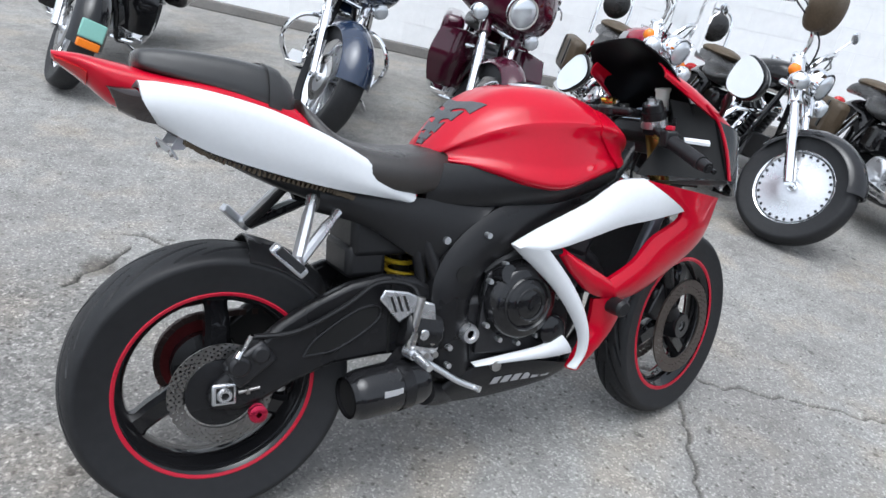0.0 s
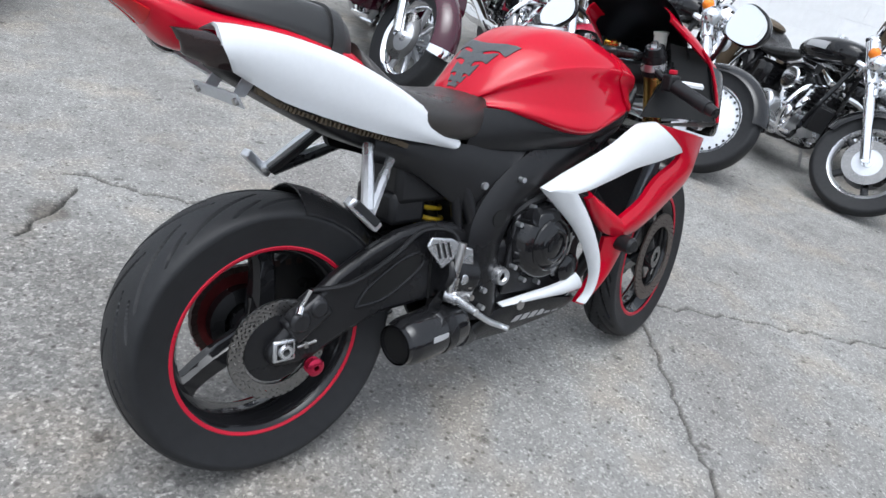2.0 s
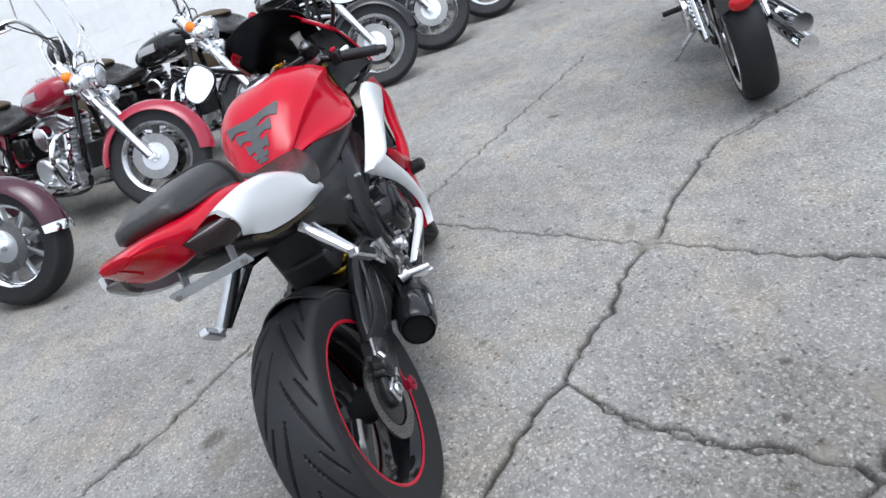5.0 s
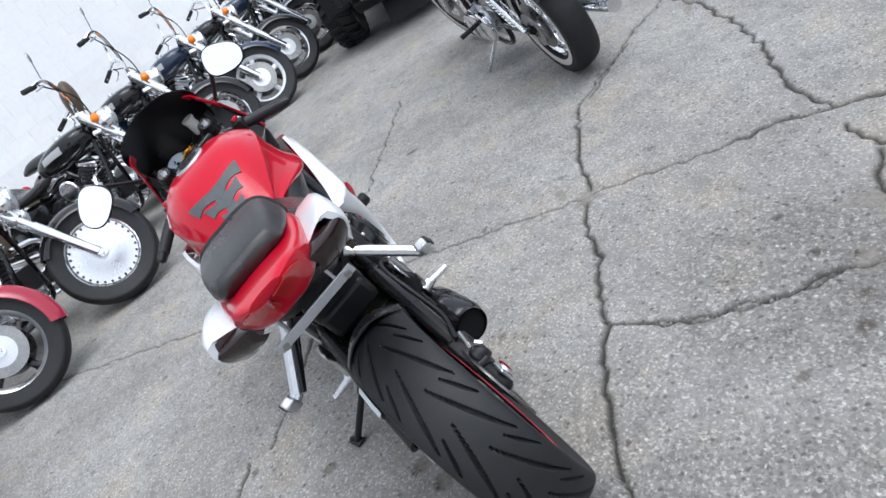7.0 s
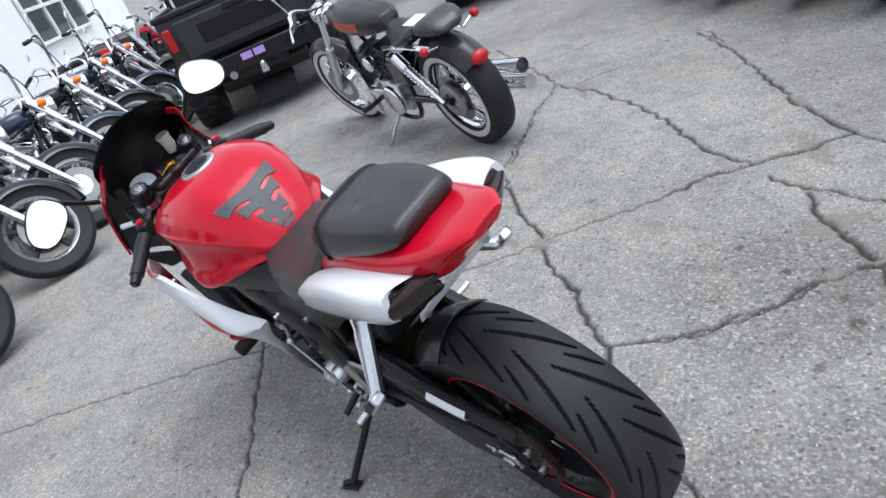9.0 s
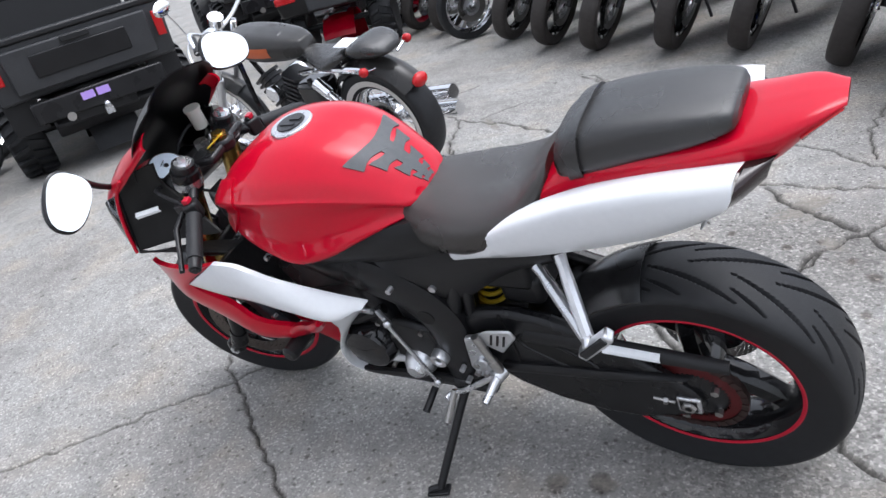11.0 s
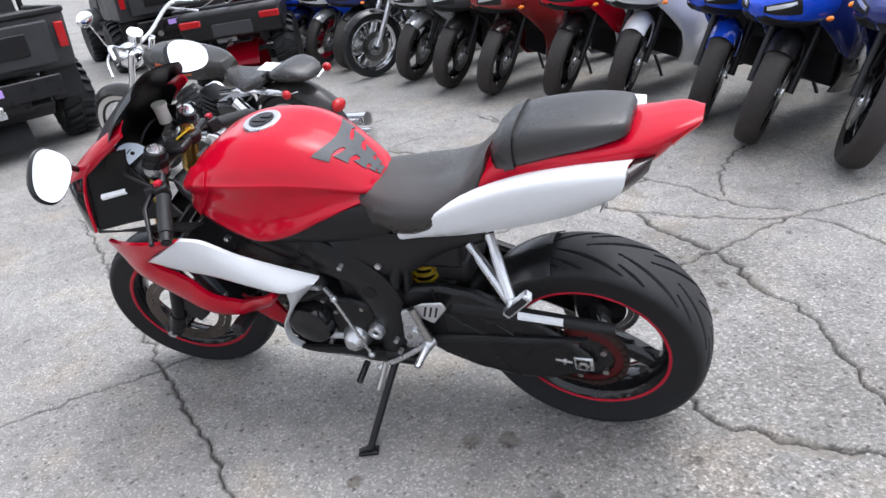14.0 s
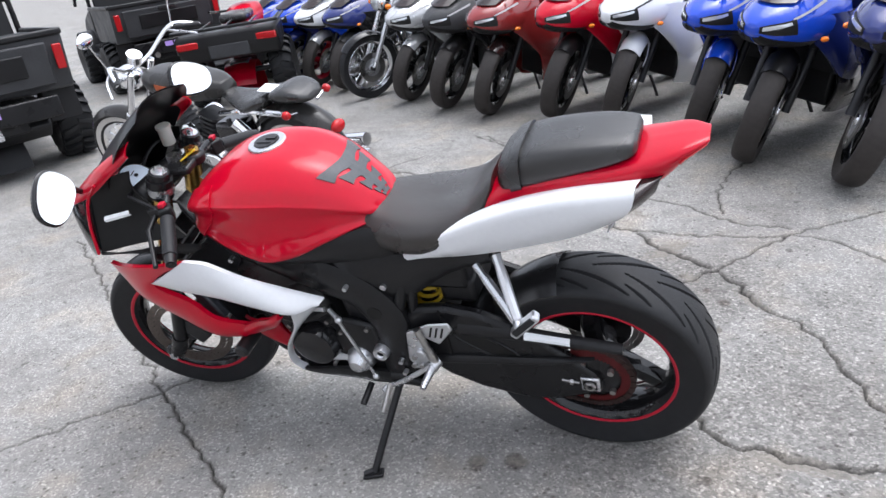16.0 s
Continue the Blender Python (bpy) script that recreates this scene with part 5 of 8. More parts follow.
def shell(A, B, C, side, n=26, m=11, thick=0.012, full=0.0):
    """A curved panel through three lines, for the left or the right side, with a thickness."""
    a, b, c = spline(A, n), spline(B, n), spline(C, n)
    rows = []
    for i in range(n):
        q = spline([a[i], (a[i] * 0.45 + b[i] * 0.55) + np.array([0, 0.004 + 0.7 * full * min(1, i / n * 2), 0.006 + full * min(1, i / n * 2)]), b[i], (c[i] * 0.5 + b[i] * 0.5) + np.array([0, 0.006, -0.002]), c[i]], m)
        rows.append(q)
    R = np.array(rows)
    bm = bmesh.new()
    o = grid(bm, [[Vector((p[0], p[1] * side, p[2])) for p in r] for r in R])
    q = grid(bm, [[Vector((p[0], (p[1] - thick) * side, p[2] - (0.004 if k < m / 2 else -0.004))) for k, p in enumerate(r)] for r in R])
    for i in range(n - 1):
        for k in (0, m - 1):
            bm.faces.new((o[i][k], o[i + 1][k], q[i + 1][k], q[i][k]))
    for k in range(m - 1):
        for i in (0, n - 1):
            bm.faces.new((o[i][k], o[i][k + 1], q[i][k + 1], q[i][k]))
    return bm


TAIL = Loft([0.43, 0.347, 0.242, 0.148, 0.054, -0.029, -0.112, -0.185, -0.244, -0.286], [
    [(0.000, 0.742), (0.050, 0.742), (0.094, 0.737), (0.108, 0.729), (0.094, 0.717), (0.050, 0.713), (0.000, 0.713)],
    [(0.000, 0.777), (0.050, 0.777), (0.094, 0.772), (0.114, 0.747), (0.100, 0.735), (0.050, 0.731), (0.000, 0.731)],
    [(0.000, 0.842), (0.050, 0.842), (0.094, 0.827), (0.112, 0.777), (0.098, 0.765), (0.050, 0.761), (0.000, 0.761)],
    [(0.000, 0.912), (0.050, 0.912), (0.089, 0.892), (0.106, 0.827), (0.092, 0.805), (0.050, 0.801), (0.000, 0.801)],
    [(0.000, 0.943), (0.060, 0.940), (0.097, 0.920), (0.102, 0.873), (0.088, 0.851), (0.050, 0.847), (0.000, 0.847)],
    [(0.000, 0.954), (0.060, 0.952), (0.099, 0.936), (0.100, 0.898), (0.086, 0.876), (0.050, 0.872), (0.000, 0.872)],
    [(0.000, 0.960), (0.060, 0.957), (0.092, 0.944), (0.092, 0.912), (0.078, 0.890), (0.050, 0.886), (0.000, 0.886)],
    [(0.000, 0.974), (0.050, 0.971), (0.078, 0.960), (0.084, 0.938), (0.066, 0.906), (0.035, 0.892), (0.000, 0.890)],
    [(0.000, 0.984), (0.045, 0.982), (0.060, 0.976), (0.063, 0.966), (0.048, 0.950), (0.026, 0.942), (0.000, 0.940)],
    [(0.000, 0.986), (0.018, 0.985), (0.028, 0.983), (0.032, 0.979), (0.026, 0.975), (0.014, 0.972), (0.000, 0.971)],
], 72, 40)
part("tail_cowl", TAIL.body(), RED, hero, "glossy red tail cowl", edge=60)
for s in (-1, 1):
    top = [(0.425, 0.100, 0.732), (0.33, 0.114, 0.792), (0.22, 0.114, 0.852), (0.10, 0.112, 0.897), (-0.02, 0.108, 0.923), (-0.12, 0.098, 0.930), (-0.161, 0.088, 0.930)]
    ridge = [(0.42, 0.122, 0.722), (0.33, 0.138, 0.763), (0.22, 0.150, 0.810), (0.10, 0.158, 0.853), (-0.02, 0.165, 0.890), (-0.10, 0.166, 0.909), (-0.150, 0.158, 0.912)]
    low = [(0.40, 0.112, 0.712), (0.33, 0.124, 0.728), (0.22, 0.130, 0.748), (0.10, 0.134, 0.778), (-0.02, 0.138, 0.815), (-0.085, 0.140, 0.846), (-0.122, 0.138, 0.866)]
    part("tail_side_panel", shell(top, ridge, low, s, full=0.018), WHITE, hero, "white tail side panel", edge=60)
    part("tail_vent", shell([(-0.161, 0.088, 0.930), (-0.185, 0.078, 0.930), (-0.205, 0.068, 0.930)], [(-0.150, 0.155, 0.914), (-0.172, 0.120, 0.913), (-0.192, 0.086, 0.914)], [(-0.122, 0.136, 0.867), (-0.152, 0.108, 0.872), (-0.182, 0.074, 0.885)], s), SMOKED, hero, "dark tail vent", edge=60)
    part("tail_light_lens", TAIL.patch(0.86, 0.985, lambda u: 0.56, lambda u: 0.96, s, 12, 10, 0.003, 0.006), TAIL_RED, hero, "clear red tail light lens")
under = Loft([0.46, 0.30, 0.15, 0.02, -0.06, -0.105], [
    [(0, 0.72), (0.05, 0.72), (0.09, 0.71), (0.10, 0.69), (0.08, 0.65), (0, 0.64)], [(0, 0.73), (0.05, 0.73), (0.085, 0.72), (0.095, 0.705), (0.08, 0.685), (0, 0.68)],
    [(0, 0.77), (0.05, 0.77), (0.08, 0.765), (0.088, 0.75), (0.07, 0.73), (0, 0.725)], [(0, 0.83), (0.05, 0.83), (0.07, 0.825), (0.078, 0.81), (0.06, 0.79), (0, 0.785)],
    [(0, 0.86), (0.04, 0.86), (0.06, 0.855), (0.066, 0.848), (0.05, 0.832), (0, 0.828)], [(0, 0.88), (0.02, 0.88), (0.04, 0.876), (0.044, 0.87), (0.03, 0.858), (0, 0.855)]], 30, 16)
part("undertray", under.body(), BLACK_PLASTIC, hero, "black ribbed undertray", edge=60)
line = spline([(0.27, -0.120, 0.724), (0.22, -0.122, 0.739), (0.10, -0.127, 0.768), (-0.02, -0.131, 0.805), (-0.075, -0.132, 0.834)], 52)
notch = random.Random(5)
ribs = [box((p[0], p[1] + 0.003, p[2] + 0.002), (0.0048, 0.012, notch.uniform(0.007, 0.012)), pose(0, 0, 0, 0, notch.uniform(8, 28), 0)) for p in line]
part("undertray_ribs", join(*ribs), DUSTY_BROWN, hero, "serrated brown edge under the tail")
pb = part("plate_bracket", box((-0.09, 0.0, 0.812), (0.030, 0.20, 0.004), pose(0, 0, 0, 0, 60, 0)), PLATE_GREY, hero, "bare metal plate bracket", bevel=0.002)
for s in (-1, 1):
    part("bracket_screw", rod((-0.090, s * 0.085, 0.811), (-0.097, s * 0.085, 0.808), 0.007, seg=12), STEEL, pb)
    part("bracket_stay", slab([(-0.092, 0.815), (-0.066, 0.815), (-0.04, 0.85), (-0.07, 0.85)], s * 0.06, s * 0.065), PLATE_GREY, pb)

# side fairings
def side(pts, s):
    if s < 0:
        return [(x, y * s * 0.93, z) for x, y, z in pts]
    # on the stand side the lower pieces are pushed in towards the engine
    return [(x, y - 0.055 * min(1.0, max(0.0, (0.60 - z) / 0.16)) * min(1.0, max(0.0, (1.02 - x) / 0.10)), z) for x, y, z in pts]


for s in (-1, 1):
    part("fairing_white_upper", ribbon(side([(0.665, 0.190, 0.617), (0.728, 0.215, 0.661), (0.842, 0.240, 0.721), (0.897, 0.250, 0.759), (0.935, 0.255, 0.781), (0.998, 0.258, 0.787)], s), side([(0.675, 0.195, 0.608), (0.732, 0.250, 0.613), (0.841, 0.258, 0.639), (0.941, 0.260, 0.666), (1.050, 0.261, 0.682), (1.160, 0.256, 0.700)], s), 30, 8, 0.010, 0.012), WHITE, hero, "white upper side fairing")
    strip_in, strip_out = side([(0.665, 0.190, 0.615), (0.786, 0.225, 0.501), (0.872, 0.225, 0.388), (0.889, 0.215, 0.318), (0.872, 0.205, 0.280)], s), side([(0.732, 0.250, 0.613), (0.812, 0.246, 0.529), (0.882, 0.236, 0.432), (0.910, 0.221, 0.345), (0.892, 0.208, 0.280)], s)
    if s > 0:
        strip_out = [strip_out[0]] + [tuple(a + (b - a) * 0.35 for a, b in zip(p, q)) for p, q in zip(strip_in[1:], strip_out[1:])]
    part("fairing_white_strip", ribbon(strip_in, strip_out, 24, 6, 0.008, 0.012), WHITE, hero, "white fairing strip round the engine cover")
    part("fairing_white_foot", ribbon(side([(0.595, 0.161, 0.312), (0.686, 0.178, 0.328), (0.780, 0.198, 0.348), (0.840, 0.201, 0.372)], s), side([(0.600, 0.163, 0.305), (0.697, 0.177, 0.308), (0.804, 0.192, 0.312), (0.881, 0.194, 0.318)], s), 16, 5, 0.006, 0.012), WHITE, hero)
    part("fairing_red_arm", ribbon(side([(0.772, 0.253, 0.617), (0.813, 0.257, 0.592), (0.880, 0.249, 0.557), (0.947, 0.241, 0.522)], s), side([(0.769, 0.252, 0.598), (0.815, 0.250, 0.546), (0.887, 0.238, 0.490), (0.963, 0.234, 0.468)], s), 18, 6, 0.010, 0.014), RED, hero, "red fairing arm")
    part("fairing_red_front", ribbon(side([(0.931, 0.239, 0.518), (1.010, 0.248, 0.568), (1.069, 0.247, 0.627), (1.158, 0.252, 0.694), (1.002, 0.258, 0.784)], s), side([(0.972, 0.221, 0.457), (1.060, 0.222, 0.474), (1.180, 0.218, 0.534), (1.290, 0.212, 0.612), (1.338, 0.208, 0.726)], s), 28, 8, 0.016, 0.014), RED, hero, "red front side fairing")
    leg_in = side([(0.909, 0.224, 0.471), (0.917, 0.209, 0.400), (0.893, 0.204, 0.335), (0.881, 0.182, 0.270)], s)
    leg_out = side([(1.011, 0.229, 0.482), (1.011, 0.211, 0.400), (0.970, 0.206, 0.335), (0.917, 0.182, 0.262)], s)
    if s > 0:
        leg_in, leg_out = [(x, y - 0.035, z) for x, y, z in leg_in], [(x, y - 0.075, z) for x, y, z in leg_out]
    part("fairing_red_leg", ribbon(leg_in, leg_out, 18, 6, 0.010, 0.012), RED, hero, "red lower fairing leg")
    part("crash_slider", join(rod((0.965, s * 0.18, 0.455), (0.965, s * 0.255, 0.455), 0.023, seg=20), rod((0.965, s * 0.255, 0.455), (0.965, s * 0.263, 0.455), 0.023, 0.016, 20)), BLACK_PLASTIC, hero, "black crash slider")
    part("belly_pan", ribbon([(0.505, s * 0.125, 0.245), (0.60, s * 0.15, 0.300), (0.74, s * 0.165, 0.308), (0.87, s * 0.16, 0.285), (0.93, s * 0.12, 0.27)], [(0.50, s * 0.105, 0.205), (0.60, s * 0.095, 0.190), (0.74, s * 0.09, 0.190), (0.87, s * 0.08, 0.20), (0.95, s * 0.05, 0.225)], 24, 8, 0.012, 0.012), BLACK_PLASTIC, hero, "black belly pan")
    for k in range(6):
        x = 0.655 + 0.032 * k
        part("belly_logo_bar", ribbon([(x + 0.006, s * 0.1545, 0.268), (x + 0.029, s * 0.1545, 0.268)], [(x, s * 0.144, 0.246), (x + 0.023, s * 0.144, 0.246)], 2, 2, 0, 0.001), LIGHT_GREY, hero)
    part("fairing_screw", rod((0.965, s * 0.225, 0.755), (0.965, s * 0.238, 0.755), 0.008, seg=12), STEEL, hero)
    # upper cowl: outer red side, black inner panel, air duct
    part("cowl_side", ribbon([(1.52, s * 0.03, 0.81), (1.46, s * 0.125, 0.86), (1.38, s * 0.185, 0.91), (1.31, s * 0.186, 0.935), (1.288, s * 0.184, 0.940)], [(1.50, s * 0.04, 0.72), (1.45, s * 0.150, 0.72), (1.39, s * 0.200, 0.745), (1.335, s * 0.222, 0.772), (1.316, s * 0.226, 0.780)], 24, 8, 0.002, 0.008), BLACK_GLOSS, hero, "black outer skin of the front cowl")
    part("cowl_inner_panel", ribbon([(1.17, s * 0.125, 0.985), (1.19, s * 0.125, 0.930), (1.15, s * 0.125, 0.860), (1.06, s * 0.150, 0.785)], [(1.250, s * 0.172, 0.975), (1.291, s * 0.184, 0.932), (1.312, s * 0.207, 0.860), (1.319, s * 0.226, 0.780)], 20, 8, -0.018, 0.006), DEEP_BLACK, hero, "black inner cowl panel")
    part("cowl_lower_lip", ribbon([(1.00, s * 0.205, 0.775), (1.12, s * 0.216, 0.778), (1.24, s * 0.226, 0.780), (1.319, s * 0.228, 0.780)], [(1.00, s * 0.150, 0.760), (1.12, s * 0.165, 0.764), (1.24, s * 0.195, 0.762), (1.319, s * 0.220, 0.766)], 20, 4, 0.0, 0.006), BLACK_PLASTIC, hero)
    part("cowl_edge", tube([(1.250, s * 0.174, 0.977), (1.293, s * 0.187, 0.934), (1.314, s * 0.210, 0.862), (1.322, s * 0.229, 0.780)], 0.0045, 20), RED, hero, "red edge of the front cowl")
    part("head_light", ribbon([(1.515, s * 0.02, 0.79), (1.47, s * 0.085, 0.80), (1.41, s * 0.135, 0.80)], [(1.515, s * 0.02, 0.74), (1.46, s * 0.10, 0.73), (1.41, s * 0.145, 0.745)], 12, 6, 0.012, 0.008), CLEAR, hero, "clear headlight lens")
    part("panel_strip", ribbon([(1.195, s * 0.170, 0.888), (1.265, s * 0.194, 0.884)], [(1.192, s * 0.173, 0.874), (1.265, s * 0.198, 0.868)], 6, 3, 0, 0.003), LABEL, hero, "pale sticker strip")
part("belly_floor", ribbon([(0.50, -0.105, 0.206), (0.60, -0.095, 0.192), (0.74, -0.09, 0.192), (0.95, -0.05, 0.226)], [(0.50, 0.105, 0.206), (0.60, 0.095, 0.192), (0.74, 0.09, 0.192), (0.95, 0.05, 0.226)], 16, 4, 0, 0.001), BLACK_PLASTIC, hero)
part("cowl_nose", ribbon([(1.515, -0.05, 0.795), (1.525, 0.0, 0.80), (1.515, 0.05, 0.795)], [(1.44, -0.11, 0.875), (1.455, 0.0, 0.89), (1.44, 0.11, 0.875)], 12, 6, 0, 0.006), RED, hero)
def screen_mesh():
    bm = bmesh.new()
    def sheet(e):
        rows = []
        for t in np.linspace(0, 1, 14):
            c = np.array([1.45 - 0.350 * t ** 1.05, 0, 0.895 + 0.245 * t ** 0.85])
            w = 0.120 + 0.034 * math.sin(math.pi * min(1, t * 0.75)) - 0.040 * (max(0, t - 0.75) * 4) ** 2
            rows.append([Vector((c[0] - 0.13 * (y ** 2) * (1 - 0.75 * t), y * w, c[2] - 0.050 * y ** 2 * (1 - 0.62 * t) - e)) for y in np.linspace(-1, 1, 15)])
        return rows
    o, q = grid(bm, sheet(0)), grid(bm, sheet(0.004))
    n, k = 14, 15
    for i in range(n - 1):
        for j in (0, k - 1):
            bm.faces.new((o[i][j], o[i + 1][j], q[i + 1][j], q[i][j]))
    for j in range(k - 1):
        for i in (0, n - 1):
            bm.faces.new((o[i][j], o[i][j + 1], q[i][j + 1], q[i][j]))
    return bm
part("windscreen", screen_mesh(), SCREEN, hero, "dark tinted windscreen")
for s in (-1, 1):
    part("screen_side_trim", ribbon([(1.46, s * 0.10, 0.895), (1.37, s * 0.132, 0.945), (1.25, s * 0.142, 1.012), (1.110, s * 0.128, 1.075)], [(1.46, s * 0.118, 0.865), (1.38, s * 0.176, 0.905), (1.288, s * 0.185, 0.940), (1.115, s * 0.150, 1.040)], 18, 6, 0.006, 0.006), RED, hero)
# dashboard
part("dash_body", join(box((1.22, 0, 0.875), (0.10, 0.23, 0.07), pose(0, 0, 0, 0, 35, 0)), box((1.30, 0, 0.86), (0.12, 0.20, 0.06))), BLACK_PLASTIC, hero, "black instrument housing", bevel=0.02)
dd = Vector((-0.57, 0, 0.82))
tach = Vector((1.238, 0.060, 0.914))
dial = part("tachometer", rod(tach, tach + dd * 0.022, 0.049, 0.047, 36), BLACK_PLASTIC, hero, "round white-faced rev counter")
part("dial_face", rod(tach + dd * 0.0225, tach + dd * 0.0235, 0.042, seg=36), DIAL, dial)
part("dial_needle", join(box(tach + dd * 0.0245 + Vector((0.008, 0.008, 0.006)), (0.03, 0.003, 0.002), pose(0, 0, 0, 0, 35, 40)), rod(tach + dd * 0.0235, tach + dd * 0.026, 0.006)), BLACK_PLASTIC, dial)
part("digital_display", box((1.195, -0.065, 0.91), (0.05, 0.06, 0.004), pose(0, 0, 0, 0, -55 + 90, 0)), mat("grey_lcd", (0.20, 0.24, 0.24), 0.15, coat=0.8, vary=0.05), hero)
# mirrors
def mirror(s, c, tilt, yaw, up):
    stem = part("mirror", tube([(1.34, s * 0.14, 0.93), (1.30, s * 0.20, 0.985), c + Vector((0.022, -s * 0.06, 0.0 if s < 0 else 0.02))], [0.012, 0.009, 0.008], 10), BLACK_PLASTIC, hero, "oval mirror on a black stalk")
    m = Matrix.Translation(c) @ pose(0, 0, 0, tilt, up, yaw)
    shell = ball((0, 0, 0), (1, 1, 1), 28, 16)
    for v in shell.verts:
        x, y, z = v.co
        k = 1 - 0.18 * y * s
        v.co = m @ Vector((0.032 * (x if x > 0 else x * 0.25), 0.072 * math.copysign(abs(y) ** 0.8, y), 0.052 * k * math.copysign(abs(z) ** 0.8, z)))
    part("mirror_shell", shell, BLACK_GLOSS, stem)
    glass = lathe([(0, 0), (0.5, 0), (0.97, 0), (1.0, -0.002)], 40)
    for v in glass.verts:
        x, y, z = v.co
        k = 1 - 0.18 * x * s
        r = math.hypot(x, z) + 1e-9
        f = 1.0 if r < 1e-6 else (abs(x / r) ** 2.6 + abs(z / r) ** 2.6) ** (-1 / 2.6)
        v.co = m @ Vector((-0.0095 + y * 0.1, 0.066 * x * f, 0.047 * z * f * k))
    part("mirror_glass", glass, MIRROR, stem, "mirror glass")
mirror(-1, Vector((1.235, -0.305, 1.046)), 24, -12, 16)
mirror(1, Vector((1.197, 0.328, 1.044)), -34, 4, 13)

# ---- parked cruisers along the building, nose outwards ----
def wheel_of(parent, name, at, R, half, rim, style, steer_m=None, tyre_mat=None, rim_mat=None, spoke_mat=None, white=False, two_discs=False):
    """A wheel with tyre, rim, hub, and spokes of the given style; everything sits under the wheel part."""
    rim_half = half * 0.72
    w = part(name, rim_mesh(rim, rim_half), rim_mat or CHROME, parent)
    m = Matrix.Translation(at)
    w.matrix_basis = (steer_m @ m) if steer_m is not None else m
    part("tyre", tyre_mesh(R, rim, half, 72, ring=16), tyre_mat or RUBBER, w)
    sm = spoke_mat or ALLOY
    if white:
        for s in (-1, 1):
            part("whitewall", lathe([(rim + 0.012, s * half * 0.93), (rim + 0.030, s * half * 1.01), (rim + 0.045, s * half * 1.0)], 48), WHITE_RUBBER, w)
    part("hub", lathe([(0.012, -0.075), (0.03, -0.075), (0.034, -0.05), (0.055, -0.045), (0.055, -0.03), (0.034, -0.02), (0.034, 0.02), (0.055, 0.03), (0.055, 0.045), (0.034, 0.05), (0.03, 0.075), (0.012, 0.075)], 24), CHROME, w)
    if style == "disc":
        for s in (-1, 1):
            part("wheel_disc", lathe([(0.03, s * 0.058), (0.06, s * 0.062), (rim * 0.45, s * 0.050), (rim * 0.80, s * 0.040), (rim - 0.02, s * rim_half * 0.8)], 48), ALLOY, w, "polished solid wheel disc")
            for k in range(28):
                a = math.tau * k / 28
                c = Vector((rim * 0.86 * math.cos(a), s * 0.0445, rim * 0.86 * math.sin(a)))
                part("disc_slot", ball(c, (0.009, 0.003, 0.009), 6, 4), DARK_METAL, w)
    elif style == "laced":
        for k in range(36):
            a = math.tau * k / 36
            s = 1 if k % 2 else -1
            b = a + (0.5 if k % 4 < 2 else -0.5)
            part("spoke", rod((0.05 * math.cos(b), s * 0.036, 0.05 * math.sin(b)), ((rim - 0.015) * math.cos(a), s * 0.008, (rim - 0.015) * math.sin(a)), 0.0022, seg=5), CHROME, w)
    else:
        count = {"five": 5, "nine": 9, "multi": 16, "three": 3}[style]
        for k in range(count):
            wd = {"five": (0.028, 0.020), "nine": (0.014, 0.012), "multi": (0.007, 0.006), "three": (0.03, 0.022)}[style]
            part("spoke", cast_spoke(math.tau * k / count + 0.3, 0.03, rim - 0.014, wd[0], wd[1], 0.018), sm, w)
    if style != "disc":
        for s in ((-1, 1) if two_discs else (1,)):
            part("brake_disc", lathe([(0.085, s * 0.066), (0.14, s * 0.066), (0.14, s * 0.071), (0.085, s * 0.071)], 32, closed=True), DISC, w)
            part("disc_centre", lathe([(0.02, s * 0.068), (0.088, s * 0.068)], 20), ALLOY, w)
    return w


def fender(parent, name, at, R, half, a0, a1, material, drop=0.05, label="", steer_m=None):
    ob = part(name, arc_guard(R, half, radians(a0), radians(a1), drop, 26, 0.006), material, parent, label)
    ob.matrix_basis = (steer_m or Matrix()) @ Matrix.Translation(at)
    return ob


def fins(parent, a, b, size, n, material):
    """A cooling-finned cylinder from a to b: one square body stepped in and out."""
    a, b = Vector(a), Vector(b)
    q = (b - a).to_track_quat("Z", "Y").to_matrix()
    rows = []
    for k in range(n):
        for f, w in ((0.0, 0.36), (0.30, 0.36), (0.30, 0.5), (0.75, 0.5), (0.75, 0.36)):
            c, h = a + (b - a) * (k + f) / n, size * w
            rows.append([c + q @ Vector((h * x, h * y, 0)) for x, y in ((-1, -0.7), (-0.7, -1), (0.7, -1), (1, -0.7), (1, 0.7), (0.7, 1), (-0.7, 1), (-1, 0.7))])
    bm = bmesh.new()
    vs = grid(bm, rows, close_v=True)
    bm.faces.new(vs[0]), bm.faces.new(vs[-1])
    part("cylinder", bm, material, parent, "finned engine cylinder", smooth=False)


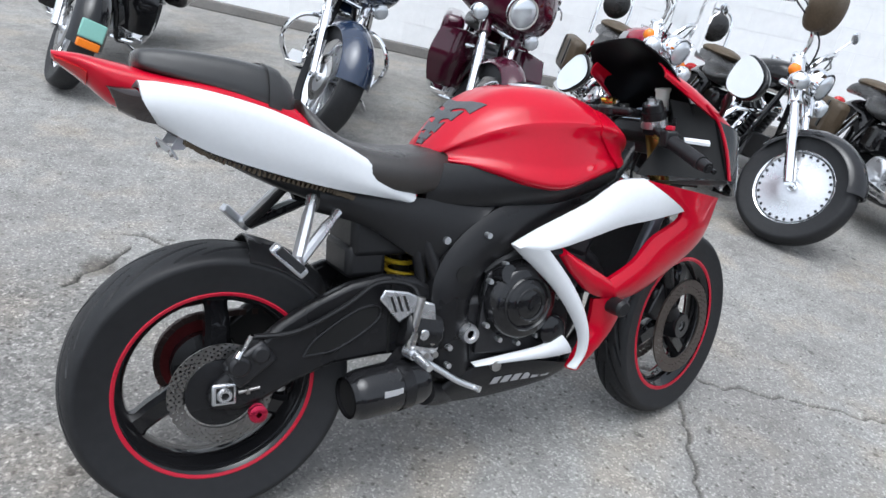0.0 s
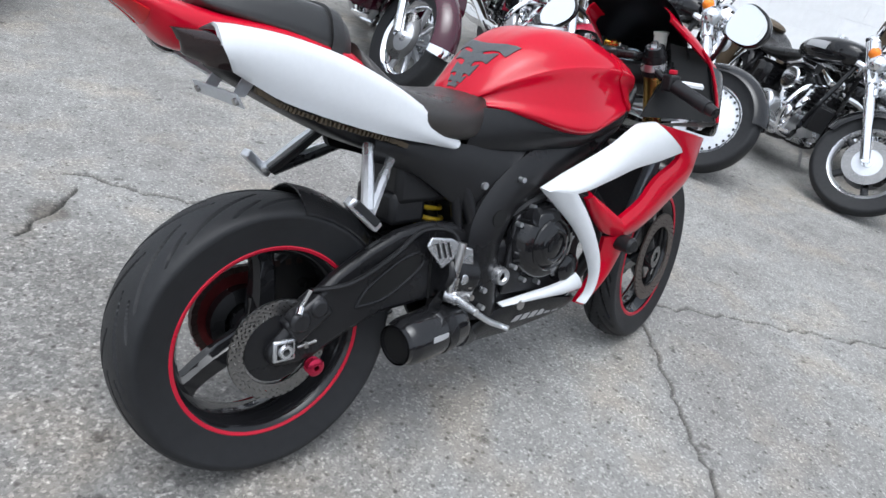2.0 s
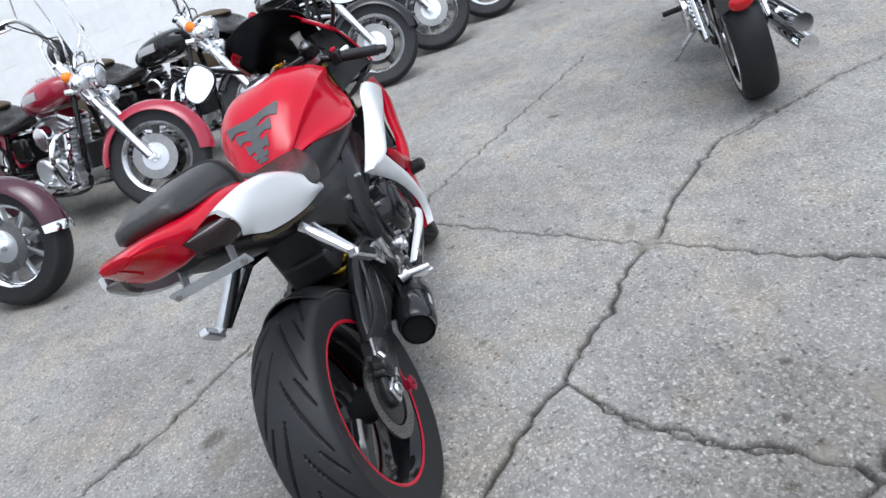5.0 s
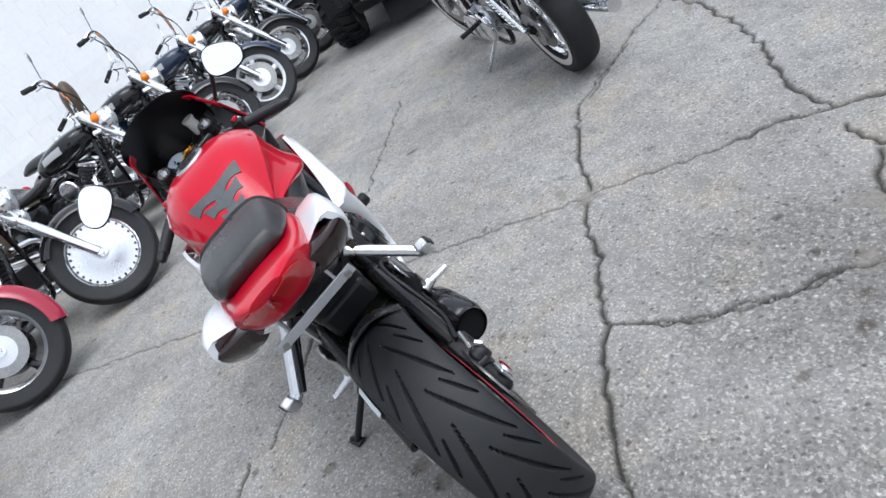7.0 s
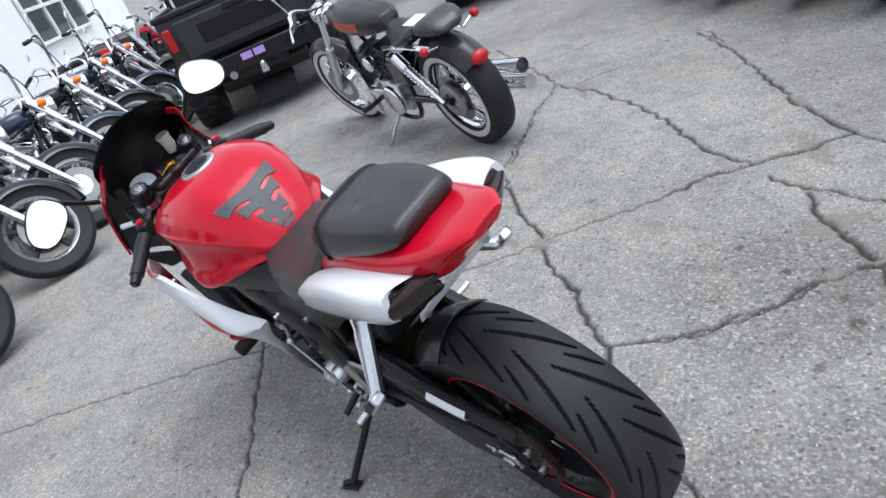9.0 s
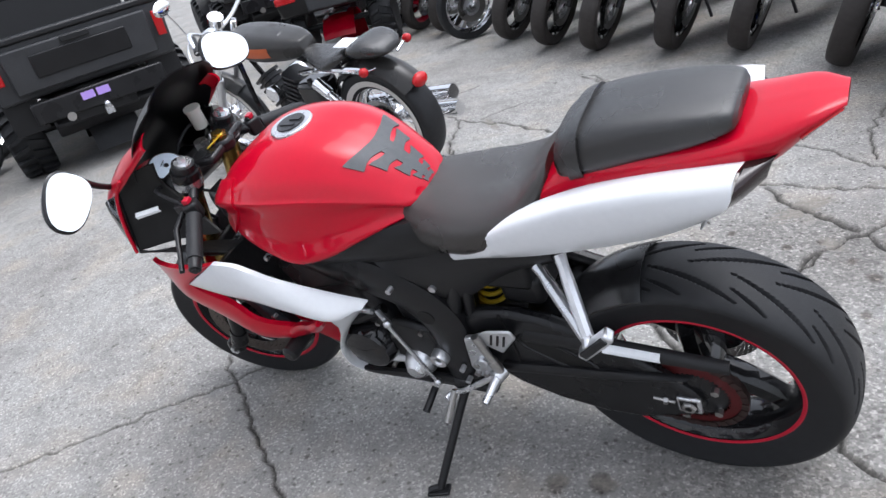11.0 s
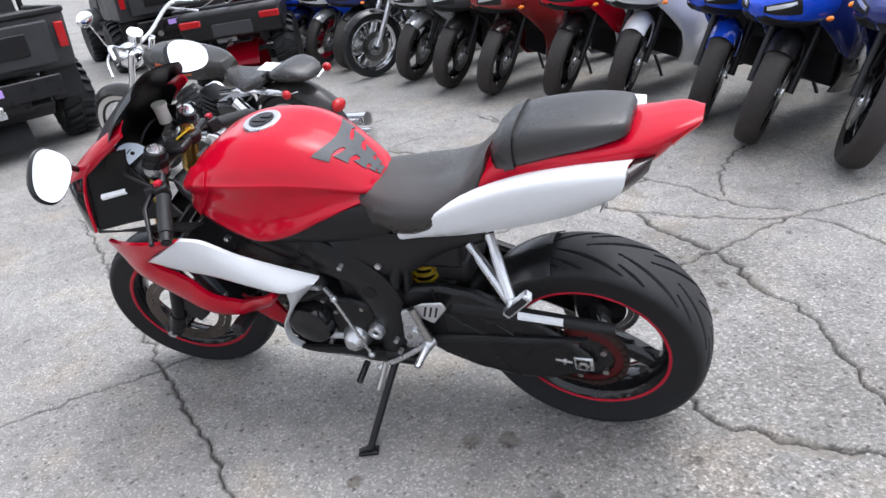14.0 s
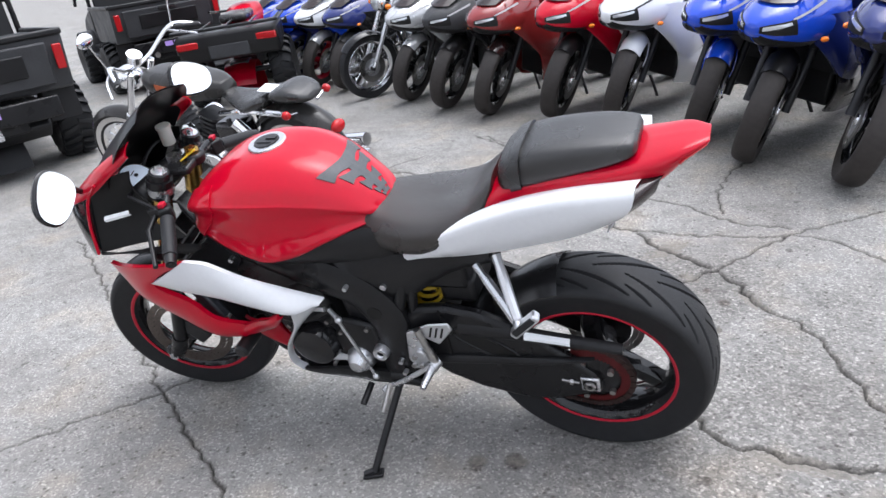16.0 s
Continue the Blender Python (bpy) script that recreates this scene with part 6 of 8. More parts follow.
def cruiser(label, front, heading, steer, lean, paint, wheel="five", front_R=0.325, front_half=0.055, fender_arc=(8, 172), touring="", bars="low", tank_paint=None,
            rim=0.225, fork=CHROME, headlamp=0.085, group="cruisers parked along the wall", wb=1.62, rim_mat=None, spoke_mat=None, spots=False, bag="", plate=False, screen=False, leather=False, backrest=False):
    rad_h = radians(heading)
    origin = Vector((front[0], front[1], 0)) - Vector((math.cos(rad_h), math.sin(rad_h), 0)) * wb
    t = thing("cruiser_motorcycle", label, "motorcycle", group, m=Matrix.Translation(origin) @ pose(0, 0, 0, 0, 0, heading) @ pose(0, 0, 0.006, -lean, 0, 0))
    tank_paint = tank_paint or paint
    FAx, RAx = Vector((wb, 0, front_R)), Vector((0, 0, 0.32))
    head = Vector((wb - 0.42, 0, 0.86))
    axis = (Vector((wb - 0.10, 0, 0.30)) - head).normalized()
    SM = Matrix.Translation(head) @ Matrix.Rotation(radians(steer), 4, -axis) @ Matrix.Translation(-head)
    def st(ob):
        ob.matrix_basis = SM @ ob.matrix_basis
        return ob
    wheel_of(t, "front_wheel", FAx, front_R, front_half, rim, wheel, SM, rim_mat=rim_mat, spoke_mat=spoke_mat, two_discs=bool(touring) or wheel in ("five", "laced"))
    wheel_of(t, "rear_wheel", RAx, 0.32, 0.075, 0.21, "five" if wheel in ("multi", "five") else wheel if wheel != "laced" else "laced", spoke_mat=spoke_mat)
    fender(t, "front_fender", FAx, front_R + 0.035, front_half + 0.030, *fender_arc, paint, 0.07, steer_m=SM)
    fender(t, "rear_fender", RAx, 0.375, 0.105, 10, 185, tank_paint, 0.07)
    for s in (-1, 1):
        top, low = head + Vector((-0.045, s * 0.115, 0.06)), FAx + Vector((-0.012, s * 0.105, 0.0))
        mid = low + (top - low) * 0.52
        st(part("fork_tube", rod(mid, top, 0.024, seg=14), CHROME, t))
        st(part("fork_leg", join(rod(low, mid, 0.031, seg=14), rod(low + Vector((0, s * 0.02, 0)), low - Vector((0, s * 0.03, 0)), 0.022)), fork, t, "polished fork leg"))
        st(part("fork_shroud", rod(mid + (top - mid) * 0.25, top, 0.038, 0.042, 16), CHROME if touring != "maroon" else paint, t))
        st(part("turn_signal", ball(head + Vector((0.035, s * 0.21, -0.02)), (0.035, 0.035, 0.035), 14, 8), AMBER, t, "amber turn signal"))
        st(part("signal_arm", rod(head + Vector((0.0, s * 0.09, -0.01)), head + Vector((0.015, s * 0.20, -0.02)), 0.009), CHROME, t))
    if wheel != "disc":
        st(part("front_caliper", box(FAx + Vector((-0.11, 0.09, 0.09)), (0.06, 0.05, 0.11), pose(0, 0, 0, 0, 35, 0)), CHROME if touring else DARK_METAL, t, bevel=0.01))
    st(part("triple_clamp", join(box(head + Vector((-0.045, 0, 0.07)), (0.07, 0.30, 0.03)), box(head + Vector((0.0, 0, -0.09)), (0.07, 0.29, 0.035))), CHROME, t, bevel=0.01))
    hl = head + Vector((0.075, 0, 0.015))
    if touring:
        # fork-mounted fairing with a large lamp
        F = Loft([-0.10, -0.02, 0.06, 0.12, 0.15], [
            [(0, 0.30), (0.12, 0.29), (0.25, 0.22), (0.34, 0.06), (0.30, -0.10), (0.14, -0.16), (0, -0.17)], [(0, 0.31), (0.12, 0.30), (0.24, 0.22), (0.33, 0.05), (0.28, -0.10), (0.13, -0.15), (0, -0.16)],
            [(0, 0.26), (0.11, 0.25), (0.20, 0.17), (0.27, 0.03), (0.22, -0.09), (0.11, -0.13), (0, -0.14)], [(0, 0.17), (0.09, 0.16), (0.15, 0.10), (0.18, 0.01), (0.15, -0.07), (0.08, -0.10), (0, -0.11)],
            [(0, 0.10), (0.05, 0.09), (0.09, 0.05), (0.10, 0.0), (0.08, -0.05), (0.04, -0.07), (0, -0.08)]], 20, 16)
        fo = part("batwing_fairing", F.body(), paint, t, "painted fork-mounted fairing", edge=70)
        fo.matrix_basis = SM @ Matrix.Translation(head + Vector((0.02, 0, 0.06)))
        ws = part("windshield", ribbon([(-0.02, -0.23, 0.22), (0.02, -0.1, 0.29), (0.02, 0.1, 0.29), (-0.02, 0.23, 0.22)], [(-0.10, -0.19, 0.40), (-0.08, -0.08, 0.46), (-0.08, 0.08, 0.46), (-0.10, 0.19, 0.40)], 16, 6, 0, 0.004), SMOKED, t, "smoked windshield")
        ws.matrix_basis = SM @ Matrix.Translation(head + Vector((0.02, 0, 0.06)))
        hl = head + Vector((0.16, 0, 0.06))
        headlamp = 0.10
    lamp = st(part("head_lamp", join(ball(hl, (0.085 if not touring else 0.05, headlamp, headlamp), 24, 14)), CHROME, t, "chrome headlamp"))
    front_c = hl + Vector((0.055 if not touring else 0.032, 0, 0))
    part("lamp_lens", ball(front_c, (0.035, headlamp * 0.86, headlamp * 0.86), 20, 12), CLEAR, lamp)
    part("lamp_ring", lathe([(headlamp * 0.84, -0.012), (headlamp * 0.95, -0.012), (headlamp * 0.95, 0.012), (headlamp * 0.84, 0.012)], 32, closed=True), CHROME, lamp)
    lamp.children[-1].matrix_basis = Matrix.Translation(front_c) @ pose(0, 0, 0, 0, 0, -90)
    if spots or touring:
        for s in (-1, 1):
            c = head + Vector((0.09, s * 0.20, -0.06))
            sp_ = st(part("spot_lamp", ball(c, (0.055, 0.055, 0.055), 18, 10), CHROME, t, "chrome passing lamp"))
            part("spot_lens", ball(c + Vector((0.035, 0, 0)), (0.024, 0.046, 0.046), 16, 8), CLEAR, sp_)
        st(part("lamp_bar", tube([head + Vector((0.05, -0.22, -0.08)), head + Vector((0.10, -0.1, -0.10)), head + Vector((0.10, 0.1, -0.10)), head + Vector((0.05, 0.22, -0.08))], 0.012, 14), CHROME, t))
    # handlebars
    rise = {"low": 0.16, "ape": 0.32, "mid": 0.22}[bars]
    h0 = head + Vector((-0.06, 0, 0.08))
    st(part("handlebar", tube([h0 + Vector((-0.18, -0.43, rise * 0.72)), h0 + Vector((-0.06, -0.34, rise)), h0 + Vector((0.0, -0.14, rise * 0.55)), h0 + Vector((0, -0.07, 0)), h0 + Vector((0, 0.07, 0)), h0 + Vector((0.0, 0.14, rise * 0.55)), h0 + Vector((-0.06, 0.34, rise)), h0 + Vector((-0.18, 0.43, rise * 0.72))], 0.0135, 40), CHROME, t, "chrome handlebar"))
    for s in (-1, 1):
        g = h0 + Vector((-0.12, s * 0.385, rise * 0.86))
        st(part("grip", rod(g, h0 + Vector((-0.20, s * 0.45, rise * 0.70)), 0.018, seg=12), RUBBER, t))
        st(part("lever", tube([g + Vector((0.02, -s * 0.03, 0.0)), g + Vector((0.05, s * 0.03, -0.03)), g + Vector((0.0, s * 0.09, -0.07))], 0.006, 8), CHROME, t))
        c = h0 + Vector((-0.06, s * 0.40, rise + 0.15))
        mr = st(part("mirror", join(rod(h0 + Vector((-0.07, s * 0.33, rise)), c, 0.005), ball(c, (0.012, 0.055, 0.035), 16, 10)), CHROME, t, "chrome mirror"))
        part("mirror_glass", ball(c + Vector((-0.008, 0, 0)), (0.006, 0.048, 0.029), 14, 8), MIRROR, mr)
        st(part("brake_line", tube([g + Vector((0.02, 0, 0)), h0 + Vector((0.06, s * 0.12, 0.10)), head + Vector((0.02, s * 0.06, -0.12))], 0.005, 14), BLACK_PLASTIC, t))
    # tank, seat, frame, engine
    T = Loft([0.62, 0.68, 0.80, 0.95, 1.08, wb - 0.46], [
        [(0, 0.80), (0.03, 0.80), (0.06, 0.785), (0.07, 0.76), (0.05, 0.73), (0, 0.72)], [(0, 0.84), (0.06, 0.835), (0.11, 0.81), (0.125, 0.765), (0.09, 0.715), (0, 0.71)],
        [(0, 0.885), (0.08, 0.88), (0.145, 0.85), (0.165, 0.785), (0.12, 0.715), (0, 0.71)], [(0, 0.915), (0.09, 0.91), (0.155, 0.875), (0.172, 0.80), (0.13, 0.735), (0, 0.73)],
        [(0, 0.92), (0.07, 0.915), (0.125, 0.885), (0.14, 0.82), (0.10, 0.765), (0, 0.76)], [(0, 0.89), (0.03, 0.888), (0.06, 0.87), (0.07, 0.84), (0.05, 0.80), (0, 0.79)]], 30, 18)
    part("fuel_tank", T.body(), tank_paint, t, "glossy painted fuel tank", edge=70)
    part("tank_console", T.patch(0.15, 0.85, 0, 0.12, 1, 14, 4, 0.006, 0.008), CHROME, t)
    for s in (-1, 1):
        part("tank_cap", rod((0.93, s * 0.07, 0.905), (0.93, s * 0.07, 0.925), 0.03, seg=18), CHROME, t)
        part("tank_badge", T.patch(0.35, 0.62, 0.45, 0.58, s, 6, 4, 0.003, 0.003), LIGHT_GREY, t)
    S = Loft([-0.18, -0.08, 0.10, 0.22, 0.30, 0.45, 0.62, 0.70], [
        [(0, 0.76), (0.06, 0.755), (0.09, 0.735), (0.09, 0.71), (0.05, 0.70), (0, 0.70)], [(0, 0.80), (0.08, 0.795), (0.125, 0.77), (0.13, 0.73), (0.08, 0.71), (0, 0.71)],
        [(0, 0.81), (0.09, 0.805), (0.14, 0.78), (0.145, 0.73), (0.09, 0.70), (0, 0.70)], [(0, 0.78), (0.10, 0.775), (0.15, 0.75), (0.155, 0.70), (0.09, 0.67), (0, 0.67)],
        [(0, 0.72), (0.12, 0.718), (0.18, 0.70), (0.19, 0.66), (0.10, 0.63), (0, 0.63)], [(0, 0.70), (0.12, 0.698), (0.18, 0.68), (0.185, 0.64), (0.10, 0.62), (0, 0.62)],
        [(0, 0.74), (0.08, 0.735), (0.12, 0.72), (0.125, 0.68), (0.07, 0.66), (0, 0.66)], [(0, 0.77), (0.04, 0.765), (0.06, 0.75), (0.065, 0.72), (0.04, 0.70), (0, 0.70)]], 36, 18)
    part("seat", S.body(), VINYL, t, "black stitched cruiser seat", edge=70)
    for s in (-1, 1):
        part("frame_tube", tube([head + Vector((-0.06, s * 0.03, -0.05)), (wb - 0.52, s * 0.10, 0.42), (wb - 0.60, s * 0.12, 0.20), (0.45, s * 0.13, 0.18), (0.25, s * 0.13, 0.32), (0.35, s * 0.12, 0.62)], 0.017, 30), BLACK_GLOSS, t)
        part("rear_shock", rod((0.02, s * 0.14, 0.32), (0.18, s * 0.13, 0.60), 0.025), CHROME, t)
        part("footboard", join(box((1.0, s * 0.24, 0.27), (0.26, 0.10, 0.025), pose(0, 0, 0, 0, 4, 0)), rod((0.98, s * 0.12, 0.25), (0.98, s * 0.24, 0.25), 0.012)), CHROME, t, bevel=0.008)
        part("swingarm", rod((0.0, s * 0.10, 0.32), (0.48, s * 0.11, 0.33), 0.024), BLACK_GLOSS, t)
        part("crash_bar", tube([(wb - 0.55, s * 0.06, 0.60), (wb - 0.50, s * 0.25, 0.57), (wb - 0.48, s * 0.34, 0.42), (wb - 0.52, s * 0.26, 0.25), (wb - 0.58, s * 0.08, 0.22)], 0.016, 26), CHROME, t, "chrome engine guard")
        part("muffler", tube([(0.75, s * 0.10 - 0.12, 0.26), (0.55, -0.19, 0.25 - 0.02 * s), (0.0, -0.20, 0.26 + 0.05 * s), (-0.25, -0.20, 0.27 + 0.06 * s)], [0.025, 0.03, 0.042, 0.045], 14, 14), CHROME, t, "chrome muffler")
    part("crankcase", join(box((0.78, 0, 0.30), (0.42, 0.24, 0.22)), rod((0.90, -0.16, 0.30), (0.90, 0.17, 0.30), 0.12, seg=24), rod((0.66, -0.15, 0.33), (0.66, 0.17, 0.33), 0.10, seg=24)), ALLOY, t, "polished engine case", bevel=0.02)
    part("primary_cover", join(rod((0.92, 0.16, 0.30), (0.92, 0.20, 0.30), 0.115, seg=28), rod((0.62, 0.16, 0.31), (0.62, 0.20, 0.31), 0.125, seg=28), box((0.77, 0.175, 0.305), (0.30, 0.045, 0.22))), CHROME, t, "chrome primary cover", bevel=0.012)
    fins(t, (0.86, 0, 0.38), (0.98, 0, 0.64), 0.155, 9, DARK_METAL if paint is BLACK_GLOSS else ALLOY)
    fins(t, (0.76, 0, 0.38), (0.66, 0, 0.64), 0.155, 9, DARK_METAL if paint is BLACK_GLOSS else ALLOY)
    part("rocker_box", box((0.995, 0, 0.665), (0.15, 0.14, 0.05), pose(0, 0, 0, 0, 24, 0)), CHROME, t, bevel=0.015)
    part("rocker_box", box((0.645, 0, 0.665), (0.15, 0.14, 0.05), pose(0, 0, 0, 0, -22, 0)), CHROME, t, bevel=0.015)
    part("air_cleaner", join(rod((0.81, -0.10, 0.56), (0.81, -0.17, 0.56), 0.085, 0.078, 28)), CHROME, t, "round chrome air cleaner", bevel=0.01)
    part("horn_cover", join(rod((0.81, 0.09, 0.56), (0.81, 0.14, 0.56), 0.055, 0.05, 20)), CHROME, t, bevel=0.008)
    for y in (-0.10, -0.13):
        part("exhaust_pipe", tube([(0.98 if y < -0.12 else 0.70, -0.08, 0.58), (1.05 if y < -0.12 else 0.80, y - 0.03, 0.46), (0.98, y - 0.05, 0.27), (0.75, y - 0.06, 0.25)], 0.022, 18), CHROME, t)
    part("downtube_cooler", box((wb - 0.53, 0, 0.40), (0.05, 0.15, 0.16)), DARK_METAL, t, bevel=0.008)
    part("side_stand", tube([(0.95, 0.14, 0.18), (0.90, 0.24, 0.10), (0.88, 0.30, 0.02 + 0.30 * math.tan(radians(lean)) * 0)], 0.012, 8), CHROME, t)
    part("oil_tank", box((0.42, 0, 0.50), (0.20, 0.26, 0.20)), BLACK_GLOSS, t, bevel=0.04)
    part("tail_lamp", ball((-0.34, 0, 0.60), (0.04, 0.06, 0.05), 14, 8), TAIL_RED, t)
    if touring and touring != "shark":
        for s in (-1, 1):
            part("saddlebag", join(box((0.0, s * 0.26, 0.50), (0.52, 0.17, 0.28))), paint, t, "painted hard saddlebag", bevel=0.05)
            part("leg_shield", shell([(wb - 0.60, 0.12, 0.66), (wb - 0.50, 0.22, 0.68), (wb - 0.46, 0.34, 0.66)], [(wb - 0.56, 0.12, 0.50), (wb - 0.44, 0.24, 0.50), (wb - 0.42, 0.37, 0.50)], [(wb - 0.60, 0.12, 0.30), (wb - 0.50, 0.24, 0.30), (wb - 0.47, 0.33, 0.32)], s, 10, 9, 0.03), paint, t, "painted leg shield")
        part("tour_trunk", box((-0.25, 0, 0.95), (0.40, 0.46, 0.24)), paint, t, bevel=0.06) if touring == "full" or touring == "maroon" else None
        tr = part("fender_trim", arc_guard(front_R + 0.047, front_half + 0.040, radians(8), radians(16), 0.075, 6, 0.004), CHROME, t) if touring == "maroon" else None
        if tr:
            tr.matrix_basis = SM @ Matrix.Translation(FAx)
    if screen:
        st(part("windshield", ribbon([head + Vector((0.10, -0.20, 0.10)), head + Vector((0.13, -0.08, 0.10)), head + Vector((0.13, 0.08, 0.10)), head + Vector((0.10, 0.20, 0.10))],
                                     [head + Vector((-0.08, -0.22, 0.46)), head + Vector((-0.05, -0.09, 0.55)), head + Vector((-0.05, 0.09, 0.55)), head + Vector((-0.08, 0.22, 0.46))], 16, 6, 0, 0.004), CLEAR_SCREEN, t, "clear windshield"))
        for s in (-1, 1):
            st(part("windshield_strut", tube([head + Vector((0.02, s * 0.13, 0.02)), head + Vector((0.04, s * 0.19, 0.16)), head + Vector((0.0, s * 0.205, 0.32))], 0.007, 10), CHROME, t))
    if leather:
        for s in (-1, 1):
            bagp = part("saddlebag", box((-0.02, s * 0.25, 0.50), (0.42, 0.13, 0.27)), BROWN_VINYL, t, "brown leather saddlebag", bevel=0.045)
            for x in (-0.12, 0.08):
                part("bag_strap", box((x, s * 0.318, 0.52), (0.03, 0.008, 0.20)), BLACK_PLASTIC, bagp, bevel=0.003)
        # the pad's brown paints in a warm reflection on dark vinyl
        part("seat_pad", ball((0.04, 0, 0.805), (0.20, 0.135, 0.045), 20, 12), BROWN_VINYL, t, "passenger pad, brown for its warm reflection")
    if backrest:
        part("sissy_bar", tube([(-0.22, -0.13, 0.68), (-0.30, -0.12, 1.02), (-0.31, 0.0, 1.08), (-0.30, 0.12, 1.02), (-0.22, 0.13, 0.68)], 0.011, 24), CHROME, t, "chrome sissy bar")
        part("backrest_pad", ball((-0.27, 0, 0.95), (0.035, 0.11, 0.11), 18, 12), VINYL, t, "black backrest pad")
    if plate:
        st(part("fender_plate", box(FAx + Vector((0.350, 0, 0.150)), (0.020, 0.13, 0.10), pose(0, 0, 0, 0, -24, 0)), TEAL, t, "pale green plate", bevel=0.008))
        st(part("fender_lamp", box(FAx + Vector((0.372, 0, 0.075)), (0.022, 0.12, 0.045), pose(0, 0, 0, 0, -12, 0)), AMBER, t, "amber lens", bevel=0.008))
    if bag:
        roll = ball((0, 0, 0), (0.085, 0.15, 0.115) if bag == "side" else (0.06, 0.10, 0.13), 24, 16)
        for v in roll.verts:
            v.co += Vector((0, 0, 0.012 * math.sin(40 * v.co.y) + 0.02 * math.copysign(min(1, abs(v.co.z) * 9), v.co.z)))
            v.co += head + (Vector((-0.06, -0.20, 0.33)) if bag == "side" else Vector((-0.05, 0.0, 0.24)))
        st(part("handlebar_roll", roll, BROWN_VINYL, t, "worn brown leather roll"))
    return t


HEAD_C = math.degrees(math.atan2(-0.80, -0.42))
cruiser("black touring motorcycle with a green and amber fender plate", (-0.20, 3.40), HEAD_C + 6, 28, 8, BLACK_GLOSS, "nine", touring="full", front_half=0.065, plate=True)
cruiser("navy blue bagger with a many-spoked front wheel", (1.08, 2.68), HEAD_C + 2, 26, 8, NAVY, "multi", touring="shark", front_half=0.075, front_R=0.34, rim=0.245, spoke_mat=ALLOY, fender_arc=(20, 165))
cruiser("maroon touring motorcycle with round chrome lamps", (1.87, 2.23), HEAD_C - 2, 26, 8, MAROON, "nine", touring="maroon", front_half=0.065, fender_arc=(8, 178))
cruiser("dark red cruiser with chrome fork and silver rims", (2.74, 1.72), HEAD_C, 37, 8, DEEP_RED, "five", spots=True, bars="mid", rim_mat=ALLOY, spoke_mat=BLACK_GLOSS, fender_arc=(2, 185), leather=True, screen=True, backrest=True)
cruiser("black cruiser with a solid polished front wheel", (3.30, 1.10), HEAD_C + 2, 37, 8, BLACK_GLOSS, "disc", front_half=0.072, spots=True, bars="mid", rim=0.22, fender_arc=(25, 160), bag="side", leather=True, backrest=True)
cruiser("black cruiser with silver cast wheels", (4.12, 0.40), HEAD_C, 36, 8, BLACK_GLOSS, "five", bars="mid", rim_mat=ALLOY, spoke_mat=BLACK_GLOSS, fender_arc=(15, 170), bag="middle", spots=True, leather=True)
cruiser("black cruiser with laced chrome wheels", (4.78, -0.04), HEAD_C, 34, 8, BLACK_GLOSS, "laced", bars="ape", fender_arc=(20, 165))
cruiser("dark blue cruiser with white five-spoke wheels", (5.42, -0.55), HEAD_C, 34, 8, NAVY, "five", bars="mid", rim_mat=WHITE, spoke_mat=WHITE, fender_arc=(30, 150))
cruiser("black cruiser with wire wheels and tall bars", (6.10, -1.02), HEAD_C, 34, 8, BLACK_GLOSS, "laced", bars="ape", fender_arc=(25, 155))
cruiser("blue cruiser with wire wheels and chrome fork", (6.75, -1.48), HEAD_C, 34, 8, NAVY, "laced", bars="mid", fender_arc=(20, 160))
cruiser("black cruiser with chrome trim at the end of the row", (7.40, -1.95), HEAD_C, 34, 8, BLACK_GLOSS, "nine", bars="ape", fender_arc=(20, 160))

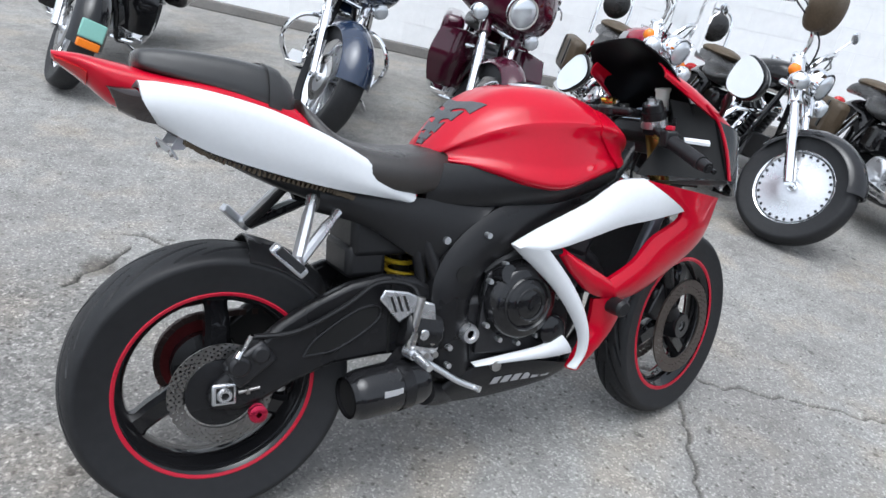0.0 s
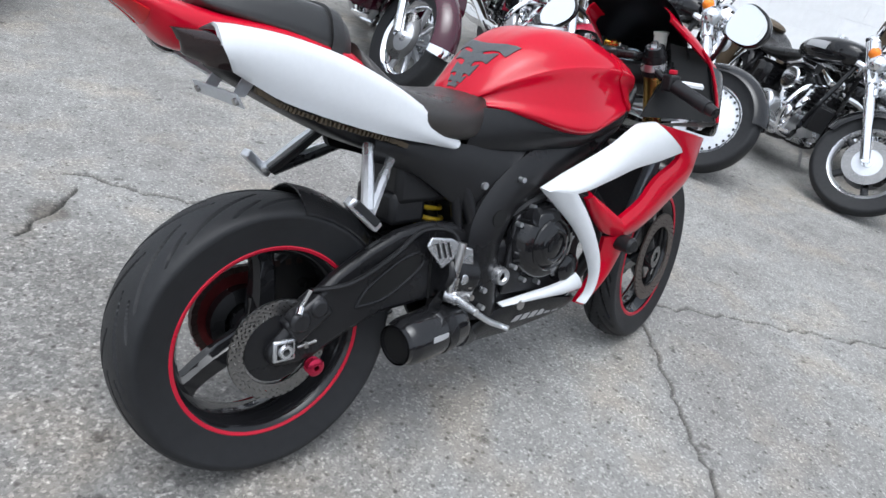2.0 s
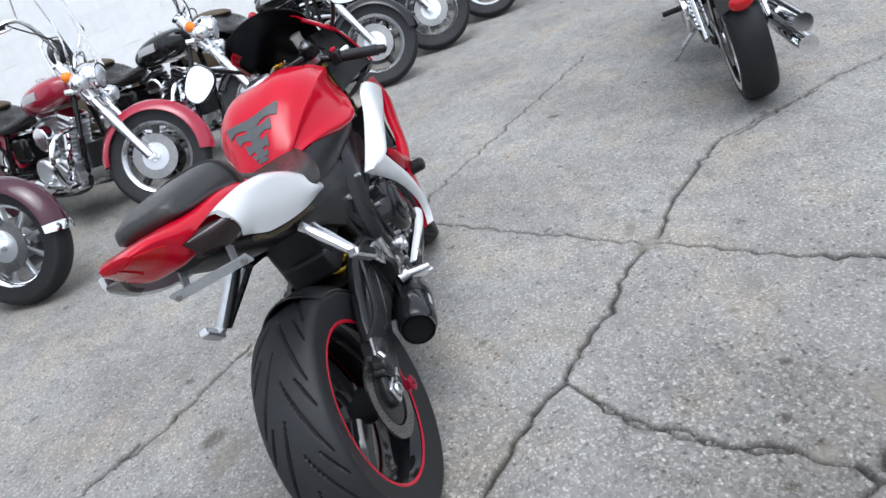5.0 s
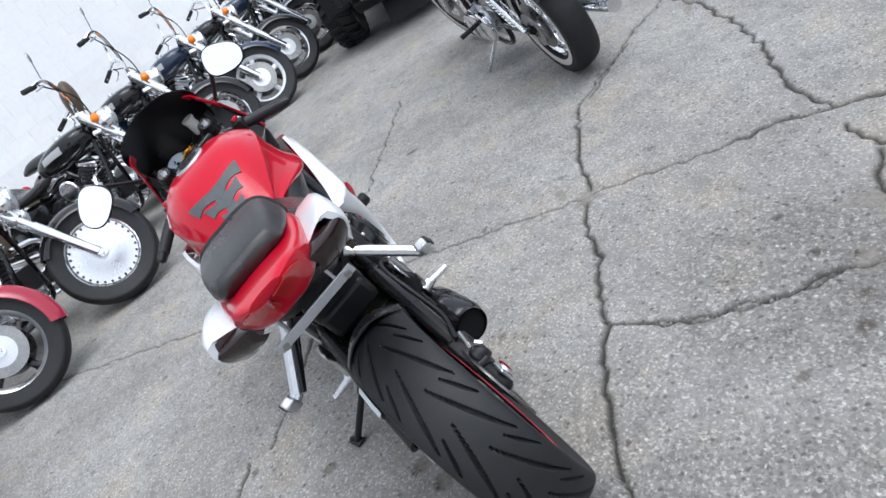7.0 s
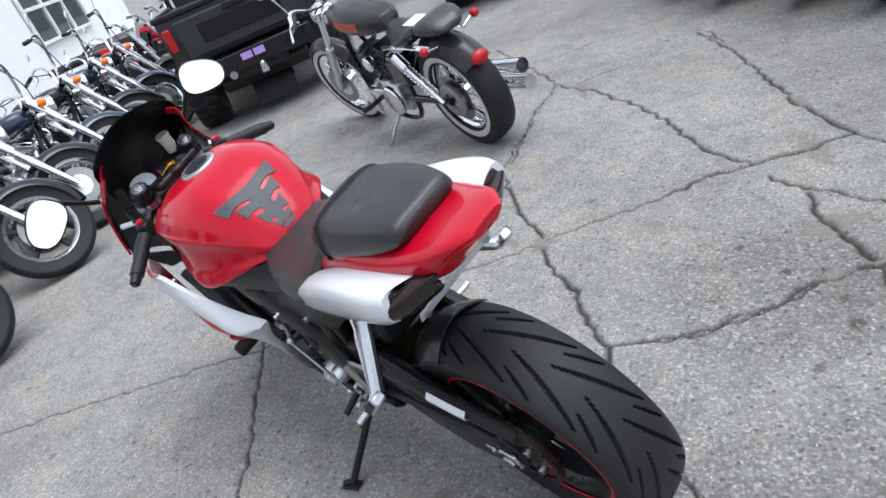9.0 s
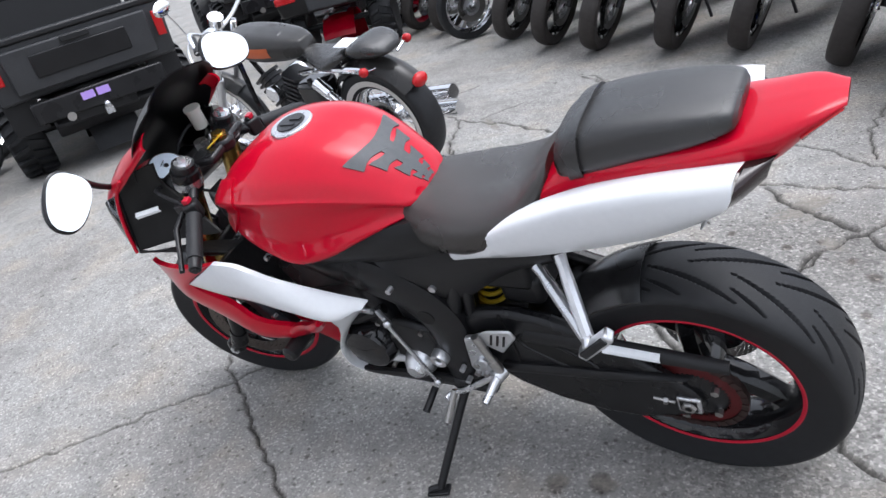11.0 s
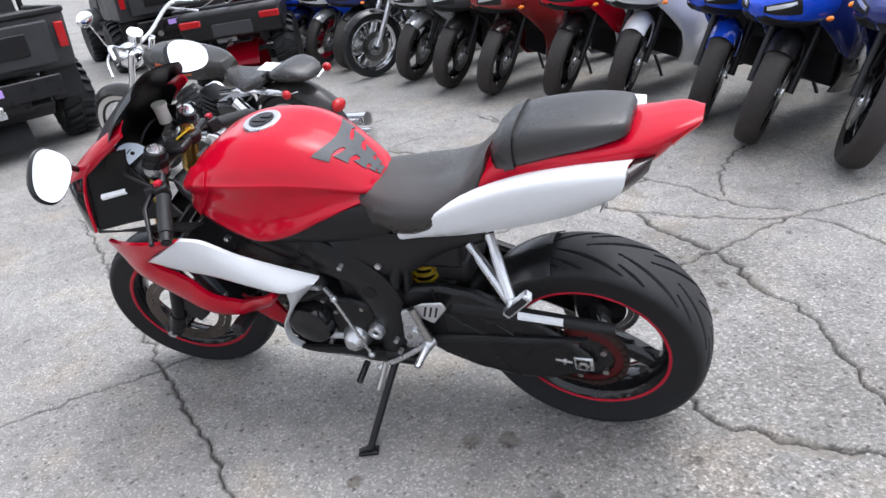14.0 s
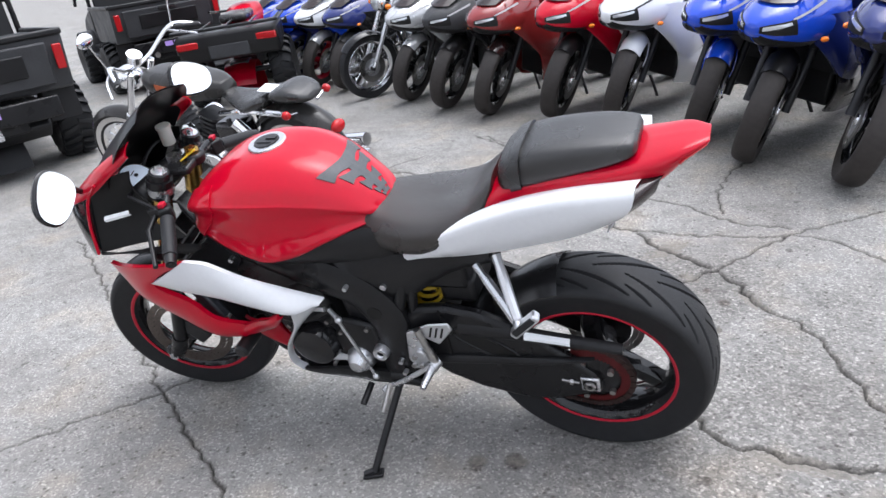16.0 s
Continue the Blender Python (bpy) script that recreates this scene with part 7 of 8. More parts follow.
# ---- row of sport motorcycles facing the yard ----
def sportbike(label, front, heading, steer, lean, paint, second=None, fender_paint=None, wheel_paint=None, lower=None, group="sport motorcycles in a row"):
    wb = 1.40
    a = radians(heading)
    origin = Vector((front[0], front[1], 0)) - Vector((math.cos(a), math.sin(a), 0)) * wb
    t = thing("sport_bike", label, "motorcycle", group, m=Matrix.Translation(origin) @ pose(0, 0, 0, 0, 0, heading) @ pose(0, 0, 0.006, -lean, 0, 0))
    second, fender_paint, lower = second or paint, fender_paint or BLACK_PLASTIC, lower or paint
    FAx, RAx, head = Vector((1.40, 0, 0.30)), Vector((0, 0, 0.31)), Vector((1.10, 0, 0.90))
    axis = (Vector((1.36, 0, 0.30)) - head).normalized()
    SM = Matrix.Translation(head) @ Matrix.Rotation(radians(steer), 4, -axis) @ Matrix.Translation(-head)
    def st(ob):
        ob.matrix_basis = SM @ ob.matrix_basis
        return ob
    wm = wheel_paint or BLACK_GLOSS
    NOSE = Matrix.Translation((0.035, 0, -0.075))
    wheel_of(t, "front_wheel", FAx, 0.30, 0.060, 0.215, "three", SM, rim_mat=wm, spoke_mat=wm, two_discs=True, tyre_mat=DUSTY_RUBBER)
    wheel_of(t, "rear_wheel", RAx, 0.31, 0.090, 0.215, "three", rim_mat=wm, spoke_mat=wm)
    fender(t, "front_mudguard", FAx, 0.322, 0.072, 58, 165, fender_paint, 0.05, steer_m=SM)
    for s in (-1, 1):
        st(part("mudguard_side", ribbon([(1.30, s * 0.075, 0.545), (1.24, s * 0.085, 0.52), (1.20, s * 0.085, 0.48)], [(1.36, s * 0.088, 0.40), (1.30, s * 0.092, 0.37), (1.24, s * 0.09, 0.36)], 10, 5, 0.006, 0.006), fender_paint, t))
        top, low = Vector((1.13, s * 0.105, 0.86)), Vector((1.375, s * 0.10, 0.30))
        mid = low + (top - low) * 0.55
        st(part("fork_tube", rod(mid, top, 0.026, seg=14), BLACK_FRAME, t))
        st(part("fork_leg", rod(low, mid, 0.022, seg=14), DARK_METAL, t))
        st(part("brake_caliper", box(FAx + Vector((-0.10, s * 0.08, 0.08)), (0.05, 0.05, 0.10), pose(0, 0, 0, 0, 35, 0)), DARK_METAL, t, bevel=0.008))
        st(part("grip", rod((1.08, s * 0.16, 0.88), (0.97, s * 0.34, 0.84), 0.016), RUBBER, t))
        c = Vector((1.24, s * 0.36, 1.06))
        mr = part("mirror", join(tube([(1.36, s * 0.13, 0.97), (1.32, s * 0.24, 1.03), c], 0.010, 8), ball(c, (0.03, 0.075, 0.045), 16, 10)), paint, t)
        part("mirror_glass", ball(c + Vector((-0.02, 0, 0)), (0.012, 0.066, 0.038), 14, 8), MIRROR, mr)
        part("turn_signal", ball((1.36, s * 0.225, 0.70), (0.026, 0.016, 0.013), 12, 8), AMBER, t)
        # side fairing in two colours
        part("side_fairing", shell([(1.44, 0.155, 0.80), (1.26, 0.20, 0.80), (1.06, 0.20, 0.78), (0.88, 0.17, 0.72), (0.66, 0.15, 0.64)], [(1.34, 0.185, 0.66), (1.22, 0.235, 0.62), (1.04, 0.245, 0.58), (0.88, 0.22, 0.56), (0.72, 0.18, 0.54)], [(1.18, 0.205, 0.52), (1.12, 0.225, 0.46), (1.00, 0.23, 0.42), (0.88, 0.21, 0.42), (0.78, 0.18, 0.44)], s, 20, 11, 0.012), paint, t, "painted side fairing", edge=55)
        part("lower_fairing", shell([(1.12, 0.215, 0.475), (1.00, 0.225, 0.43), (0.86, 0.20, 0.43), (0.70, 0.16, 0.42)], [(1.07, 0.205, 0.36), (0.96, 0.215, 0.33), (0.80, 0.19, 0.32), (0.60, 0.15, 0.31)], [(0.98, 0.12, 0.20), (0.88, 0.13, 0.18), (0.72, 0.12, 0.17), (0.50, 0.10, 0.20)], s, 18, 11, 0.012), lower, t, "painted lower fairing", edge=55)
        part("frame_spar", ribbon([(1.06, s * 0.10, 0.80), (0.85, s * 0.14, 0.71), (0.62, s * 0.145, 0.66), (0.50, s * 0.14, 0.50), (0.50, s * 0.13, 0.30)], [(1.04, s * 0.11, 0.70), (0.86, s * 0.145, 0.62), (0.68, s * 0.15, 0.57), (0.60, s * 0.14, 0.45), (0.60, s * 0.13, 0.30)], 20, 5, 0.01, 0.03), BLACK_FRAME, t)
        part("swingarm", ribbon([(0.0, s * 0.11, 0.35), (0.25, s * 0.12, 0.43), (0.50, s * 0.12, 0.46)], [(0.0, s * 0.11, 0.28), (0.25, s * 0.12, 0.33), (0.50, s * 0.12, 0.36)], 10, 5, 0.008, 0.03), BLACK_FRAME, t)
    N = Loft([1.05, 1.15, 1.28, 1.40, 1.50, 1.56, 1.60], [
        [(0, 1.00), (0.08, 0.99), (0.15, 0.93), (0.185, 0.86), (0.185, 0.80), (0.12, 0.78), (0, 0.78)], [(0, 1.01), (0.09, 0.99), (0.16, 0.93), (0.20, 0.86), (0.20, 0.79), (0.13, 0.76), (0, 0.76)],
        [(0, 0.995), (0.09, 0.98), (0.155, 0.925), (0.20, 0.86), (0.205, 0.78), (0.14, 0.73), (0, 0.72)], [(0, 0.965), (0.085, 0.95), (0.145, 0.91), (0.18, 0.855), (0.185, 0.78), (0.12, 0.73), (0, 0.72)],
        [(0, 0.925), (0.065, 0.915), (0.11, 0.885), (0.135, 0.845), (0.135, 0.79), (0.09, 0.75), (0, 0.735)], [(0, 0.89), (0.04, 0.885), (0.07, 0.865), (0.08, 0.84), (0.078, 0.80), (0.05, 0.775), (0, 0.765)],
        [(0, 0.855), (0.015, 0.853), (0.026, 0.845), (0.03, 0.835), (0.028, 0.82), (0.018, 0.81), (0, 0.808)]], 32, 24)
    nose = part("nose_cowl", N.body(), second, t, "painted nose cowl", edge=60)
    nose.matrix_basis = NOSE
    for s in (-1, 1):
        part("lamp_recess", N.patch(0.60, 0.965, lambda u: 0.40 - 0.06 * (u - 0.6), lambda u: 0.60 + 0.10 * (u - 0.6), s, 12, 8, 0.003, 0.006), DEEP_BLACK, nose)
        part("head_light", N.patch(0.64, 0.93, lambda u: 0.43, lambda u: 0.47 + 0.30 * (u - 0.64), s, 12, 8, 0.006, 0.006), CLEAR, nose, "clear headlight lens")
        part("chin_panel", N.patch(0.42, 0.93, lambda u: 0.70, lambda u: 0.97, s, 12, 8, 0.003, 0.005), BLACK_PLASTIC, nose)
        part("air_intake", N.patch(0.70, 0.90, lambda u: 0.73, lambda u: 0.86, s, 8, 6, 0.006, 0.004), DEEP_BLACK, nose)
        part("nose_stripe", N.patch(0.30, 0.62, lambda u: 0.30 + 0.25 * (u - 0.3), lambda u: 0.33 + 0.25 * (u - 0.3), s, 10, 3, 0.002, 0.003), LIGHT_GREY if second is not WHITE else GREY_PLASTIC, nose)
    sc = part("windscreen", ribbon([(1.44, -0.11, 0.945), (1.49, -0.04, 0.94), (1.49, 0.04, 0.94), (1.44, 0.11, 0.945)], [(1.13, -0.10, 1.09), (1.15, -0.04, 1.135), (1.15, 0.04, 1.135), (1.13, 0.10, 1.09)], 14, 8, 0, 0.004), SMOKED, t, "smoked windscreen")
    sc.matrix_basis = NOSE
    T = Loft([0.50, 0.56, 0.68, 0.80, 0.92, 1.02, 1.06], [
        [(0, 0.81), (0.03, 0.81), (0.045, 0.80), (0.05, 0.78), (0.03, 0.76), (0, 0.76)], [(0, 0.89), (0.06, 0.88), (0.10, 0.85), (0.105, 0.78), (0.06, 0.75), (0, 0.75)],
        [(0, 0.96), (0.075, 0.95), (0.135, 0.91), (0.145, 0.77), (0.08, 0.73), (0, 0.73)], [(0, 0.98), (0.08, 0.97), (0.15, 0.92), (0.16, 0.75), (0.08, 0.71), (0, 0.71)],
        [(0, 0.965), (0.075, 0.955), (0.135, 0.91), (0.15, 0.77), (0.08, 0.72), (0, 0.72)], [(0, 0.91), (0.06, 0.905), (0.105, 0.875), (0.115, 0.79), (0.06, 0.75), (0, 0.75)], [(0, 0.86), (0.04, 0.857), (0.07, 0.845), (0.08, 0.80), (0.05, 0.78), (0, 0.78)]], 28, 18)
    part("fuel_tank", T.body(), paint, t, "glossy painted fuel tank", edge=70)
    S = Loft([-0.12, 0.10, 0.20, 0.35, 0.52], [[(0, 0.97), (0.06, 0.965), (0.09, 0.94), (0.06, 0.92), (0, 0.92)], [(0, 0.97), (0.07, 0.965), (0.10, 0.93), (0.06, 0.89), (0, 0.89)], [(0, 0.85), (0.08, 0.845), (0.12, 0.81), (0.08, 0.77), (0, 0.77)],
              [(0, 0.815), (0.08, 0.81), (0.13, 0.78), (0.08, 0.73), (0, 0.73)], [(0, 0.82), (0.05, 0.815), (0.075, 0.79), (0.05, 0.74), (0, 0.74)]], 24, 14)
    part("seat", S.body(), VINYL, t, edge=70)
    R = Loft([0.36, 0.15, 0.0, -0.15, -0.26], [[(0, 0.75), (0.08, 0.745), (0.12, 0.72), (0.08, 0.69), (0, 0.69)], [(0, 0.90), (0.07, 0.895), (0.11, 0.83), (0.08, 0.76), (0, 0.76)], [(0, 0.93), (0.07, 0.925), (0.105, 0.88), (0.075, 0.81), (0, 0.81)],
              [(0, 0.95), (0.05, 0.945), (0.075, 0.915), (0.05, 0.87), (0, 0.87)], [(0, 0.96), (0.01, 0.958), (0.018, 0.95), (0.01, 0.94), (0, 0.94)]], 24, 14)
    part("tail_cowl", R.body(), paint, t, edge=60)
    part("engine", join(box((0.78, 0, 0.42), (0.42, 0.26, 0.38)), rod((0.74, -0.17, 0.44), (0.74, 0.17, 0.44), 0.10, seg=20)), DARK_METAL, t, "dark engine block", bevel=0.02)
    part("radiator", box((1.06, 0, 0.56), (0.035, 0.36, 0.26), pose(0, 0, 0, 0, 22, 0)), DARK_METAL, t)
    part("exhaust", tube([(0.70, -0.05, 0.22), (0.45, -0.13, 0.26), (0.20, -0.16, 0.36), (-0.05, -0.17, 0.44)], [0.025, 0.03, 0.05, 0.05], 12, 12), STEEL, t)
    part("side_stand", tube([(0.60, 0.13, 0.26), (0.63, 0.26, 0.10), (0.64, 0.315, 0.01)], 0.012, 8), BLACK_FRAME, t)
    st(part("lower_clamp", box((1.20, 0, 0.70), (0.08, 0.26, 0.04)), BLACK_FRAME, t, bevel=0.01))
    return t


def dual_sport(front, heading):
    a = radians(heading)
    wb = 1.42
    origin = Vector((front[0], front[1], 0)) - Vector((math.cos(a), math.sin(a), 0)) * wb
    t = thing("street_motorcycle", "small street motorcycle with silver fork and wire wheels", "motorcycle", "sport motorcycles in a row", m=Matrix.Translation(origin) @ pose(0, 0, 0, 0, 0, heading) @ pose(0, 0, 0.006, -9, 0, 0))
    FAx, RAx = Vector((wb, 0, 0.31)), Vector((0, 0, 0.30))
    wheel_of(t, "front_wheel", FAx, 0.31, 0.045, 0.245, "laced")
    wheel_of(t, "rear_wheel", RAx, 0.30, 0.055, 0.22, "laced")
    fender(t, "front_mudguard", FAx, 0.335, 0.06, 35, 150, BLACK_GLOSS, 0.03)
    fender(t, "rear_mudguard", RAx, 0.335, 0.08, 20, 150, BLACK_GLOSS, 0.04)
    for s in (-1, 1):
        part("fork_leg", rod((wb - 0.01, s * 0.09, 0.31), (wb - 0.28, s * 0.09, 0.90), 0.022, seg=12), ALLOY, t, "silver fork leg")
        part("grip", rod((1.05, s * 0.22, 1.02), (0.98, s * 0.36, 1.0), 0.017), RUBBER, t)
        c = Vector((1.06, s * 0.32, 1.16))
        part("mirror", join(rod((1.05, s * 0.25, 1.02), c, 0.005), ball(c, (0.015, 0.05, 0.035), 14, 8)), BLACK_PLASTIC, t)
        part("turn_signal", ball((1.24, s * 0.16, 0.86), (0.03, 0.03, 0.025), 12, 8), AMBER, t)
    part("handlebar", tube([(0.98, -0.36, 1.0), (1.06, -0.2, 1.03), (1.10, 0, 0.95), (1.06, 0.2, 1.03), (0.98, 0.36, 1.0)], 0.011, 20), CHROME, t)
    lamp = part("head_lamp", ball((1.25, 0, 0.88), (0.06, 0.085, 0.085), 18, 12), CHROME, t)
    part("lamp_lens", ball((1.29, 0, 0.88), (0.03, 0.072, 0.072), 16, 10), CLEAR, lamp)
    T = Loft([0.62, 0.72, 0.88, 1.02, 1.08], [[(0, 0.78), (0.05, 0.77), (0.06, 0.74), (0.03, 0.71), (0, 0.71)], [(0, 0.86), (0.09, 0.84), (0.11, 0.78), (0.07, 0.72), (0, 0.72)], [(0, 0.91), (0.10, 0.89), (0.13, 0.81), (0.08, 0.73), (0, 0.73)], [(0, 0.90), (0.07, 0.88), (0.09, 0.82), (0.06, 0.77), (0, 0.77)], [(0, 0.85), (0.03, 0.84), (0.04, 0.82), (0.02, 0.80), (0, 0.80)]], 20, 14)
    part("fuel_tank", T.body(), SILVER, t, edge=70)
    part("seat", box((0.30, 0, 0.78), (0.70, 0.22, 0.10)), VINYL, t, bevel=0.04)
    part("engine", join(box((0.78, 0, 0.40), (0.30, 0.22, 0.26)), rod((0.80, -0.15, 0.36), (0.80, 0.15, 0.36), 0.09)), ALLOY, t, bevel=0.02)
    fins(t, (0.82, 0, 0.50), (0.88, 0, 0.70), 0.14, 8, DARK_METAL)
    part("frame_tube", tube([(1.14, 0, 0.80), (1.0, 0, 0.40), (0.85, 0, 0.22), (0.50, 0, 0.24), (0.40, 0, 0.70)], 0.018, 20), BLACK_GLOSS, t)
    part("exhaust", tube([(0.95, -0.08, 0.58), (1.0, -0.12, 0.40), (0.80, -0.14, 0.26), (0.30, -0.16, 0.30), (-0.1, -0.17, 0.34)], [0.02, 0.02, 0.022, 0.035, 0.04], 18), CHROME, t)
    part("side_stand", tube([(0.60, 0.11, 0.24), (0.64, 0.24, 0.06), (0.65, 0.27, 0.01)], 0.011, 8), BLACK_FRAME, t)


HEAD_S = math.degrees(math.atan2(0.86, 0.51))
sportbike("blue and white sport motorcycle with a red front wheel", (4.11, -5.20), HEAD_S, 28, 9, BLUE, WHITE, SILVER, RED_STRIPE)
sportbike("black sport motorcycle beside a blue one", (3.59, -4.92), HEAD_S, 26, 9, BLACK_GLOSS, DARK_BLUE)
dual_sport((3.10, -4.46), HEAD_S - 4)
sportbike("silver sport motorcycle with dark wheels", (2.54, -4.25), HEAD_S, 26, 9, SILVER, SILVER, SILVER)
sportbike("dark grey sport motorcycle in the row", (2.03, -3.90), HEAD_S, 26, 9, BLACK_GLOSS, GREY_PLASTIC)
sportbike("burgundy sport motorcycle with black wheels", (1.55, -3.62), HEAD_S, 28, 9, BURGUNDY, BURGUNDY, SMOKED)
sportbike("red and white sport motorcycle with black mudguard", (0.97, -3.43), HEAD_S, 26, 9, RED, RED, BLACK_PLASTIC, lower=WHITE)
sportbike("white sport motorcycle with a white mudguard", (0.50, -3.26), HEAD_S, 28, 9, WHITE, WHITE, WHITE)
sportbike("bright blue sport motorcycle with a blue mudguard", (-0.06, -2.80), HEAD_S, 26, 9, BLUE, BLUE, BLUE, lower=BLACK_GLOSS)
sportbike("blue sport motorcycle with dark lower fairing", (-0.36, -2.38), HEAD_S - 3, 24, 10, DARK_BLUE, BLUE, BLACK_PLASTIC, lower=BLACK_GLOSS)
sportbike("dark blue sport motorcycle at the end of the row", (-0.81, -2.02), HEAD_S, 28, 10, DARK_BLUE, DARK_BLUE)
sportbike("dark blue sport motorcycle behind the quad", (4.66, -5.52), HEAD_S, 26, 9, DARK_BLUE, BLUE, DARK_BLUE)
sportbike("blue sport motorcycle far along the row", (5.25, -5.86), HEAD_S, 26, 9, BLUE, BLUE, BLUE)

# ---- dark bobber-style motorcycle parked beyond the sport motorcycle ----
def bobber(rear, heading):
    wb = 1.53
    t = thing("bobber_motorcycle", "matte black bobber motorcycle with whitewall tyres on its stand", "motorcycle", m=Matrix.Translation((rear[0], rear[1], 0)) @ pose(0, 0, 0, 0, 0, heading) @ pose(0, 0, 0.006, -10, 0, 0))
    matte = mat("satin_black_paint", (0.030, 0.029, 0.028), 0.32, coat=0.3, vary=0.15)
    FAx, RAx, head = Vector((wb, 0, 0.33)), Vector((0, 0, 0.32)), Vector((1.12, 0, 0.82))
    axis = (Vector((wb - 0.08, 0, 0.30)) - head).normalized()
    SM = Matrix.Translation(head) @ Matrix.Rotation(radians(10), 4, -axis) @ Matrix.Translation(-head)
    def st(ob):
        ob.matrix_basis = SM @ ob.matrix_basis
        return ob
    wheel_of(t, "front_wheel", FAx, 0.33, 0.048, 0.25, "laced", SM, white=True)
    wheel_of(t, "rear_wheel", RAx, 0.32, 0.075, 0.21, "laced", white=True)
    fender(t, "rear_fender", RAx, 0.365, 0.088, 38, 146, matte, 0.05, "satin black rear fender")
    fender(t, "front_fender", FAx, 0.355, 0.065, 50, 145, matte, 0.04, steer_m=SM)
    T = Loft([0.40, 0.51, 0.75, 0.98, 1.08], [[(0, 0.81), (0.04, 0.805), (0.06, 0.77), (0.04, 0.735), (0, 0.73)], [(0, 0.85), (0.08, 0.84), (0.11, 0.79), (0.08, 0.725), (0, 0.72)], [(0, 0.895), (0.10, 0.88), (0.14, 0.81), (0.10, 0.735), (0, 0.73)],
              [(0, 0.91), (0.08, 0.90), (0.11, 0.84), (0.08, 0.775), (0, 0.77)], [(0, 0.875), (0.03, 0.87), (0.045, 0.84), (0.03, 0.81), (0, 0.80)]], 26, 18)
    part("fuel_tank", T.body(), matte, t, "satin black fuel tank", edge=70)
    for s in (-1, 1):
        part("tank_decal", T.patch(0.35, 0.62, 0.42, 0.60, s, 8, 5, 0.002, 0.002), mat("orange_decal", (0.40, 0.09, 0.03), 0.4, vary=0.15), t)
        top, low = head + Vector((-0.03, s * 0.10, 0.10)), FAx + Vector((-0.012, s * 0.09, 0))
        mid = low + (top - low) * 0.55
        st(part("fork_tube", rod(mid, top, 0.020, seg=12), CHROME, t)), st(part("fork_leg", rod(low, mid, 0.027, seg=12), ALLOY, t))
        part("rear_shock", rod((0.03, s * 0.135, 0.33), (0.30, s * 0.13, 0.60), 0.014), CHROME, t)
        coil = [(0.08 + 0.18 * q + 0.026 * math.cos(q * 60) * 0.8, s * 0.1325 + 0.026 * math.sin(q * 60), 0.385 + 0.17 * q + 0.02 * math.cos(q * 60)) for q in np.linspace(0, 1, 130)]
        part("shock_spring", tube(coil, 0.005, 0, 5), CHROME, t, "chrome shock spring")
        part("shock_cover", rod((0.24, s * 0.13, 0.54), (0.31, s * 0.13, 0.61), 0.033, seg=14), CHROME, t)
        part("fender_strut", tube([(0.42, s * 0.115, 0.66), (0.20, s * 0.12, 0.675), (-0.10, s * 0.112, 0.65)], 0.016, 12), CHROME, t, "chrome fender strut")
        part("swingarm", rod((0, s * 0.105, 0.32), (0.50, s * 0.11, 0.32), 0.022), BLACK_GLOSS, t)
        part("turn_signal_rear", ball((-0.15, s * 0.175, 0.675), (0.026, 0.024, 0.024), 14, 10), TAIL_RED, t, "red rear turn signal")
        part("signal_stalk", rod((-0.14, s * 0.09, 0.65), (-0.14, s * 0.165, 0.67), 0.008), CHROME, t)
        c = head + Vector((-0.15, s * 0.36, 0.42))
        mr = st(part("mirror", join(rod(head + Vector((-0.12, s * 0.30, 0.22)), c, 0.005), ball(c, (0.012, 0.06, 0.04), 16, 10)), CHROME, t))
        part("mirror_glass", ball(c + Vector((-0.008, 0, 0)), (0.006, 0.053, 0.034), 14, 8), MIRROR, mr)
        st(part("grip", rod(head + Vector((-0.14, s * 0.30, 0.20)), head + Vector((-0.24, s * 0.40, 0.16)), 0.018), RUBBER, t))
        st(part("lever", tube([head + Vector((-0.10, s * 0.27, 0.20)), head + Vector((-0.10, s * 0.34, 0.16)), head + Vector((-0.17, s * 0.42, 0.10))], 0.007, 8), ALLOY, t))
        part("foot_peg", rod((0.90, s * 0.12, 0.28), (0.92, s * 0.26, 0.28), 0.016), RUBBER, t)
        part("exhaust", tube([(0.86, -0.08, 0.52), (0.92, -0.15, 0.36), (0.70, -0.18, 0.26 + 0.02 * s), (0.20, -0.19, 0.27 + 0.045 * s), (-0.30, -0.20, 0.30 + 0.05 * s)], [0.02, 0.022, 0.024, 0.038, 0.040], 18, 12), CHROME, t, "chrome exhaust")
        part("frame_tube", tube([head + Vector((-0.05, s * 0.03, -0.05)), (1.02, s * 0.09, 0.40), (0.92, s * 0.10, 0.20), (0.45, s * 0.11, 0.20), (0.38, s * 0.11, 0.62)], 0.016, 24), BLACK_GLOSS, t)
    st(part("handlebar", tube([head + Vector((-0.24, -0.40, 0.16)), head + Vector((-0.12, -0.29, 0.22)), head + Vector((-0.02, -0.10, 0.12)), head + Vector((-0.02, 0.10, 0.12)), head + Vector((-0.12, 0.29, 0.22)), head + Vector((-0.24, 0.40, 0.16))], 0.0125, 30), CHROME, t))
    gauge = st(part("speedometer", rod(head + Vector((0.0, 0, 0.14)), head + Vector((-0.03, 0, 0.18)), 0.045, seg=24), CHROME, t, "round chrome speedometer"))
    part("gauge_face", rod(head + Vector((-0.0305, 0, 0.1805)), head + Vector((-0.032, 0, 0.1825)), 0.038, seg=24), DIAL, gauge)
    lamp = st(part("head_lamp", ball(head + Vector((0.10, 0, 0.04)), (0.08, 0.08, 0.08), 20, 12), CHROME, t))
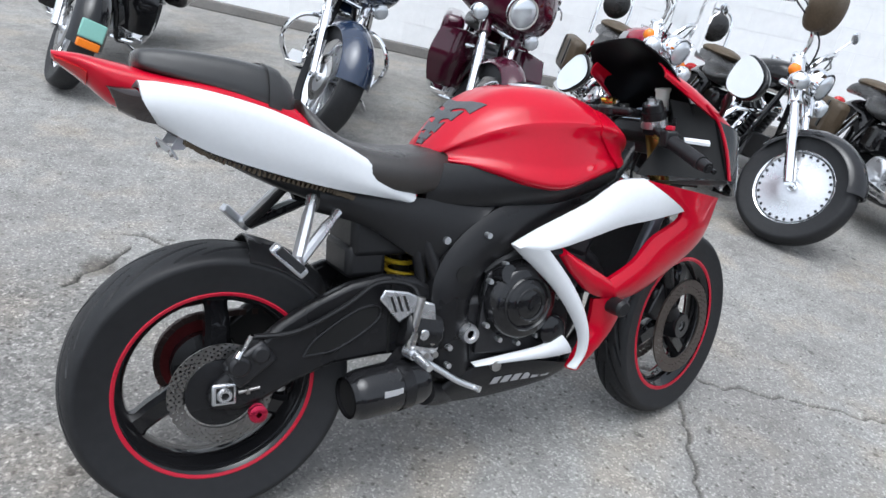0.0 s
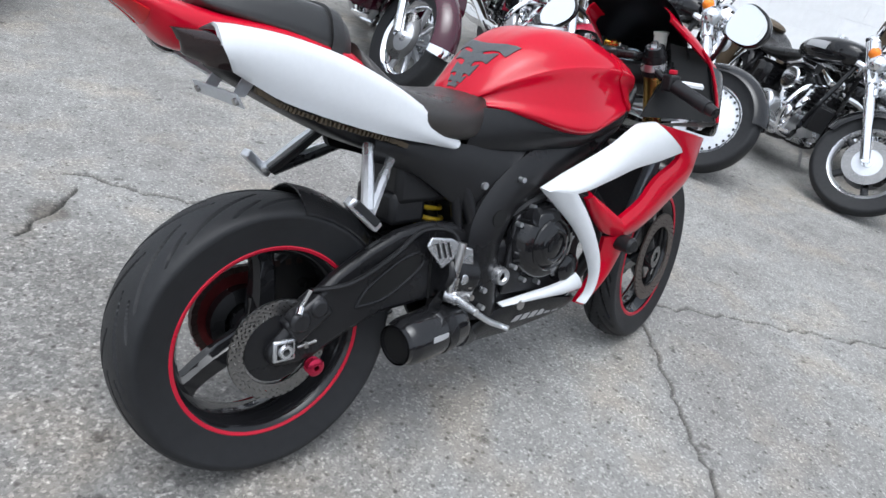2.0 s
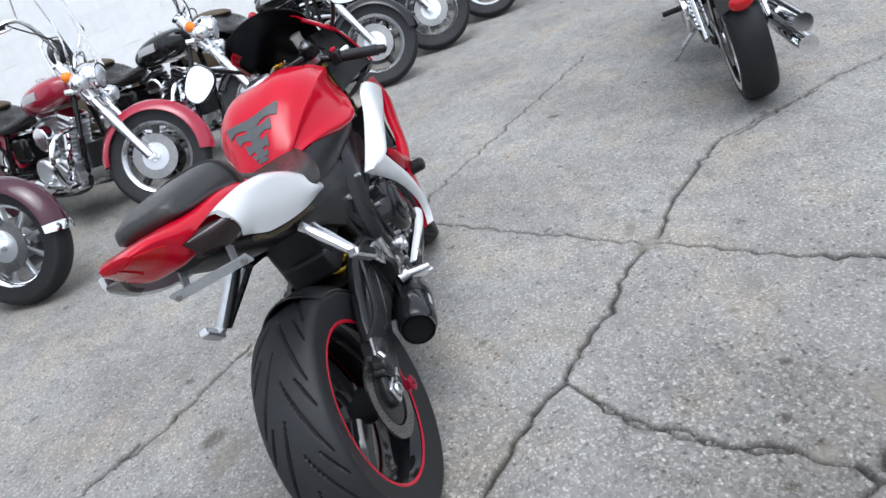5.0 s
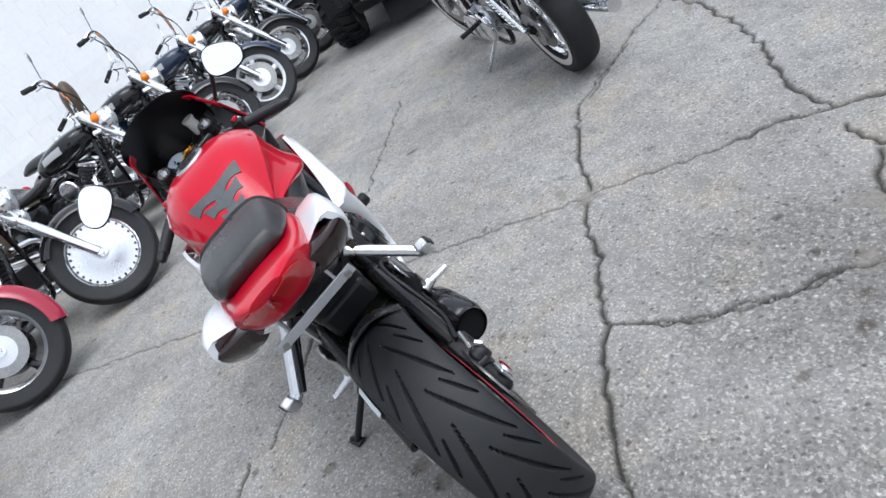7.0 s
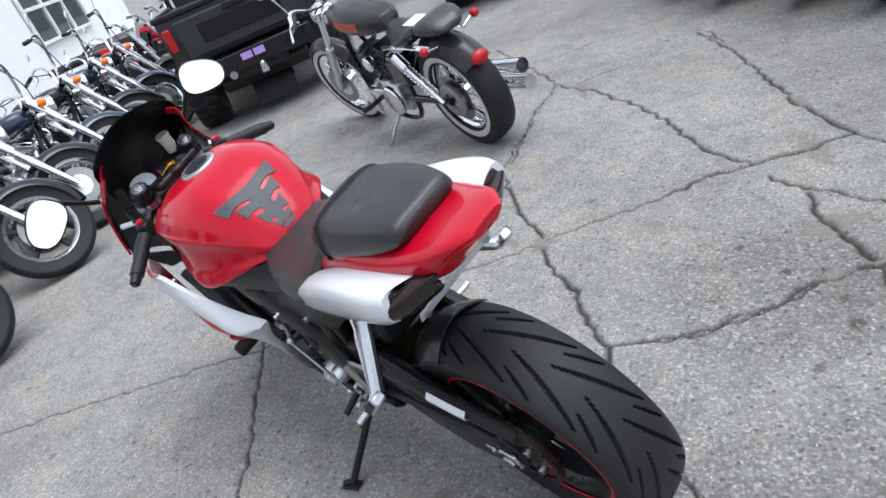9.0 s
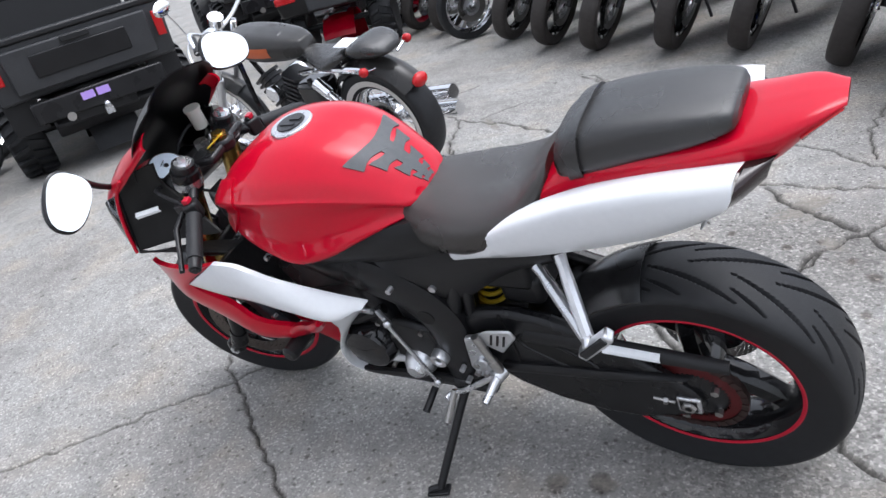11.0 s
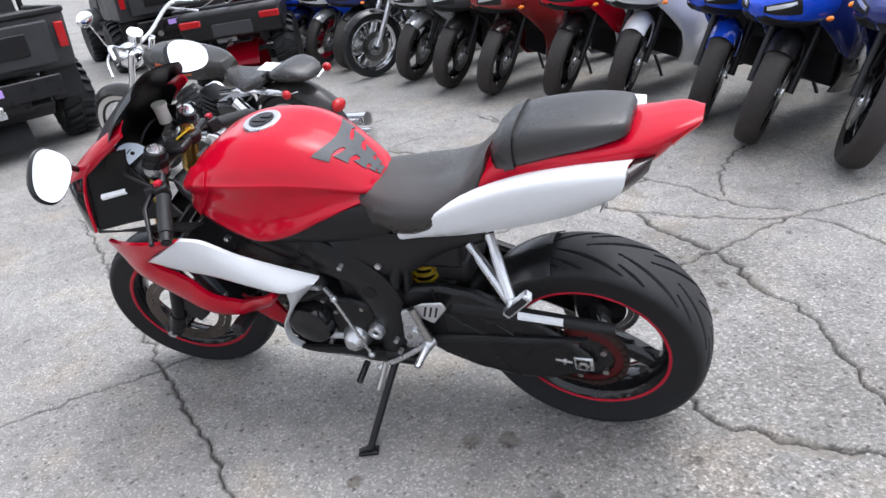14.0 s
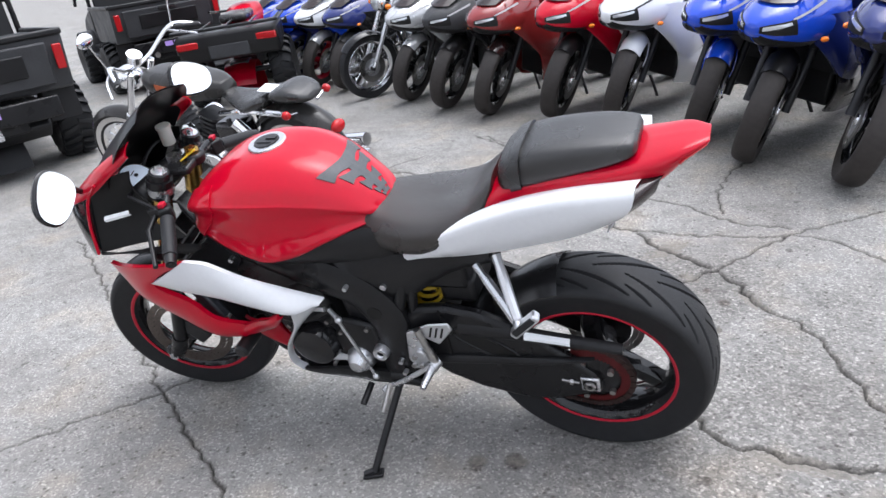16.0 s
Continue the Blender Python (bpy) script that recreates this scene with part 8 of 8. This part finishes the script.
    part("lamp_lens", ball(head + Vector((0.15, 0, 0.04)), (0.035, 0.07, 0.07), 18, 10), CLEAR, lamp)
    S = Loft([0.06, 0.11, 0.20, 0.32, 0.43], [[(0, 0.75), (0.06, 0.745), (0.10, 0.72), (0.06, 0.69), (0, 0.69)], [(0, 0.745), (0.10, 0.742), (0.14, 0.71), (0.09, 0.67), (0, 0.67)], [(0, 0.72), (0.11, 0.718), (0.15, 0.69), (0.09, 0.65), (0, 0.65)], [(0, 0.735), (0.07, 0.73), (0.10, 0.705), (0.06, 0.67), (0, 0.67)], [(0, 0.77), (0.03, 0.765), (0.05, 0.745), (0.03, 0.71), (0, 0.71)]], 24, 14)
    part("solo_seat", S.body(), VINYL, t, "black solo seat", edge=70)
    Q = Loft([-0.22, -0.18, -0.09, 0.00, 0.045], [[(0, 0.735), (0.04, 0.73), (0.06, 0.715), (0.04, 0.70), (0, 0.70)], [(0, 0.765), (0.07, 0.76), (0.10, 0.735), (0.07, 0.70), (0, 0.70)], [(0, 0.79), (0.09, 0.785), (0.125, 0.75), (0.08, 0.70), (0, 0.70)], [(0, 0.775), (0.08, 0.77), (0.11, 0.745), (0.07, 0.70), (0, 0.70)], [(0, 0.745), (0.05, 0.74), (0.07, 0.725), (0.05, 0.70), (0, 0.70)]], 24, 14)
    part("pillion_pad", Q.body(), VINYL, t, "black pillion pad", edge=70)
    part("paper_tag", box((0.060, 0.02, 0.765), (0.10, 0.13, 0.004), pose(0, 0, 0, 4, -14, 20)), LABEL, t, "white paper tag on the seat")
    part("tail_lamp", ball((-0.312, 0, 0.535), (0.030, 0.050, 0.036), 16, 10), TAIL_RED, t)
    part("crankcase", join(box((0.74, 0, 0.30), (0.38, 0.20, 0.20)), rod((0.85, -0.14, 0.30), (0.85, 0.15, 0.30), 0.10, seg=22), rod((0.62, -0.13, 0.33), (0.62, 0.14, 0.33), 0.085, seg=22)), ALLOY, t, "polished engine case", bevel=0.02)
    part("primary_cover", join(rod((0.86, 0.14, 0.30), (0.86, 0.175, 0.30), 0.095, seg=24), rod((0.60, 0.14, 0.32), (0.60, 0.175, 0.32), 0.10, seg=24), box((0.73, 0.155, 0.31), (0.26, 0.04, 0.18))), CHROME, t, bevel=0.01)
    fins(t, (0.80, 0, 0.38), (0.92, 0, 0.62), 0.14, 8, DARK_METAL), fins(t, (0.72, 0, 0.38), (0.62, 0, 0.62), 0.14, 8, DARK_METAL)
    part("air_cleaner", rod((0.77, -0.08, 0.54), (0.77, -0.15, 0.54), 0.075, seg=24), CHROME, t, bevel=0.01)
    part("horn_cover", rod((0.77, 0.08, 0.54), (0.77, 0.13, 0.54), 0.05, seg=20), CHROME, t, bevel=0.01)
    part("oil_tank", box((0.42, 0.05, 0.50), (0.20, 0.16, 0.20)), BLACK_GLOSS, t, bevel=0.03)
    part("rear_sprocket", lathe([(0.05, 0.095), (0.10, 0.095), (0.10, 0.102), (0.05, 0.102)], 30, RAx, closed=True), STEEL, t)
    part("side_stand", tube([(0.72, 0.12, 0.20), (0.74, 0.24, 0.09), (0.80, 0.30, 0.012)], [0.013, 0.011, 0.011], 10), ALLOY, t, "silver side stand")


bobber((1.96, -1.63), math.degrees(math.atan2(-0.16, 0.99)))


# ---- utility vehicle and quad ----
def knobby(parent, name, at, R, half, rim, n=22):
    w = part(name, lathe([(0.02, -half * 0.5), (rim * 0.5, -half * 0.55), (rim, -half * 0.8), (rim, half * 0.8), (rim * 0.5, half * 0.55), (0.02, half * 0.5)], 32), DARK_METAL, parent)
    w.matrix_basis = Matrix.Translation(at)
    part("tyre", tyre_mesh(R * 0.93, rim, half, 48, ring=14), RUBBER, w, "deep-lugged tyre")
    me = None
    for k in range(n):
        for s in (-1, 1):
            if me is None:
                bm = bmesh.new()
                rows = []
                for q in np.linspace(0.05, 1.0, 6):
                    y = half * 0.98 * math.sin(q * 1.35)
                    r = R * (0.90 + 0.06 * math.cos(q * 1.2)) - 0.16 * R * max(0, q - 0.72)
                    a = 0.16 * q
                    rows.append([Vector(((r + e) * math.cos(a + d), y, (r + e) * math.sin(a + d))) for d, e in ((-0.055, -0.03), (-0.045, 0.022), (0.045, 0.022), (0.055, -0.03))])
                vs = grid(bm, rows)
                bm.faces.new(vs[0]), bm.faces.new(vs[-1])
                me = bpy.data.meshes.new("lug")
                bmesh.ops.recalc_face_normals(bm, faces=bm.faces)
                bm.to_mesh(me)
                bm.free()
                me.materials.append(RUBBER)
            ob = new("lug", me)
            ob.parent = w
            ob.matrix_basis = Matrix.Rotation(math.tau * (k + (0.5 if s > 0 else 0)) / n, 4, "Y") @ Matrix.Diagonal((1, s, 1, 1))
    return w


def utility_vehicle(m):
    t = thing("utility_vehicle", "dark grey utility vehicle with a cargo bed and knobby tyres", "utility vehicle", m=m)
    for x in (0, 1.95):
        for s in (-1, 1):
            knobby(t, "wheel", Vector((x, s * 0.67, 0.34)), 0.34, 0.15, 0.17)
            part("suspension_arm", tube([(x, s * 0.48, 0.33), (x + 0.1, s * 0.2, 0.40)], 0.022), BLACK_FRAME, t)
    part("chassis", join(box((0.9, 0, 0.45), (2.9, 0.55, 0.12)), box((-0.1, 0, 0.40), (0.5, 0.40, 0.16))), BLACK_FRAME, t, bevel=0.02)
    bed = part("cargo_bed", slab([(-0.58, 0.66), (0.62, 0.66), (0.66, 1.10), (-0.66, 1.10), (-0.66, 0.96)], -0.70, 0.70), GREY_PLASTIC, t, "dark grey cargo bed", bevel=0.03)
    part("tail_gate", box((-0.655, 0, 0.88), (0.035, 1.12, 0.34), pose(0, 0, 0, 0, -9, 0)), GREY_PLASTIC, bed, bevel=0.015)
    part("gate_panel", box((-0.682, 0, 0.89), (0.02, 0.74, 0.18), pose(0, 0, 0, 0, -9, 0)), BLACK_PLASTIC, bed, bevel=0.02)
    part("gate_latch", box((-0.70, 0, 1.02), (0.03, 0.22, 0.05)), BLACK_PLASTIC, bed, bevel=0.01)
    part("bed_rim", join(box((0, 0.69, 1.11), (1.32, 0.06, 0.05)), box((0, -0.69, 1.11), (1.32, 0.06, 0.05)), box((-0.66, 0, 1.11), (0.05, 1.42, 0.05))), BLACK_PLASTIC, bed, bevel=0.015)
    for s in (-1, 1):
        part("tail_light", box((-0.675, s * 0.635, 0.92), (0.03, 0.07, 0.20), pose(0, 0, 0, 0, -9, 0)), TAIL_RED, t, "red tail light", bevel=0.01)
        part("wheel_arch", arc_guard(0.44, 0.20, radians(15), radians(165), 0.01, 20, 0.02), BLACK_PLASTIC, t)
        t.children[-1].matrix_basis = Matrix.Translation((0, s * 0.56, 0.34))
        part("front_fender", arc_guard(0.46, 0.20, radians(10), radians(170), 0.01, 20, 0.02), GREY_PLASTIC, t)
        t.children[-1].matrix_basis = Matrix.Translation((1.95, s * 0.56, 0.34))
        part("mud_flap", box((-0.46, s * 0.58, 0.55), (0.02, 0.26, 0.30)), BLACK_PLASTIC, t, bevel=0.005)
        part("roll_bar", tube([(0.72, s * 0.68, 0.80), (0.70, s * 0.66, 1.50), (0.80, s * 0.58, 1.90), (1.55, s * 0.58, 1.90), (2.0, s * 0.66, 1.15)], 0.025, 26), BLACK_FRAME, t, "black roll cage tube")
        part("side_nerf", box((1.0, s * 0.66, 0.45), (0.95, 0.10, 0.06)), BLACK_PLASTIC, t, bevel=0.02)
        part("seat_back", box((0.80, s * 0.32, 1.05), (0.12, 0.54, 0.55), pose(0, 0, 0, 0, -12, 0)), VINYL, t, bevel=0.04)
        part("seat_base", box((1.02, s * 0.32, 0.78), (0.48, 0.54, 0.14)), VINYL, t, bevel=0.04)
    part("cage_cross_bar", join(rod((0.80, -0.58, 1.90), (0.80, 0.58, 1.90), 0.025), rod((0.70, -0.66, 1.40), (0.70, 0.66, 1.40), 0.022)), BLACK_FRAME, t)
    part("cab_rear_panel", box((0.70, 0, 1.42), (0.03, 1.24, 0.78), pose(0, 0, 0, 0, 4, 0)), BLACK_PLASTIC, t, "black cab back panel", bevel=0.02)
    part("cab_roof", slab([(0.62, 1.88), (1.66, 1.88), (1.60, 1.95), (0.70, 1.95)], -0.64, 0.64), BLACK_PLASTIC, t, "black cab roof", bevel=0.02)
    part("cab_floor", box((1.2, 0, 0.55), (1.1, 1.25, 0.06)), BLACK_PLASTIC, t, bevel=0.01)
    part("hood", slab([(1.55, 0.60), (2.45, 0.55), (2.50, 0.78), (2.30, 0.95), (1.80, 1.08), (1.60, 1.10)], -0.55, 0.55), GREY_PLASTIC, t, bevel=0.05)
    # underbody slab added to deepen the shadow beneath the vehicle
    part("skid_plate", slab([(-0.50, 0.30), (2.10, 0.28), (2.30, 0.42), (2.20, 0.52), (-0.55, 0.52), (-0.62, 0.40)], -0.42, 0.42), BLACK_PLASTIC, t, "added black underbody plate that shades the ground", bevel=0.02)
    part("rear_axle", join(rod((0, -0.56, 0.34), (0, 0.56, 0.34), 0.035), ball((0, 0, 0.35), (0.15, 0.13, 0.13), 18, 12)), DARK_METAL, t)
    bump = part("rear_bumper", join(box((-0.66, 0, 0.55), (0.06, 1.05, 0.17)), box((-0.62, 0, 0.44), (0.05, 0.50, 0.10))), BLACK_FRAME, t, "black rear bumper", bevel=0.015)
    purple = mat("purple_sticker", (0.42, 0.28, 0.70), 0.4, vary=0.06)
    for y in (0.10, -0.02):
        part("sticker", box((-0.693, y, 0.575), (0.003, 0.10, 0.060)), purple, bump, "small purple sticker")
    part("hitch", join(box((-0.70, 0, 0.42), (0.10, 0.06, 0.06)), ball((-0.75, 0, 0.47), (0.026, 0.026, 0.026), 14, 10)), ALLOY, t, "silver tow hitch")
    part("exhaust_tip", rod((-0.60, 0.28, 0.47), (-0.70, 0.28, 0.46), 0.035), STEEL, t)


UL, UR = Vector((5.95, -1.70, 0)), Vector((5.38, -2.82, 0))
uh = math.degrees(math.atan2(-(UL - UR).x, (UL - UR).y))
utility_vehicle(Matrix.Translation((UL + UR) / 2 + Vector((0.05, -0.03, 0))) @ pose(0, 0, 0, 0, 0, uh))
utility_vehicle(Matrix.Translation((7.2, -6.2, 0)) @ pose(0, 0, 0, 0, 0, uh - 6))


def quad(m):
    t = thing("quad_bike", "red quad bike with a black rear cargo box", "quad bike", m=m)
    for x, R in ((0, 0.31), (1.28, 0.31)):
        for s in (-1, 1):
            knobby(t, "wheel", Vector((x, s * 0.46, R)), R, 0.125, 0.15, 18)
    for s in (-1, 1):
        for x in (0, 1.28):
            part("fender", arc_guard(0.43, 0.17, radians(5), radians(150), 0.02, 20, 0.015), RED, t, "red plastic fender")
            t.children[-1].matrix_basis = Matrix.Translation((x, s * 0.44, 0.31)) @ pose(0, 0, 0, 0, -12 if x else 12, 0)
        part("tail_light", box((-0.475, s * 0.40, 0.69), (0.03, 0.22, 0.07), pose(0, 0, 0, 0, 0, s * 12)), TAIL_RED, t, "red tail light", bevel=0.02)
        part("foot_well", box((0.65, s * 0.36, 0.36), (0.55, 0.22, 0.05)), BLACK_PLASTIC, t, bevel=0.02)
    box_ = part("cargo_box", slab([(-0.40, 0.50), (0.10, 0.56), (0.14, 0.81), (-0.46, 0.79), (-0.47, 0.64)], -0.52, 0.52), BLACK_PLASTIC, t, "black cargo box", bevel=0.04)
    part("box_panel", box((-0.455, 0, 0.60), (0.03, 0.42, 0.14)), GREY_PLASTIC, box_, bevel=0.015)
    for y in (-0.50, -0.25, 0, 0.25, 0.50):
        part("rack_bar", rod((-0.46, y, 0.83), (0.12, y, 0.85), 0.011), BLACK_FRAME, t)
    part("rack_rim", tube([(0.14, -0.54, 0.85), (-0.48, -0.54, 0.83), (-0.52, -0.40, 0.83), (-0.52, 0.40, 0.83), (-0.48, 0.54, 0.83), (0.14, 0.54, 0.85)], 0.014), BLACK_FRAME, t, "black rear rack")
    part("front_rack", tube([(1.15, -0.45, 0.90), (1.65, -0.42, 0.86), (1.65, 0.42, 0.86), (1.15, 0.45, 0.90)], 0.014), BLACK_FRAME, t)
    B = Loft([0.10, 0.30, 0.60, 0.85, 1.10, 1.40, 1.62], [[(0, 0.80), (0.12, 0.79), (0.16, 0.72), (0.12, 0.60), (0, 0.60)], [(0, 0.82), (0.13, 0.81), (0.18, 0.72), (0.12, 0.50), (0, 0.50)], [(0, 0.82), (0.12, 0.81), (0.17, 0.70), (0.12, 0.45), (0, 0.45)],
              [(0, 0.93), (0.13, 0.91), (0.19, 0.76), (0.14, 0.48), (0, 0.48)], [(0, 0.97), (0.18, 0.93), (0.28, 0.78), (0.20, 0.55), (0, 0.55)], [(0, 0.86), (0.22, 0.83), (0.30, 0.72), (0.22, 0.55), (0, 0.55)], [(0, 0.70), (0.16, 0.69), (0.22, 0.64), (0.16, 0.55), (0, 0.55)]], 30, 18)
    part("body", B.body(), RED, t, "red body", edge=60)
    part("seat", box((0.42, 0, 0.86), (0.62, 0.30, 0.10)), VINYL, t, bevel=0.04)
    part("handlebar", tube([(0.88, -0.40, 1.10), (0.98, -0.2, 1.12), (1.02, 0, 1.02), (0.98, 0.2, 1.12), (0.88, 0.40, 1.10)], 0.013, 20), BLACK_FRAME, t)
    part("bar_pod", join(box((0.99, 0, 1.11), (0.14, 0.26, 0.13), pose(0, 0, 0, 0, 25, 0))), RED, t, "red instrument pod", bevel=0.04)
    for s in (-1, 1):
        part("grip", rod((0.90, s * 0.36, 1.10), (0.84, s * 0.47, 1.08), 0.018), RUBBER, t)
    part("axle", join(rod((0, -0.42, 0.31), (0, 0.42, 0.31), 0.03), box((0, 0, 0.34), (0.25, 0.20, 0.18)), box((0.65, 0, 0.42), (0.70, 0.26, 0.26))), DARK_METAL, t, bevel=0.01)


quad(Matrix.Translation((4.80, -4.74, 0)) @ pose(0, 0, 0, 0, 0, -62))


# ---- dirt bikes by the far end of the building ----
def dirt_bike(at, heading, paint):
    t = thing("dirt_bike", "small %s dirt bike with white panels" % ("red" if paint is RED else "black"), "motorcycle", "dirt bikes by the building", m=Matrix.Translation((at[0], at[1], 0)) @ pose(0, 0, 0, 0, 0, heading) @ pose(0, 0, 0.005, -8, 0, 0))
    FAx, RAx = Vector((1.40, 0, 0.33)), Vector((0, 0, 0.31))
    wheel_of(t, "front_wheel", FAx, 0.33, 0.04, 0.26, "laced"), wheel_of(t, "rear_wheel", RAx, 0.31, 0.055, 0.22, "laced")
    part("front_fender", ribbon([(1.70, -0.06, 0.78), (1.40, -0.08, 0.80), (1.12, -0.06, 0.76)], [(1.70, 0.06, 0.78), (1.40, 0.08, 0.80), (1.12, 0.06, 0.76)], 12, 5, 0, 0.006), paint, t)
    part("rear_fender", ribbon([(-0.30, -0.07, 0.92), (0.0, -0.09, 0.86), (0.35, -0.08, 0.80)], [(-0.30, 0.07, 0.92), (0.0, 0.09, 0.86), (0.35, 0.08, 0.80)], 12, 5, 0, 0.006), paint, t)
    for s in (-1, 1):
        part("fork_leg", rod((1.40, s * 0.09, 0.33), (1.14, s * 0.09, 0.98), 0.026), ALLOY, t)
        part("side_panel", ribbon([(0.05, s * 0.12, 0.82), (0.35, s * 0.13, 0.78)], [(0.10, s * 0.12, 0.62), (0.38, s * 0.13, 0.58)], 6, 5, 0.01, 0.006), WHITE, t)
        part("radiator_shroud", ribbon([(0.70, s * 0.10, 0.92), (1.10, s * 0.17, 0.88)], [(0.72, s * 0.11, 0.74), (1.02, s * 0.18, 0.62)], 8, 5, 0.02, 0.006), paint, t)
        part("grip", rod((1.02, s * 0.28, 1.10), (0.98, s * 0.40, 1.09), 0.017), RUBBER, t)
    part("handlebar", tube([(0.98, -0.40, 1.09), (1.06, -0.22, 1.11), (1.12, 0, 1.02), (1.06, 0.22, 1.11), (0.98, 0.40, 1.09)], 0.012, 16), ALLOY, t)
    part("number_plate_panel", box((1.22, 0, 0.98), (0.02, 0.20, 0.22), pose(0, 0, 0, 0, 22, 0)), WHITE, t, bevel=0.01)
    part("seat", box((0.42, 0, 0.90), (0.85, 0.15, 0.08)), VINYL, t, bevel=0.03)
    part("engine", join(box((0.72, 0, 0.45), (0.32, 0.22, 0.26)), rod((0.78, 0, 0.50), (0.86, 0, 0.70), 0.06)), DARK_METAL, t, bevel=0.02)
    part("frame_tube", tube([(1.12, 0, 0.88), (1.0, 0, 0.40), (0.80, 0, 0.28), (0.50, 0, 0.32), (0.35, 0, 0.76), (0.9, 0, 0.84)], 0.02, 20), BLACK_GLOSS, t)


for k in range(4):
    c = ROW_A + ROW_DIR * (10.3 + 0.75 * k) + ROW_BACK * 1.9
    dirt_bike((c.x, c.y), HEAD_C + 4 * k, RED if k % 2 == 0 else BLACK_GLOSS)

# a window in the far end of the white wall
def wall_window(x):
    w = tagged(new("window_1"), "dark window with a white metal frame", "window", kind="structure")
    w.matrix_world = WALL_M @ Matrix.Translation((x, -0.02, 1.75))
    part("pane", box((0, -0.01, 0), (2.2, 0.01, 1.1)), mat("dark_window_glass", (0.05, 0.06, 0.07), 0.06, coat=1.0, vary=0.05), w)
    fr = mat("white_window_frame", (0.78, 0.79, 0.80), 0.4, vary=0.05)
    for z in (-0.56, 0, 0.56):
        part("rail", box((0, -0.03, z), (2.3, 0.06, 0.06)), fr, w, bevel=0.008)
    for xx in (-1.12, -0.37, 0.37, 1.12):
        part("mullion", box((xx, -0.032, 0), (0.06, 0.055, 1.15)), fr, w, bevel=0.008)


wall_window(14.6)
